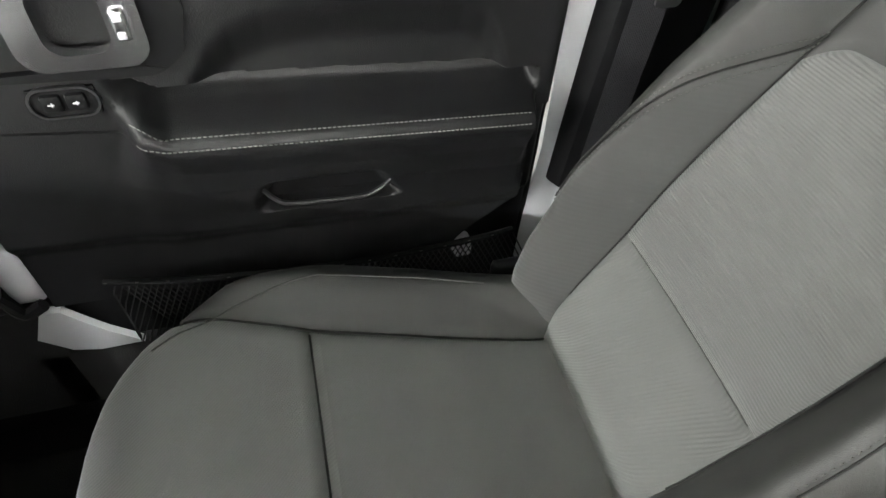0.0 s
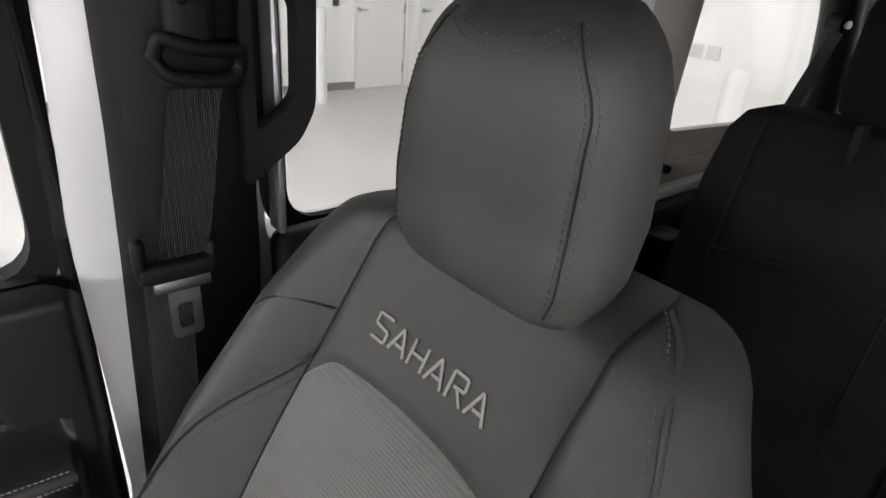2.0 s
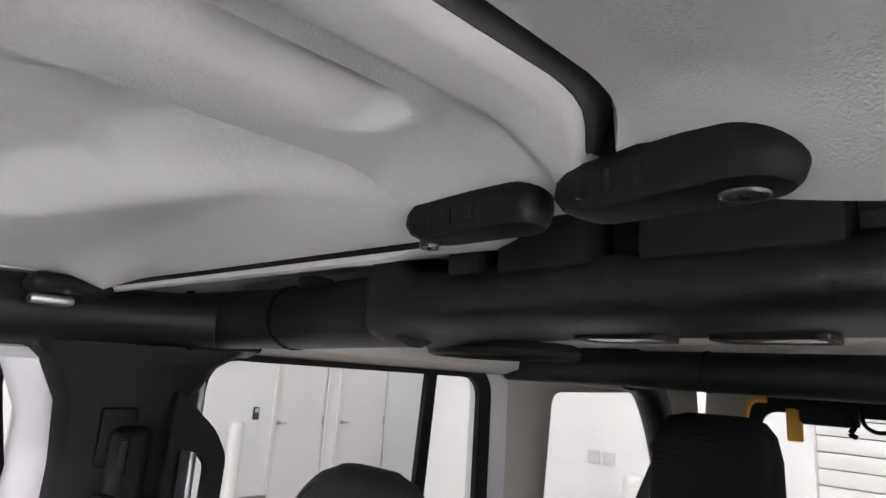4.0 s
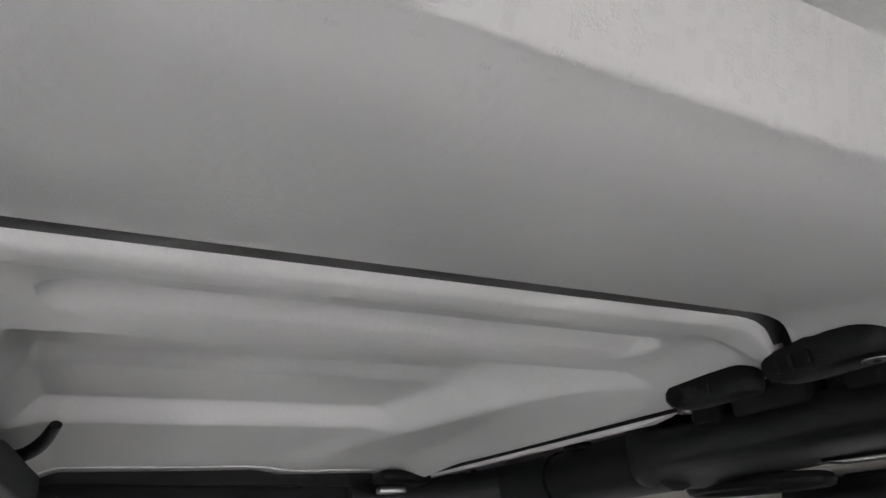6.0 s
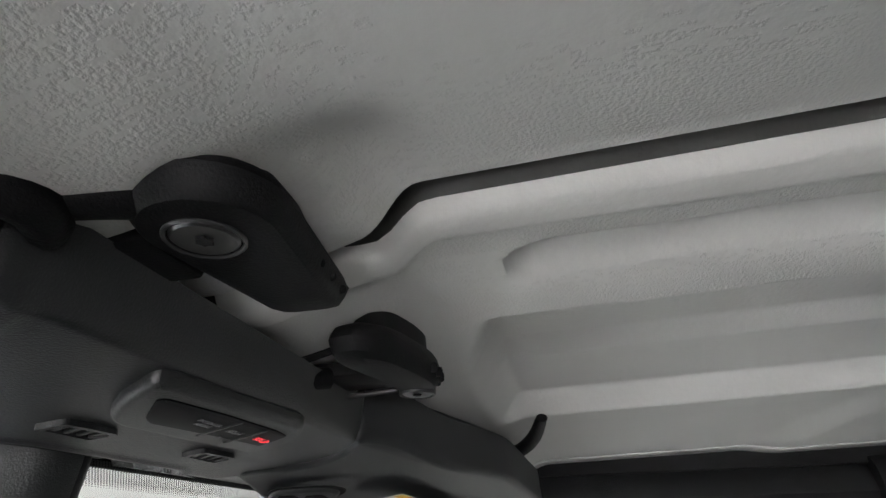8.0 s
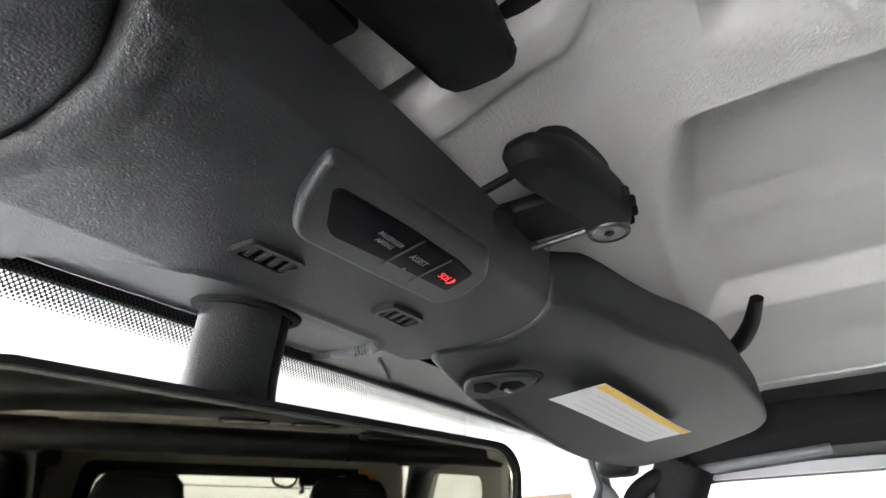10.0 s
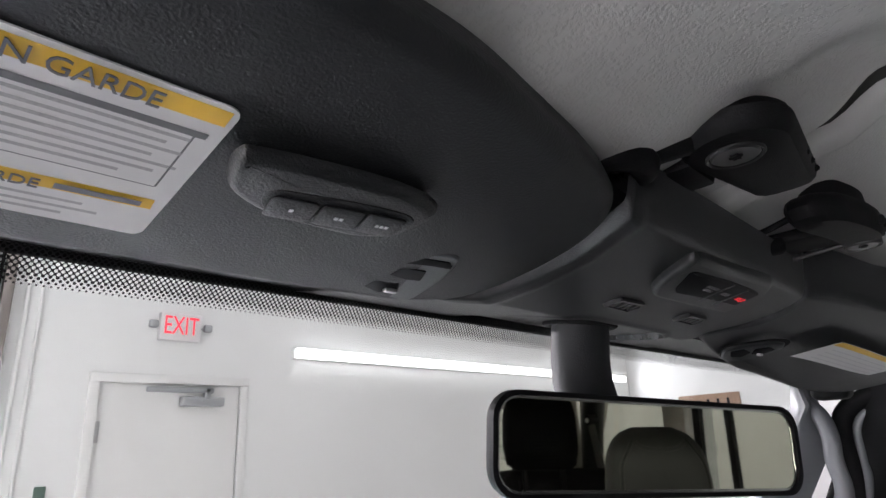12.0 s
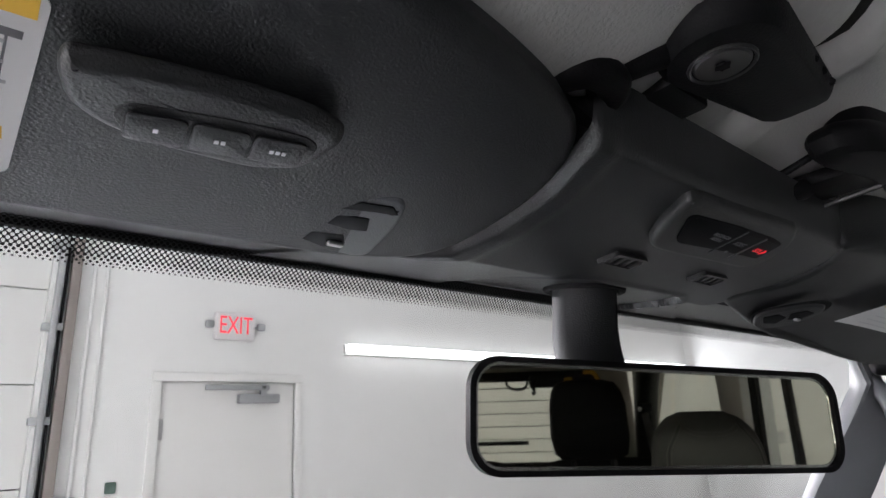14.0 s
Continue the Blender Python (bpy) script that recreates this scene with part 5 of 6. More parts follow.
# rear belt
rbelt = empty("rear_seat_belt", (0.58, -1.45, 1.4), "grey rear seat belt from the roll bar to the seat", "seat belt")
part("anchor", tube([(0.60, -1.47, 1.585), (0.565, -1.455, 1.583)], 0.018, 14), PLASTIC, rbelt)
part("bolt", tube([(0.566, -1.455, 1.583), (0.560, -1.453, 1.583)], 0.008, 10), STEEL, rbelt)
bm = grid(lambda p, q: (0.578 - 0.07 * q + 0.012 * (p - 0.5), -1.455 + 0.34 * q + 0.045 * (p - 0.5), 1.572 - 0.16 * q), 4, 16)
bmesh.ops.solidify(bm, geom=bm.faces, thickness=0.0016)
part("webbing", bm, GREY_WEBBING, rbelt)


# ---- rear bench ----
def pad(cx, cy, cz, rows, name, material, parent, label="", power=0.5, n=28):
    rings = []
    for z, w, yf, yb in rows:
        ring = []
        for k in range(n):
            a = 2 * math.pi * k / n
            c, s = math.cos(a), math.sin(a)
            ring.append((cx + w * math.copysign(abs(c) ** power, c), cy + (yf + yb) / 2 + (yf - yb) / 2 * math.copysign(abs(s) ** power, s), cz + z))
        rings.append(ring)
    return part(name, skin(rings), material, parent, label)


def rear_back(x0, x1, label):
    cx, w = (x0 + x1) / 2, (x1 - x0) / 2
    ob = empty("bench_seat", (cx, -1.1, 0.6), label, "car seat", "rear seats")
    rows = [(0.85, w * 0.9, -0.86, -1.0), (0.95, w, -0.87, -1.02), (1.15, w, -0.93, -1.07), (1.34, w * 0.99, -0.985, -1.12), (1.42, w * 0.95, -1.01, -1.14), (1.452, w * 0.86, -1.03, -1.135), (1.465, w * 0.70, -1.05, -1.12)]
    back = pad(cx, 0, 0, rows, "backrest", REAR_CLOTH, ob, "black cloth backrest", 0.42, 36)
    for k in (-1, 1):
        l = [Vector((cx + k * w * 0.62, interp([(0.9, -0.862), (1.15, -0.928), (1.34, -0.983), (1.42, -1.006), (1.455, -1.03)], z), z)) for z in [0.9 + 0.55 * i / 30 for i in range(31)]]
        part("seam", tube(l, 0.003, 6), RUBBER, back)
    part("seam", tube(smooth_line([(cx - w * 0.62, -0.955, 1.24), (cx, -0.952, 1.255), (cx + w * 0.62, -0.955, 1.24)], 8), 0.003, 6), RUBBER, back)
    part("cushion", boxes(((x0 + 0.004, -0.98, 0.78), (x1 - 0.004, -0.46, 0.90), 0.05, 4)), REAR_CLOTH, ob, "black cloth seat cushion")
    rows = [(1.475, 0.085, -1.015, -1.07), (1.485, 0.100, -1.005, -1.09), (1.53, 0.108, -1.0, -1.105), (1.62, 0.106, -1.01, -1.105), (1.66, 0.098, -1.025, -1.10), (1.682, 0.082, -1.04, -1.09), (1.690, 0.05, -1.055, -1.08)]
    hr = pad(cx - 0.06 if x0 > 0 else cx, 0, 0, rows, "headrest", REAR_CLOTH, ob, "black cloth head restraint", 0.45)
    hx = cx - 0.06 if x0 > 0 else cx
    for k in (-1, 1):
        part("post", tube([(hx + k * 0.055, -1.06, 1.40), (hx + k * 0.055, -1.055, 1.49)], 0.006, 10), PLASTIC, ob)
        part("slot", boxes(((hx + k * 0.055 - 0.006, -1.034, 1.415), (hx + k * 0.055 + 0.006, -1.0, 1.475), 0.003)), RUBBER, ob)
    return ob


rear_back(0.15, 0.57, "black cloth rear seat with a tall head restraint")
rear_back(-0.57, 0.14, "wide black cloth rear seat with a head restraint")
buckle = empty("seat_belt_buckle", (0.135, -0.50, 1.1), "black seat belt buckle with a red button", "buckle")
part("stalk", boxes(((0.125, -0.56, 0.85), (0.15, -0.53, 1.17), 0.008)), RUBBER, buckle)
part("case", boxes(((0.118, -0.57, 1.13), (0.156, -0.52, 1.205), 0.008)), PLASTIC, buckle)
part("button", boxes(((0.122, -0.56, 1.20), (0.152, -0.53, 1.212), 0.004)), RED_PLASTIC, buckle, "red release button")
# stowed belt of the bench beside the rear door
sbelt = empty("rear_seat_belt", (0.67, -0.94, 1.0), "grey rear seat belt with steel tongue beside the door", "seat belt")
bm = grid(lambda p, q: (0.690 - 0.022 * q + 0.010 * (p - 0.5), -0.93 - 0.006 * q + 0.030 * (p - 0.5), 1.335 - 0.30 * q), 4, 16)
bmesh.ops.solidify(bm, geom=bm.faces, thickness=0.0016)
part("webbing", bm, GREY_WEBBING, sbelt)
part("tongue", boxes(((0.652, -0.955, 1.115), (0.668, -0.915, 1.235), 0.006)), STEEL, sbelt, "steel tongue")
part("tongue_cover", boxes(((0.650, -0.958, 1.165), (0.672, -0.912, 1.195), 0.007)), RUBBER, sbelt)


# ---- removable roof panels ----
def zr(y):
    """Height of the roof panels, which rise towards the rear."""
    return 1.806 + 0.026 * (0.31 - clampf(y, -0.06, 0.40)) - 0.017 * sstep(-0.045, -0.115, y)


def seam_x(y):
    """Where the two roof panels meet."""
    return -0.027 + 0.022 * clampf(y, -0.05, 0.32) + 0.023 * sstep(0.324, 0.352, y) + 0.018 * sstep(-0.06, -0.105, y)


GAP = 0.0055


def rear_edge(x):
    """Where the panels end at the rear, a little further back towards the middle."""
    return interp([(-0.7, -0.125), (0.09, -0.125), (0.2, -0.119), (0.35, -0.112), (0.55, -0.102), (0.7, -0.096)], x)


# section of the passenger panel beside the seam, with and without its long channel
CHANNEL = [(-0.022, 0.022), (-0.0185, 0.0135), (-0.0155, 0.0080), (-0.0125, 0.0030), (-0.0095, -0.0012), (-0.006, -0.0034), (0.0, -0.0044), (0.006, -0.0045), (0.0092, -0.0038), (0.0118, -0.0008), (0.0265, -0.0003), (0.0285, 0.002), (0.0300, 0.0115), (0.036, 0.0130), (0.044, 0.0098), (0.052, 0.0046), (0.059, 0.0008), (0.066, -0.0010), (0.074, -0.0024), (0.088, -0.0034), (0.0905, -0.0036)]
PLAIN = [(-0.022, 0.022), (-0.0185, 0.0135), (-0.0155, 0.0080), (-0.0125, 0.0030), (-0.0095, -0.0012), (-0.006, -0.0034), (0.0, -0.0044), (0.006, -0.0045), (0.0092, -0.0038), (0.0118, -0.0008), (0.04, -0.0006), (0.088, -0.0032), (0.0905, -0.0036)]


def roof_right(x, y):
    x0 = seam_x(y) + GAP
    jog = 0.023 * sstep(0.324, 0.352, y)
    k = x - jog
    k += (x - seam_x(y) - 0.0226 - k) * sstep(0.0, -0.009, k)
    # round ends of the channel
    mid = clampf((abs(x - 0.046) - 0.004) / 0.018)
    end = 0.309 - 0.016 * mid ** 2
    w = sstep(end, end - 0.008, y) * sstep(-0.040 + 0.016 * mid ** 2, -0.030 + 0.016 * mid ** 2, y)
    z = interp(CHANNEL, k) * w + interp(PLAIN, k) * (1 - w)
    z += 0.006 * (1 - sstep(x0, x0 + 0.004, x))
    # recessed field: a deep step, then two shallower ones towards the outer edge
    yb = -0.085 + 0.185 * clampf((x - 0.05) / 0.55) ** 0.72
    yf = interp([(0.09, 0.312), (0.13, 0.326), (0.18, 0.338), (0.26, 0.345), (0.6, 0.35)], x)
    fld = sstep(yf + 0.014, yf - 0.012, y) * sstep(yb - 0.030, yb + 0.022, y)
    z += fld * (0.034 * sstep(0.0905, 0.0985, x) - 0.009 * sstep(0.222, 0.246, x) - 0.019 * sstep(0.342, 0.366, x))
    z -= 0.008 * sstep(0.45, 0.59, x)
    z += 0.009 * sstep(0.596, 0.600, x) * sstep(0.610, 0.606, x)
    z -= 0.014 * sstep(0.350, 0.405, y)
    return zr(y) + z


def roof_left(x, y):
    x1 = seam_x(y)
    z = -0.017 + 0.017 * clampf((x + 0.135) / 0.108) ** 1.7 + 0.004 * sstep(-0.140, -0.166, x)
    z += 0.024 * sstep(x1 - 0.0012, x1, x)
    z += (0.034 * sstep(-0.164, -0.180, x) - 0.012 * sstep(-0.262, -0.282, x)) * (1 - sstep(-0.42, -0.52, x)) * sstep(0.30, 0.27, y) * sstep(0.0, 0.04, y + 0.1 * (x + 0.16))
    # shallow dent near the front corner, and the raised nose beside it
    z += 0.0055 * math.exp(-((x + 0.048) / 0.017) ** 2 - ((y - 0.333) / 0.017) ** 2)
    z -= 0.003 * math.exp(-((x + 0.012) / 0.014) ** 2 - ((y - 0.352) / 0.02) ** 2)
    z -= 0.010 * sstep(-0.50, -0.62, x)
    z -= 0.016 * sstep(0.335, 0.405, y)
    return zr(y) + z


def roof_sheet(name, x_lo, x_hi, fn, nx, ny, label):
    def under(p, q):
        y = -0.12 + 0.53 * q
        x = x_lo(y) + (x_hi(y) - x_lo(y)) * p
        y = rear_edge(x) + (0.41 - rear_edge(x)) * q
        x = x_lo(y) + (x_hi(y) - x_lo(y)) * p
        return (x, y, fn(x, y))
    ob = empty(name, ((x_lo(0.1) + x_hi(0.1)) / 2, 0.1, 1.8), label, "roof panel", "removable roof panels", kind="structure")
    bm = grid(under, nx, ny)
    inner = part("inner_skin", bm, ROOF, ob, angle=35)
    inner.data.materials.append(ROOF_GRAIN)
    # the grained zones fade out into the smooth ones
    rng = random.Random(7)
    for f in inner.data.polygons:
        x, y = f.center.x, f.center.y
        if nx == 420:
            w = max(sstep(0.011, 0.014, x) * sstep(0.031, 0.028, x) * sstep(0.34, 0.33, y), sstep(0.058, 0.072, x) * sstep(0.100, 0.094, x), sstep(0.312, 0.330, y) * sstep(0.030, 0.036, x), sstep(0.0985, 0.105, x) * sstep(0.20, 0.12, x), sstep(-0.04, -0.06, y))
        else:
            w = max(sstep(-0.085, -0.050, x) * sstep(0.335, 0.30, y), 0.8 * sstep(0.30, 0.36, y), sstep(-0.150, -0.200, x), sstep(-0.03, -0.06, y))
        f.material_index = 1 if rng.random() < w else 0
    part("outer_skin", grid(lambda p, q: (x_lo(0.1) + (x_hi(0.1) - x_lo(0.1)) * p, -0.15 + 0.56 * q, 1.862), 2, 2), WHITE_PAINT, ob, "white painted outer skin")
    return ob


roof_sheet("roof_panel", lambda y: seam_x(y) + GAP, lambda y: 0.642, roof_right, 420, 190, "pale moulded passenger roof panel with recessed ribs")
roof_sheet("roof_panel", lambda y: -0.66, seam_x, roof_left, 460, 160, "pale moulded driver roof panel with grained surface")
# covers the seam and the pale panel edge, its shade put in as dark grey
tagged(part("roof_seam", skin([[(seam_x(y) + a, y, zr(y) + c) for a, c in ((-0.006, 0.026), (0.0004, 0.025), (0.0008, 0.0150), (0.0034, 0.0135), (0.0062, 0.0084), (0.0086, 0.0040), (0.0102, 0.0014), (0.0108, 0.0016), (0.0112, 0.006), (0.018, 0.026))] for y in [-0.135 + 0.545 * i / 80 for i in range(81)]], closed=False), SEAL_AND_SHADE), "rubber seam between the roof panels, with the panel edge's shade as dark grey", "seal", kind="structure")
seal = empty("roof_seal", (0.3, -0.14, 1.8), "black rubber seal behind the roof panels", "seal", kind="structure")
XS = [0.66 - 1.32 * i / 66 for i in range(67)]
part("strip", skin([[(x, rear_edge(x) + a, zr(-0.125) + c) for a, c in ((0.003, 0.02), (-0.0008, 0.018), (-0.0012, -0.0040), (-0.0040, -0.0062), (-0.0062, -0.0040), (-0.0066, 0.02))] for x in XS]), RUBBER, seal)
part("side_strip", boxes(((0.642, -0.11, 1.785), (0.650, 0.40, 1.84), 0.003)), RUBBER, seal)
RIM_LOW = [(-0.0070, 1.806), (-0.0078, 1.7945), (-0.0105, 1.7905), (-0.020, 1.7905), (-0.0225, 1.7935), (-0.075, 1.808), (-0.19, 1.835), (-0.19, 1.86), (-0.0070, 1.86)]
RIM_HIGH = [(-0.0070, 1.812), (-0.0095, 1.805), (-0.016, 1.805), (-0.026, 1.812), (-0.033, 1.820), (-0.09, 1.862), (-0.19, 1.864), (-0.19, 1.866), (-0.0070, 1.866)]


def rim_section(x):
    """The rim is cut away above the latches."""
    w = interp([(-0.7, 1), (0.10, 0.95), (0.115, 0.75), (0.13, 0.3), (0.145, 0.06), (0.16, 0), (0.7, 0)], x)
    return [(x, rear_edge(x) + ya + (yb - ya) * w, za + (zb - za) * w) for (ya, za), (yb, zb) in zip(RIM_LOW, RIM_HIGH)]


part("rear_rim", skin([rim_section(x) for x in XS if x > 0.10]), ROOF_GRAIN, seal, "pale moulded front rim of the hardtop")


def roof_latch(outline, centre, low, high, disc, label, notches):
    """A black turning handle hanging from low to high, with a lock disc under it and grip notches in its side."""
    ob = empty("roof_latch", (*centre, high), label, "latch", "roof panel latches")
    n = len(outline)
    mx, my = sum(p[0] for p in outline) / n, sum(p[1] for p in outline) / n
    ring = lambda s, z: [(mx + (x - mx) * s, my + (y - my) * s, z) for x, y in outline]
    h = high - low
    part("handle", skin([ring(0.66, low - 0.0002), ring(0.84, low + 0.0008), ring(0.93, low + 0.003), ring(0.985, low + 0.007), ring(1.0, low + 0.0085), ring(0.985, high - 0.0045), ring(0.94, high - 0.0018), ring(0.86, high)]), PLASTIC, ob, angle=28)
    bm = bmesh.new()
    for px, py, ang in notches:
        box(bm, (-0.0016, -0.0022, low + 0.004), (0.0016, 0.0022, high - 0.006), 0.0014, 2, Matrix.Translation((px, py, 0)) @ Matrix.Rotation(radians(ang), 4, "Z"))
    part("grip_ribs", bm, RUBBER, ob)
    cx, cy = centre
    circle = lambda r0, z: [(cx + r0 * math.cos(2 * math.pi * k / 28), cy + r0 * math.sin(2 * math.pi * k / 28), z) for k in range(28)]
    part("lock_collar", skin([circle(disc * 1.16, low + 0.004), circle(disc * 1.16, low - 0.0006), circle(disc * 1.10, low - 0.0012), circle(disc * 1.02, low - 0.0008), circle(disc * 1.0, low + 0.003)]), GLOSS_BLACK, ob)
    part("lock_disc", skin([circle(disc * 0.97, low + 0.002), circle(disc * 0.97, low - 0.0004), circle(disc * 0.88, low - 0.0010), circle(disc * 0.3, low - 0.0006)]), DARK_STEEL, ob, "dark steel lock disc")
    star = [(cx + disc * (0.28 if k % 2 else 0.20) * math.cos(math.pi * k / 6), cy + disc * (0.28 if k % 2 else 0.20) * math.sin(math.pi * k / 6)) for k in range(12)]
    part("keyhole", prism(star, 0.003, 0, pose(0, 0, low - 0.0014)), RUBBER, ob, smooth=False)
    part("mount", skin([ring(0.70, high - 0.002), ring(0.62, high + 0.02)]), PLASTIC, ob)
    return ob


def capsule(a, b, ra, rb, n=16):
    """An outline round a line from a to b, with the radius ra at a and a blunter end of half width rb at b."""
    a, b = Vector(a), Vector(b)
    t = (b - a).normalized()
    s = Vector((-t.y, t.x))
    spread = math.asin(clampf((ra - rb) / (b - a).length))
    turn = [math.pi / 2 - spread + (math.pi + 2 * spread) * k / n for k in range(n + 1)]
    out = [a + t * ra * math.cos(q) + s * ra * math.sin(q) for q in turn]
    out += [b - t * rb * 0.5 - s * rb, b - t * rb * 0.1 - s * rb * 0.75, b - s * rb * 0.4, b + s * rb * 0.4, b - t * rb * 0.1 + s * rb * 0.75, b - t * rb * 0.5 + s * rb]
    return [(p.x, p.y) for p in out]


roof_latch(capsule((-0.051, 0.3695), (0.0150, 0.3690), 0.0200, 0.0125), (-0.050, 0.3705), 1.7795, 1.7925, 0.0088, "large black turning roof latch with a lock", [(-0.018, 0.3555, 8), (-0.008, 0.3562, 8), (0.002, 0.357, 8)])
small_latch = closed_line([(0.0535, 0.3830), (0.0490, 0.3740), (0.0505, 0.3685), (0.0600, 0.3600), (0.0800, 0.3545), (0.0980, 0.3515), (0.1130, 0.3510), (0.1250, 0.3550), (0.1290, 0.3620), (0.1255, 0.3700), (0.1150, 0.3730), (0.0950, 0.3745), (0.0740, 0.3790)], 3)
roof_latch(small_latch, (0.1175, 0.3635), 1.7775, 1.7930, 0.0078, "small black turning roof latch with a lock", [(0.1000, 0.3512, 0), (0.1085, 0.3508, 6), (0.1165, 0.3520, 22), (0.1235, 0.3552, 40)])
roof_latch(capsule((0.030, -0.099), (0.094, -0.0985), 0.0125, 0.0115), (0.088, -0.102), 1.785, 1.803, 0.0042, "small black rear roof latch", [(0.050, -0.0875, 0), (0.062, -0.088, 0), (0.074, -0.088, 0)])
roof_latch(capsule((-0.060, -0.091), (0.009, -0.0985), 0.0165, 0.0125), (-0.058, -0.092), 1.784, 1.803, 0.0065, "large black rear roof latch", [(-0.030, -0.080, -6), (-0.018, -0.0815, -6), (-0.006, -0.083, -6)])
arm = empty("latch_arm", (-0.06, 0.39, 1.785), "black hooked arm between roof latch and header", "latch arm")
part("rod", tube(smooth_line([(-0.058, 0.378, 1.788), (-0.066, 0.385, 1.785), (-0.073, 0.394, 1.782), (-0.078, 0.402, 1.779)], 6), 0.0062, 10), PLASTIC, arm)
part("eye", tube([(-0.079 + 0.011 * math.cos(q), 0.402 + 0.009 * math.sin(q), 1.777) for q in [2 * math.pi * k / 24 for k in range(25)]], 0.0058, 10), PLASTIC, arm)
part("loop", tube(smooth_line([(-0.096, 0.404, 1.785), (-0.0955, 0.395, 1.786), (-0.092, 0.388, 1.787), (-0.084, 0.3855, 1.787), (-0.076, 0.389, 1.786)], 6), 0.0013, 8), RUBBER, arm, "thin black spring loop")
part("stay", boxes(((-0.052, 0.386, 1.780), (-0.026, 0.412, 1.786), 0.002)), PLASTIC, arm)
claw = empty("latch_arm", (0.1, 0.39, 1.785), "black flat claw under the small roof latch", "latch arm")
part("plate", boxes(((0.082, 0.371, 1.779), (0.112, 0.412, 1.786), 0.002)), PLASTIC, claw)
part("edge", tube([(0.1135, 0.372, 1.779), (0.1135, 0.412, 1.776)], 0.0014, 8), GLOSS_BLACK, claw)
part("spring", tube(smooth_line([(0.066, 0.412, 1.781), (0.066, 0.398, 1.783), (0.067, 0.384, 1.787)], 5), 0.0018, 8), RUBBER, claw)
part("hook", tube(smooth_line([(0.074, 0.412, 1.776), (0.076, 0.402, 1.777), (0.084, 0.396, 1.779)], 5), 0.0052, 10), PLASTIC, claw)
side = empty("side_latch", (0.6, -0.06, 1.785), "black rounded side latch at the roof edge", "latch")
part("knob", boxes(((0.560, -0.115, 1.782), (0.612, -0.040, 1.800), 0.009, 3)), PLASTIC, side)
part("boss", boxes(((0.582, -0.085, 1.770), (0.603, -0.045, 1.780), 0.004)), STEEL, side)
hook = empty("roof_hook", (0.42, 0.37, 1.78), "black curved hook at the roof panel corner", "hook")
part("arm", tube(smooth_line([(0.325, 0.384, 1.782), (0.352, 0.370, 1.779), (0.366, 0.354, 1.779), (0.360, 0.340, 1.782), (0.335, 0.327, 1.788), (0.304, 0.318, 1.796)], 6), [0.0085 - 0.004 * (i / 30) ** 2 for i in range(31)], 10, flat=0.75), PLASTIC, hook)
part("foot", boxes(((0.295, 0.365, 1.768), (0.37, 0.405, 1.790), 0.006)), PLASTIC, hook)


# ---- windscreen header ----
def hz(y):
    """Height of the header trim's underside."""
    return 1.754 - 0.2 * (y - 0.43)


def front_z(y):
    """The same along the console, whose front part turns up again towards the glass."""
    return hz(y) if y < 0.478 else hz(0.478) + (1.7525 - hz(0.478)) * (y - 0.478) / 0.057


COVER_EDGE = [(-0.034, 0.56), (-0.030, 0.525), (-0.022, 0.499), (-0.0116, 0.4865), (0.0, 0.4790), (0.0128, 0.4762), (0.098, 0.4755), (0.108, 0.480), (0.114, 0.490), (0.119, 0.505), (0.124, 0.56)]

hdr = empty("windscreen_header", (0.0, 0.45, 1.77), "black header beam above the windscreen", "header", kind="structure")
part("beam", skin([[(x, 0.404, 1.765), (x, 0.412, 1.800), (x, 0.547, 1.800), (x, 0.547, 1.7590), (x, 0.48, 1.7600), (x, 0.42, 1.766)] for x in (-0.66, 0.0, 0.64)]), PLASTIC, hdr, smooth=False)
for x0, x1, y0 in ((-0.64, -0.105, 0.4885), (0.126, 0.64, 0.4785)):
    part("lower_lip", skin([[(x, y0, 1.7600), (x, y0 + 0.0005, front_z(y0) + 0.0032), (x, 0.505, front_z(0.505) + 0.0022), (x, 0.5335, front_z(0.5335) + 0.0010), (x, 0.5350, 1.7600)] for x in (x0, (x0 + x1) / 2, x1)]), HEADLINER, hdr, "grey grained lip above the glass")
part("glass_edge", boxes(((-0.63, 0.5335, 1.7505), (0.63, 0.5375, 1.7555), 0.0008)), RUBBER, hdr)

con = empty("overhead_console", (0.03, 0.44, 1.75), "dark grey grained overhead console with call buttons", "console")


def under_sheet(outline, drop, thick, bevel, m2=None):
    """A plate under the header's slope with the given outline."""
    bm = prism(outline, thick, bevel, None, 3)
    for v in bm.verts:
        v.co.z = front_z(v.co.y) - drop + v.co.z
    return bm


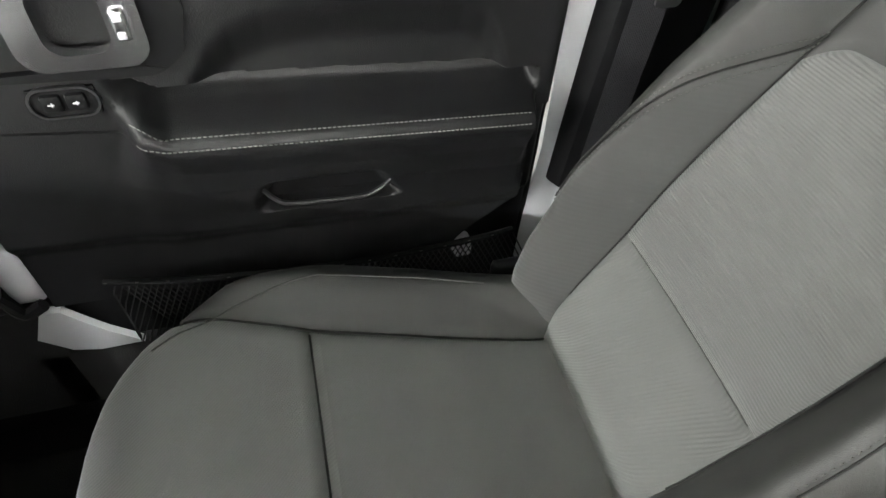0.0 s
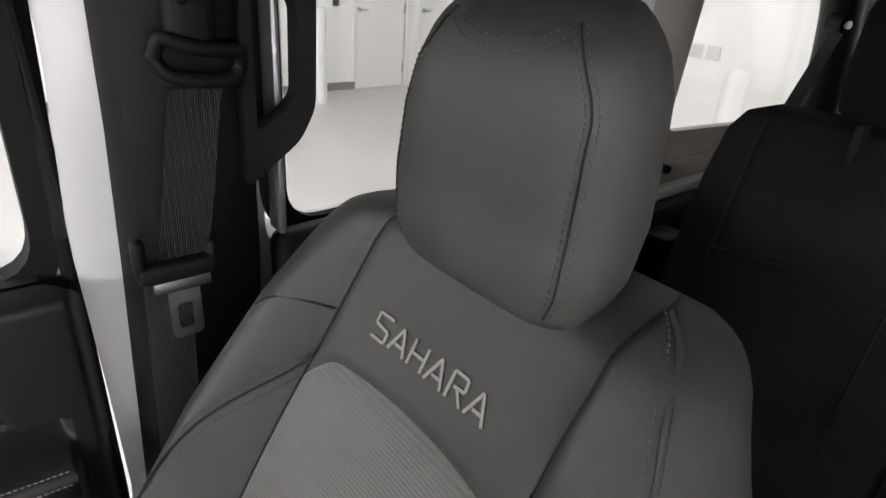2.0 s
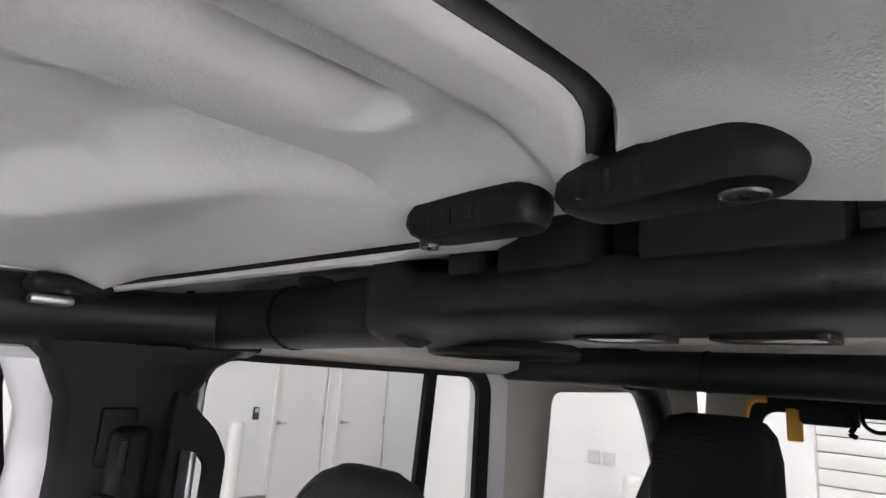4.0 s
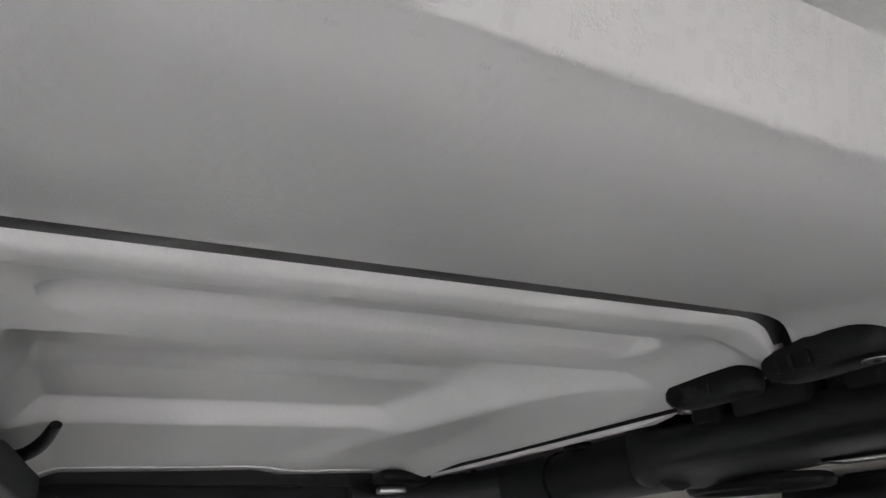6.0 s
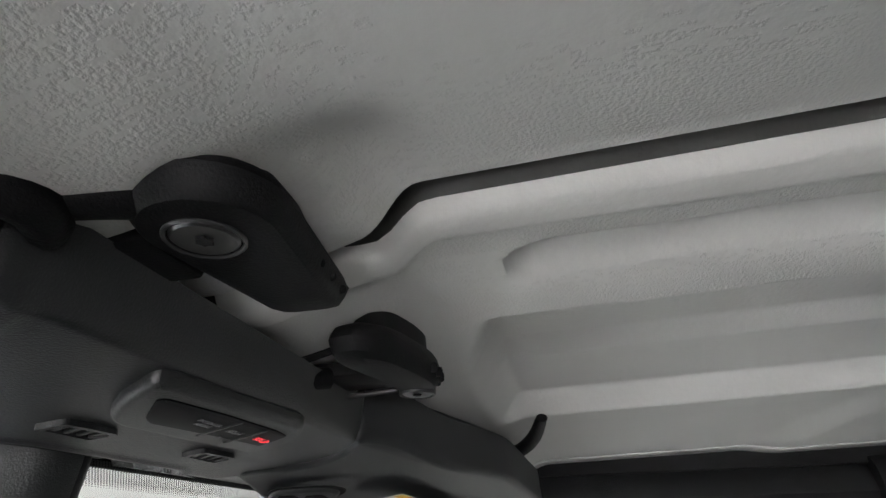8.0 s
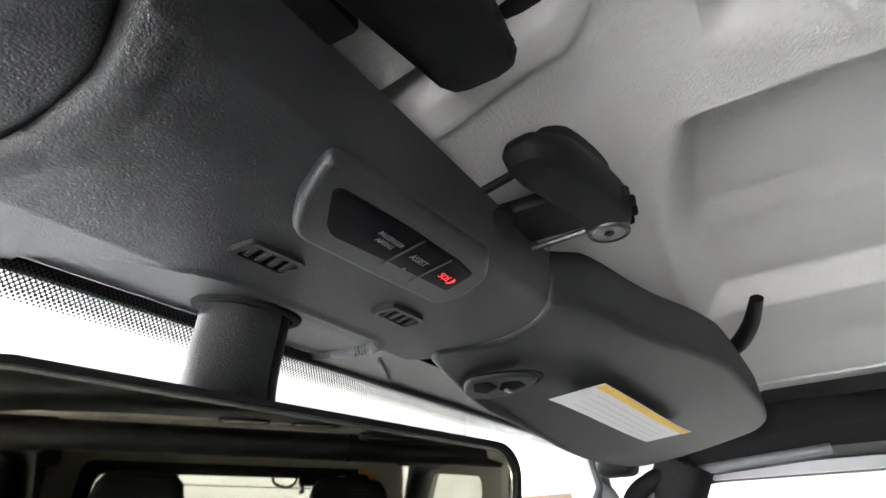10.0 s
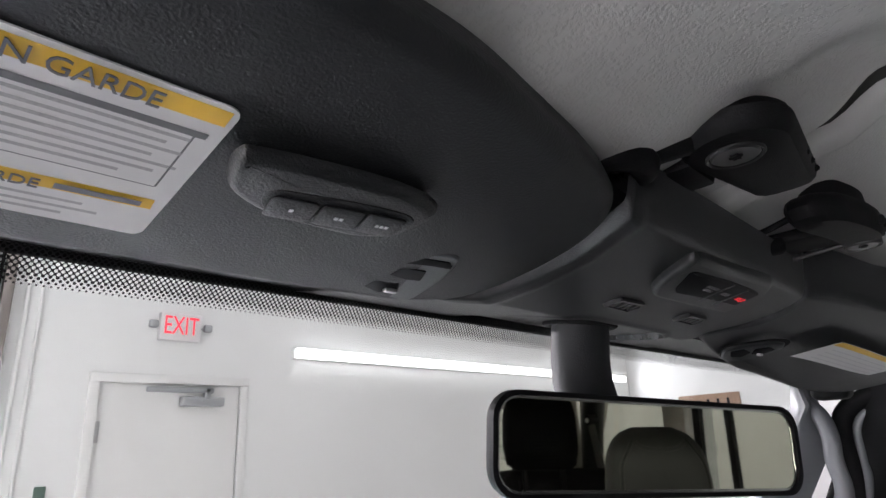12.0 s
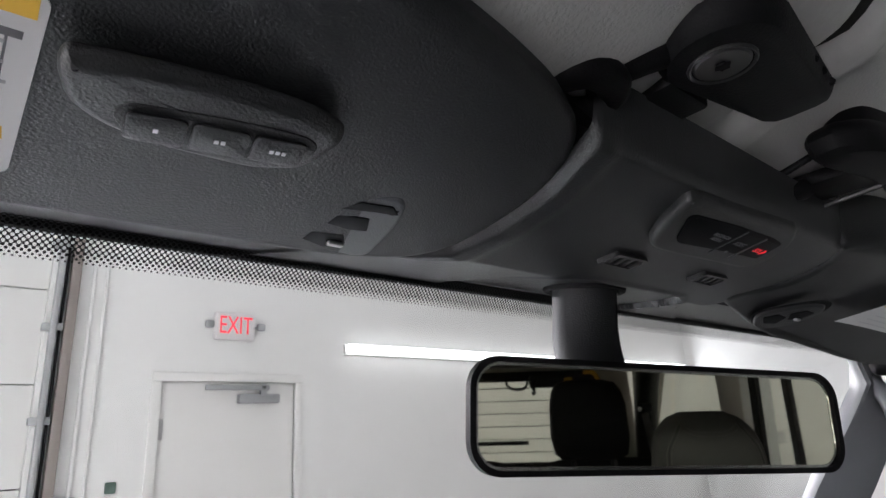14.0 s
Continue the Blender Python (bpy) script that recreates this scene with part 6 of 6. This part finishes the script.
rows = []
for i in range(120):
    y = 0.3955 + 0.1385 * i / 119
    xl = interp([(0.396, -0.078), (0.41, -0.073), (0.43, -0.067), (0.455, -0.067), (0.475, -0.073), (0.488, -0.085), (0.500, -0.112), (0.534, -0.13)], y)
    xr = interp([(0.396, 0.134), (0.405, 0.147), (0.4226, 0.158), (0.4428, 0.161), (0.46, 0.154), (0.4735, 0.143), (0.484, 0.129), (0.490, 0.128), (0.50, 0.140), (0.534, 0.20)], y)
    row = []
    for k in range(150):
        u = k / 149
        x = xl + (xr - xl) * u
        edge_l, edge_r = x - xl, xr - x
        z = front_z(y) + 0.020 * (1 - sstep(0.3955, 0.4045, y)) ** 2
        z += (0.006 * (1 - sstep(0, 0.005, edge_l)) ** 2) * sstep(0.497, 0.485, y) - 0.0010 * sstep(0.497, 0.485, y) * math.exp(-((edge_l - 0.010) / 0.004) ** 2)
        z += 0.008 * (1 - sstep(0, 0.004, edge_r)) ** 2 * sstep(0.50, 0.488, y)
        z += 0.0046 * sstep(-0.0012, 0.0012, y - interp(COVER_EDGE, x)) - 0.0008 * math.exp(-((y - interp(COVER_EDGE, x) + 0.003) / 0.002) ** 2) * sstep(-0.03, -0.01, x)
        row.append((x, y, z))
    rows.append(row)
body = part("body", skin(rows, closed=False), HEADLINER, con, "dark grey grained plastic")
cov = closed_line([(-0.0285, 0.5325), (-0.0275, 0.516), (-0.0205, 0.5000), (-0.0105, 0.4880), (0.0005, 0.4806), (0.0130, 0.4780), (0.0350, 0.4776), (0.066, 0.4772), (0.096, 0.4772), (0.1065, 0.4815), (0.1120, 0.4900), (0.1170, 0.5050), (0.1180, 0.5325), (0.04, 0.5330)], 4)
part("mirror_base_cover", under_sheet(cov, -0.0032, 0.0035, 0.0010), HEADLINER, con, "grey cover round the mirror stem")
part("stem_collar", tube([(0.049 + 0.0215 * math.cos(q), 0.503 + 0.0195 * math.sin(q), front_z(0.503 + 0.0195 * math.sin(q)) + 0.0030) for q in [2 * math.pi * k / 32 for k in range(33)]], 0.0022, 8), RUBBER, con)
bez_o = corners([(-0.0150, 0.4055), (-0.0105, 0.4030), (0.0229, 0.4015), (0.0700, 0.3985), (0.0835, 0.4065), (0.0890, 0.4205), (0.0850, 0.4320), (0.0414, 0.4345), (0.0080, 0.4360), (0.0010, 0.4330), (-0.0075, 0.4225)], 0.0035, 4)
bez = part("bezel", pad_plate(bez_o, lambda y: hz(y) - 0.0052, 0.008, 0.0030), HEADLINER, con, "raised dark bezel")
bez_i = corners([(-0.0050, 0.4115), (-0.0030, 0.4092), (0.0269, 0.4070), (0.0612, 0.4064), (0.0735, 0.4076), (0.0762, 0.4215), (0.0392, 0.4240), (0.0125, 0.4266), (0.0070, 0.4240)], 0.0018, 3)
part("display", pad_plate(bez_i, lambda y: hz(y) - 0.0057, 0.003, 0.0004), DISPLAY, con, "black glossy button panel")


def header_text(text, x, y, size, material, parent, tilt=0.0):
    m = plane_frame((x, y, hz(y) - 0.0059), (1, 0, 0), (0, -1, 0.2))
    return lettering(text, size, m @ Matrix.Rotation(tilt, 4, "Z"), material, parent, depth=0.0001, squeeze=0.88)


for x in (0.0385, 0.0570):
    part("split", boxes(((-0.0003, -0.0095, -0.0002), (0.0003, 0.0095, 0.0004), 0, 1, plane_frame((x, 0.4170, hz(0.4170) - 0.0057), (1, 0, 0), (0, -1, 0.2)))), HEADLINER, con, smooth=False)
header_text("PASSENGER\nAIRBAG", 0.0290, 0.4162, 0.0029, DIM_MARK, con)
header_text("ASSIST", 0.0475, 0.4160, 0.0038, DIM_MARK, con)
header_text("SOS", 0.0655, 0.4160, 0.0042, RED_LIT, con)
part("call_mark", tube([(0.0697 + 0.0012 * math.sin(q), 0.4160 + 0.0019 * math.cos(q), hz(0.4160) - 0.0060) for q in [math.pi * k / 10 for k in range(11)]], 0.0004, 6), RED_LIT, con)
part("lamp_dot", boxes(((-0.0006, -0.0006, 0), (0.0006, 0.0006, 0.0003), 0, 1, plane_frame((0.0475, 0.4225, hz(0.4225) - 0.0059), (1, 0, 0), (0, -1, 0.2)))), DIM_MARK, con, smooth=False)
for x0, y0 in ((0.0120, 0.4536), (0.0860, 0.4515)):
    m = plane_frame((x0, y0, hz(y0)), (1, -0.03, 0), (0, -1, 0.2))
    part("microphone_grille", ring_plate(corners([(-0.0140, -0.0046), (0.0105, -0.0052), (0.0140, 0.0035), (0.0115, 0.0056), (-0.0105, 0.0052)], 0.0018, 3), corners([(-0.0112, -0.0030), (0.0088, -0.0036), (0.0115, 0.0026), (0.0095, 0.0040), (-0.0085, 0.0036)], 0.0012, 3), 0.0022, m, 0.0006), HEADLINER, con)
    for k in range(4):
        part("slat", boxes(((-0.0085 + 0.0054 * k, -0.0036, 0.0002), (-0.0060 + 0.0054 * k, 0.0036, 0.0016), 0.0003, 1, m)), HEADLINER, con, smooth=False)
    part("grille_hole", boxes(((-0.0108, -0.0040, 0.0001), (0.0110, 0.0040, 0.0003), 0, 1, m)), DISPLAY, con, smooth=False)


def visor_pad(outline, bottom, thick, r, steps=7):
    """A soft visor: its underside follows bottom(x, y) and its rims roll upward over the radius r."""
    n = len(outline)
    turn = math.copysign(1, sum(outline[i - 1][0] * outline[i][1] - outline[i][0] * outline[i - 1][1] for i in range(n)))

    def ring(inset, z):
        out = []
        for i, (x, y) in enumerate(outline):
            a, b = Vector(outline[i - 1]), Vector(outline[(i + 1) % n])
            t = (b - a).normalized()
            p = Vector((x, y)) + Vector((-t.y, t.x)) * turn * inset
            out.append((p.x, p.y, bottom(p.x, p.y) + z))
        return out
    rings = [ring(r * (1 - math.sin(math.pi / 2 * k / steps)), r * (1 - math.cos(math.pi / 2 * k / steps))) for k in range(steps + 1)]
    rings.append(ring(0.002, max(r, thick - 0.004)))
    rings.append(ring(0.008, thick))
    return skin(rings)


def visor(name, outline, bottom, label, thick, r):
    ob = empty(name, (sum(p[0] for p in outline) / len(outline), 0.42, 1.745), label, "sun visor", "sun visors")
    part("pad", visor_pad(closed_line(outline, 8), bottom, thick, r), VISOR, ob, "dark grey grained visor pad")
    return ob


def driver_under(x, y):
    return hz(y) - 0.002 + 0.0045 * sstep(-0.135, -0.066, x) ** 1.5


DROP = 0.002


def label_under(x, y):
    return hz(y) - DROP


dv = visor("sun_visor", [(-0.54, 0.396), (-0.40, 0.390), (-0.28, 0.385), (-0.205, 0.3825), (-0.176, 0.3825), (-0.149, 0.3860), (-0.118, 0.3910), (-0.092, 0.3985), (-0.076, 0.4080), (-0.0675, 0.4220), (-0.0640, 0.4400), (-0.0655, 0.4620), (-0.0710, 0.4780), (-0.0830, 0.4875), (-0.105, 0.4905), (-0.18, 0.4915), (-0.25, 0.4920), (-0.40, 0.4920), (-0.54, 0.4900), (-0.56, 0.44)], driver_under, "dark grey driver sun visor with warning label and garage buttons", 0.017, 0.0055)


def passenger_under(x, y):
    """The visor hangs lower towards the door and is tucked up beside the console."""
    return hz(y) - 0.016 - 0.012 * sstep(0.20, 0.42, x) + 0.0145 * (1 - sstep(0.14, 0.23, x)) ** 1.3


pv = visor("sun_visor", [(0.136, 0.4000), (0.143, 0.3935), (0.165, 0.3815), (0.22, 0.3620), (0.27, 0.3470), (0.31, 0.3405), (0.40, 0.3360), (0.462, 0.3360), (0.50, 0.3420), (0.522, 0.3570), (0.535, 0.40), (0.530, 0.445), (0.505, 0.466), (0.44, 0.474), (0.35, 0.4775), (0.20, 0.4760), (0.155, 0.4735), (0.140, 0.4690), (0.136, 0.4620), (0.142, 0.4530), (0.150, 0.4420), (0.153, 0.4290), (0.149, 0.4150), (0.140, 0.4060)], passenger_under, "dark grey passenger sun visor with a white label", 0.034, 0.0045)


def sticker(outline, lift, material, parent, name, under):
    """A thin sheet on a visor's underside."""
    (ax, ay), (bx, by), (cx, cy), (dx, dy) = outline if len(outline) == 4 else ((0, 0),) * 4
    if len(outline) == 4:
        bm = grid(lambda p, q: ((ax + (bx - ax) * p) * (1 - q) + (dx + (cx - dx) * p) * q, (ay + (by - ay) * p) * (1 - q) + (dy + (cy - dy) * p) * q, 0.0), 24, 4)
    else:
        bm = prism(outline, 0.0004)
    for v in bm.verts:
        v.co.z = under(v.co.x, v.co.y) - lift - v.co.z
    return part(name, bm, material, parent, smooth=False)


lab = sticker(round_rect(-0.40, 0.4172, -0.2135, 0.4738, 0.003), 0.0003, LABEL_WHITE, dv, "warning_label", label_under)
sticker([(-0.40, 0.4195), (-0.2152, 0.4185), (-0.2150, 0.4235), (-0.40, 0.4262)], 0.0008, LABEL_YELLOW, lab, "yellow_band", label_under)
sticker([(-0.40, 0.4600), (-0.2165, 0.4560), (-0.2160, 0.4604), (-0.40, 0.4655)], 0.0008, LABEL_YELLOW, lab, "yellow_band", label_under)
lettering("EN GARDE", 0.0068, plane_frame((-0.2285, 0.4218, hz(0.4220) - DROP - 0.0013), (1, -0.008, 0), (0, -1, 0.2)), INK, lab, depth=0.0001, align="RIGHT", squeeze=0.92)
lettering("EN GARDE", 0.0052, plane_frame((-0.2400, 0.4596, hz(0.4596) - DROP - 0.0013), (1, -0.012, 0), (0, -1, 0.2)), INK, lab, depth=0.0001, align="RIGHT", squeeze=0.92)
sticker([(-0.2375, 0.4575), (-0.2190, 0.4571), (-0.2190, 0.4592), (-0.2375, 0.4598)], 0.0013, INK, lab, "print_line", label_under)
PALE_PRINT = mat("pale_print", (0.62, 0.62, 0.63), 0.6, vary=0.2, vary_scale=900)
GREY_PRINT = mat("grey_print", (0.40, 0.40, 0.41), 0.6, vary=0.35, vary_scale=1400)
BODY_PRINT = [(0.4272, 0.0021, 0.2165), (0.4304, 0.0011, 0.2190), (0.4332, 0.0011, 0.2230), (0.4358, 0.0011, 0.2185), (0.4386, 0.0011, 0.2240), (0.4414, 0.0011, 0.2175), (0.4442, 0.0011, 0.2215), (0.4470, 0.0011, 0.2280)]
for y, h, end in BODY_PRINT:
    sticker([(-0.40, y + 0.0026), (-end, y), (-end, y + h), (-0.40, y + h + 0.0026)], 0.0008, INK if h > 0.002 else GREY_PRINT, lab, "print_line", label_under)
sticker([(-0.40, 0.4532), (-0.2190, 0.4505), (-0.2190, 0.4508), (-0.40, 0.4535)], 0.0008, INK, lab, "rule", label_under)
sticker([(-0.2187, 0.4272), (-0.2185, 0.4505), (-0.2190, 0.4505), (-0.2192, 0.4272)], 0.0008, INK, lab, "rule", label_under)
for y, end in ((0.4640, 0.2300), (0.4668, 0.2260), (0.4696, 0.2330)):
    sticker([(-0.40, y + 0.0035), (-end, y), (-end, y + 0.0011), (-0.40, y + 0.0046)], 0.0008, GREY_PRINT, lab, "print_line", label_under)
# garage buttons
gx = closed_line([(-0.2105, 0.4300), (-0.2105, 0.4240), (-0.2070, 0.4225), (-0.1950, 0.4205), (-0.1760, 0.4185), (-0.1620, 0.4188), (-0.1535, 0.4210), (-0.1505, 0.4245), (-0.1510, 0.4290), (-0.1545, 0.4380), (-0.1620, 0.4420), (-0.1715, 0.4438), (-0.1930, 0.4430), (-0.2060, 0.4380)], 6)
gb = part("garage_remote", visor_pad(gx, lambda x, y: hz(y) - 0.0085, 0.0085, 0.0034), HEADLINER, dv, "dark grey three-button remote")
part("recess", pad_plate(closed_line([(-0.1995, 0.4345), (-0.1975, 0.4308), (-0.1905, 0.4290), (-0.1730, 0.4262), (-0.1605, 0.4255), (-0.1560, 0.4280), (-0.1565, 0.4335), (-0.1610, 0.4375), (-0.1738, 0.4405), (-0.1890, 0.4412), (-0.1965, 0.4390)], 5), lambda y: hz(y) - 0.0087, 0.003, 0.0004), VISOR, gb)
for k in range(3):
    x, y = -0.1908 + 0.0133 * k, 0.4358 - 0.0017 * k
    m = plane_frame((x, y, hz(y) - 0.0089), (1, -0.13, 0.026), (0, -1, 0.2))
    part("button", prism(round_rect(-0.0062, -0.0046, 0.0062, 0.0046, 0.0016), 0.0007, 0.0003, m), HEADLINER, gb)
    for j in range(k + 1):
        part("mark", boxes(((-0.0005 + 0.0015 * (j - k / 2), -0.0006, 0.0006), (0.0005 + 0.0015 * (j - k / 2), 0.0006, 0.0009), 0, 1, m)), PALE_MARK, gb, smooth=False)


def visor_clip(outline, slots, under, label, material=GREY_TRIM, lift=0.003, dish=1.12):
    """A rounded clip plate in a dished recess of a visor, with dark openings."""
    cx, cy = sum(p[0] for p in outline) / len(outline), sum(p[1] for p in outline) / len(outline)
    ob = empty("visor_clip", (cx, cy, under(cx, cy)), label, "clip", "visor clips")
    part("recess", visor_pad(closed_line([(cx + (x - cx) * dish, cy + (y - cy) * dish - 0.0015) for x, y in outline], 5), lambda x, y: under(x, y) - 0.0006, 0.003, 0.0006), RUBBER, ob)
    plate = part("plate", visor_pad(closed_line(outline, 5), lambda x, y: under(x, y) - lift, 0.006, 0.0022), material, ob, "grey plastic clip plate")
    for slot in slots:
        part("opening", visor_pad(corners(slot, 0.0009, 2), lambda x, y: under(x, y) - lift - 0.0004, 0.002, 0.0003), DISPLAY, plate)
    x, y = slots[-1][3]
    z = under(x, y)
    part("spring", boxes(((x - 0.007, y - 0.0012, z - lift - 0.0016), (x - 0.001, y + 0.0012, z - lift), 0.0005)), STEEL, plate)
    return ob


visor_clip([(-0.1372, 0.4800), (-0.1365, 0.4700), (-0.1335, 0.4600), (-0.1285, 0.4530), (-0.1215, 0.4495), (-0.1140, 0.4495), (-0.1090, 0.4550), (-0.1062, 0.4650), (-0.1050, 0.4770), (-0.1060, 0.4855), (-0.1200, 0.4870)], [[(-0.1310, 0.4600), (-0.1265, 0.4545), (-0.1150, 0.4530), (-0.1105, 0.4570), (-0.1200, 0.4580)], [(-0.1305, 0.4690), (-0.1295, 0.4630), (-0.1185, 0.4618), (-0.1150, 0.4690), (-0.1220, 0.4700)], [(-0.1335, 0.4800), (-0.1325, 0.4745), (-0.1215, 0.4735), (-0.1175, 0.4790), (-0.1240, 0.4830)]], lambda x, y: hz(y) + 0.002, "grey visor clip on the driver side", GREY_TRIM, 0.0035, 1.08)
visor_clip([(0.178, 0.4705), (0.1715, 0.4630), (0.1775, 0.4480), (0.1855, 0.4360), (0.1940, 0.4325), (0.1995, 0.4390), (0.1990, 0.4550), (0.1935, 0.4665), (0.1860, 0.4725)], [[(0.1750, 0.4625), (0.1785, 0.4545), (0.1860, 0.4530), (0.1880, 0.4610), (0.1820, 0.4660)], [(0.1835, 0.4490), (0.1875, 0.4410), (0.1945, 0.4395), (0.1945, 0.4490), (0.1890, 0.4540)]], passenger_under, "grey visor clip on the passenger side", HEADLINER, 0.0022, 1.10)
lab = sticker([(0.2360, 0.4068), (0.4130, 0.3912), (0.3980, 0.4240), (0.2275, 0.4400)], 0.0005, LABEL_WHITE, pv, "warning_label", passenger_under)
sticker([(0.2370, 0.4070), (0.4122, 0.3915), (0.4095, 0.3975), (0.2350, 0.4128)], 0.0010, LABEL_YELLOW, lab, "yellow_band", passenger_under)
for k in range(4):
    sticker([(0.25, 0.4165 + 0.005 * k), (0.385, 0.4050 + 0.005 * k), (0.385, 0.4062 + 0.005 * k), (0.25, 0.4177 + 0.005 * k)], 0.0010, PALE_PRINT, lab, "print_line", passenger_under)
part("hinge", boxes(((0.495, 0.462, 1.712), (0.528, 0.50, 1.742), 0.008, 3)), PLASTIC, pv)

# ---- inside mirror ----
mir = empty("rear_view_mirror", (0.085, 0.47, 1.67), "frameless black rear-view mirror on a thick stem", "mirror")
stem_line = smooth_line([(0.050, 0.503, 1.757), (0.0485, 0.5035, 1.742), (0.0465, 0.504, 1.728), (0.0435, 0.502, 1.714), (0.039, 0.496, 1.701), (0.034, 0.486, 1.690)], 4)
part("stem", skin([[(p[0] + 0.0190 * math.cos(a), p[1] + 0.0165 * math.sin(a), p[2]) for a in [2 * math.pi * k / 24 for k in range(24)]] for p in stem_line]), PLASTIC, mir, "dark plastic stem")
part("stem_cover", skin([[(p[0] + 0.0198 * math.cos(a), p[1] + 0.0175 * math.sin(a), p[2]) for a in [math.radians(150 + 130 * k / 12) for k in range(13)]] for p in stem_line], closed=False), HEADLINER, mir, "grey cover along the stem")
MC = Vector((0.0380, 0.4580, 1.6793))
yaw, tip, lean = -0.366, 0.0516, -0.064
nrm = Vector((math.sin(yaw), -math.cos(yaw), 0))
ex = Vector((math.cos(yaw), math.sin(yaw), 0))
ey = Vector((0, 0, 1)) * math.cos(tip) + nrm * math.sin(tip)
MM = plane_frame(MC, ex * math.cos(lean) + ey * math.sin(lean), ey * math.cos(lean) - ex * math.sin(lean))
shape = round_rect(-0.0983, -0.0236, 0.0992, 0.0236, 0.013, 6)
bm = skin([[(x * k, y * k, d) for x, y in shape] for k, d in ((1.0, 0.0006), (1.0, -0.002), (0.985, -0.006), (0.95, -0.012), (0.86, -0.020), (0.6, -0.024))])
bmesh.ops.transform(bm, matrix=MM, verts=bm.verts)
part("case", bm, PLASTIC, mir, "black rounded mirror case")
part("rim", ring_plate(shape, round_rect(-0.0957, -0.0212, 0.0965, 0.0212, 0.011, 6), 0.003, MM, 0.001), PLASTIC, mir)
part("glass_border", ring_plate(round_rect(-0.0957, -0.0212, 0.0965, 0.0212, 0.011, 6), round_rect(-0.0944, -0.0199, 0.0952, 0.0199, 0.0098, 6), 0.0004, MM @ pose(0, 0, 0.0013)), MIRROR_EDGE, mir, "frosted edge of the glass", smooth=False)
part("mirror_glass", prism(round_rect(-0.0957, -0.0212, 0.0965, 0.0212, 0.011, 6), 0.0012, 0, MM), MIRROR, mir, "silvered mirror glass", smooth=False)

# dotted black band printed along the top of the windscreen
dots = bpy.data.materials.new("dotted_print")
dots.use_nodes = True
nt = dots.node_tree
b = nt.nodes["Principled BSDF"]
b.inputs["Base Color"].default_value, b.inputs["Roughness"].default_value = (0.004, 0.004, 0.004, 1), 0.6
tc = nt.nodes.new("ShaderNodeTexCoord")
sep = nt.nodes.new("ShaderNodeSeparateXYZ")
nt.links.new(tc.outputs["Object"], sep.inputs[0])


def node(op, a, bb=None):
    n = nt.nodes.new("ShaderNodeMath")
    n.operation = op
    for i, v in enumerate((a, bb)):
        if v is None:
            continue
        if isinstance(v, (int, float)):
            n.inputs[i].default_value = v
        else:
            nt.links.new(v, n.inputs[i])
    return n.outputs[0]


PITCH = 0.0021
xs, zs = node("DIVIDE", sep.outputs[0], PITCH), node("DIVIDE", sep.outputs[2], PITCH * 0.92)
u, w = node("ADD", xs, zs), node("SUBTRACT", xs, zs)
fu, fw = node("SUBTRACT", node("FRACT", u), 0.5), node("SUBTRACT", node("FRACT", w), 0.5)
dist = node("SQRT", node("ADD", node("MULTIPLY", fu, fu), node("MULTIPLY", fw, fw)))
size = nt.nodes.new("ShaderNodeMapRange")
size.inputs[1].default_value, size.inputs[2].default_value, size.inputs[3].default_value, size.inputs[4].default_value = 1.7415, 1.7450, 0.22, 0.44
nt.links.new(sep.outputs[2], size.inputs[0])
gu, gw = node("SUBTRACT", 0.5, node("ABSOLUTE", fu)), node("SUBTRACT", 0.5, node("ABSOLUTE", fw))
hole = node("SQRT", node("ADD", node("MULTIPLY", gu, gu), node("MULTIPLY", gw, gw)))
upper = node("GREATER_THAN", sep.outputs[2], 1.7448)
on = node("MAXIMUM", node("MULTIPLY", upper, node("GREATER_THAN", hole, 0.39)), node("MULTIPLY", node("SUBTRACT", 1.0, upper), node("LESS_THAN", dist, size.outputs[0])))
nt.links.new(on, b.inputs["Alpha"])
band = part("dotted_band", grid(lambda p, q: (-0.62 + 1.24 * p, 0.5305 + 0.0079 * q, 1.7534 - 0.0120 * q), 2, 1), dots, ws, "black dotted print", smooth=False)
band.visible_shadow = False
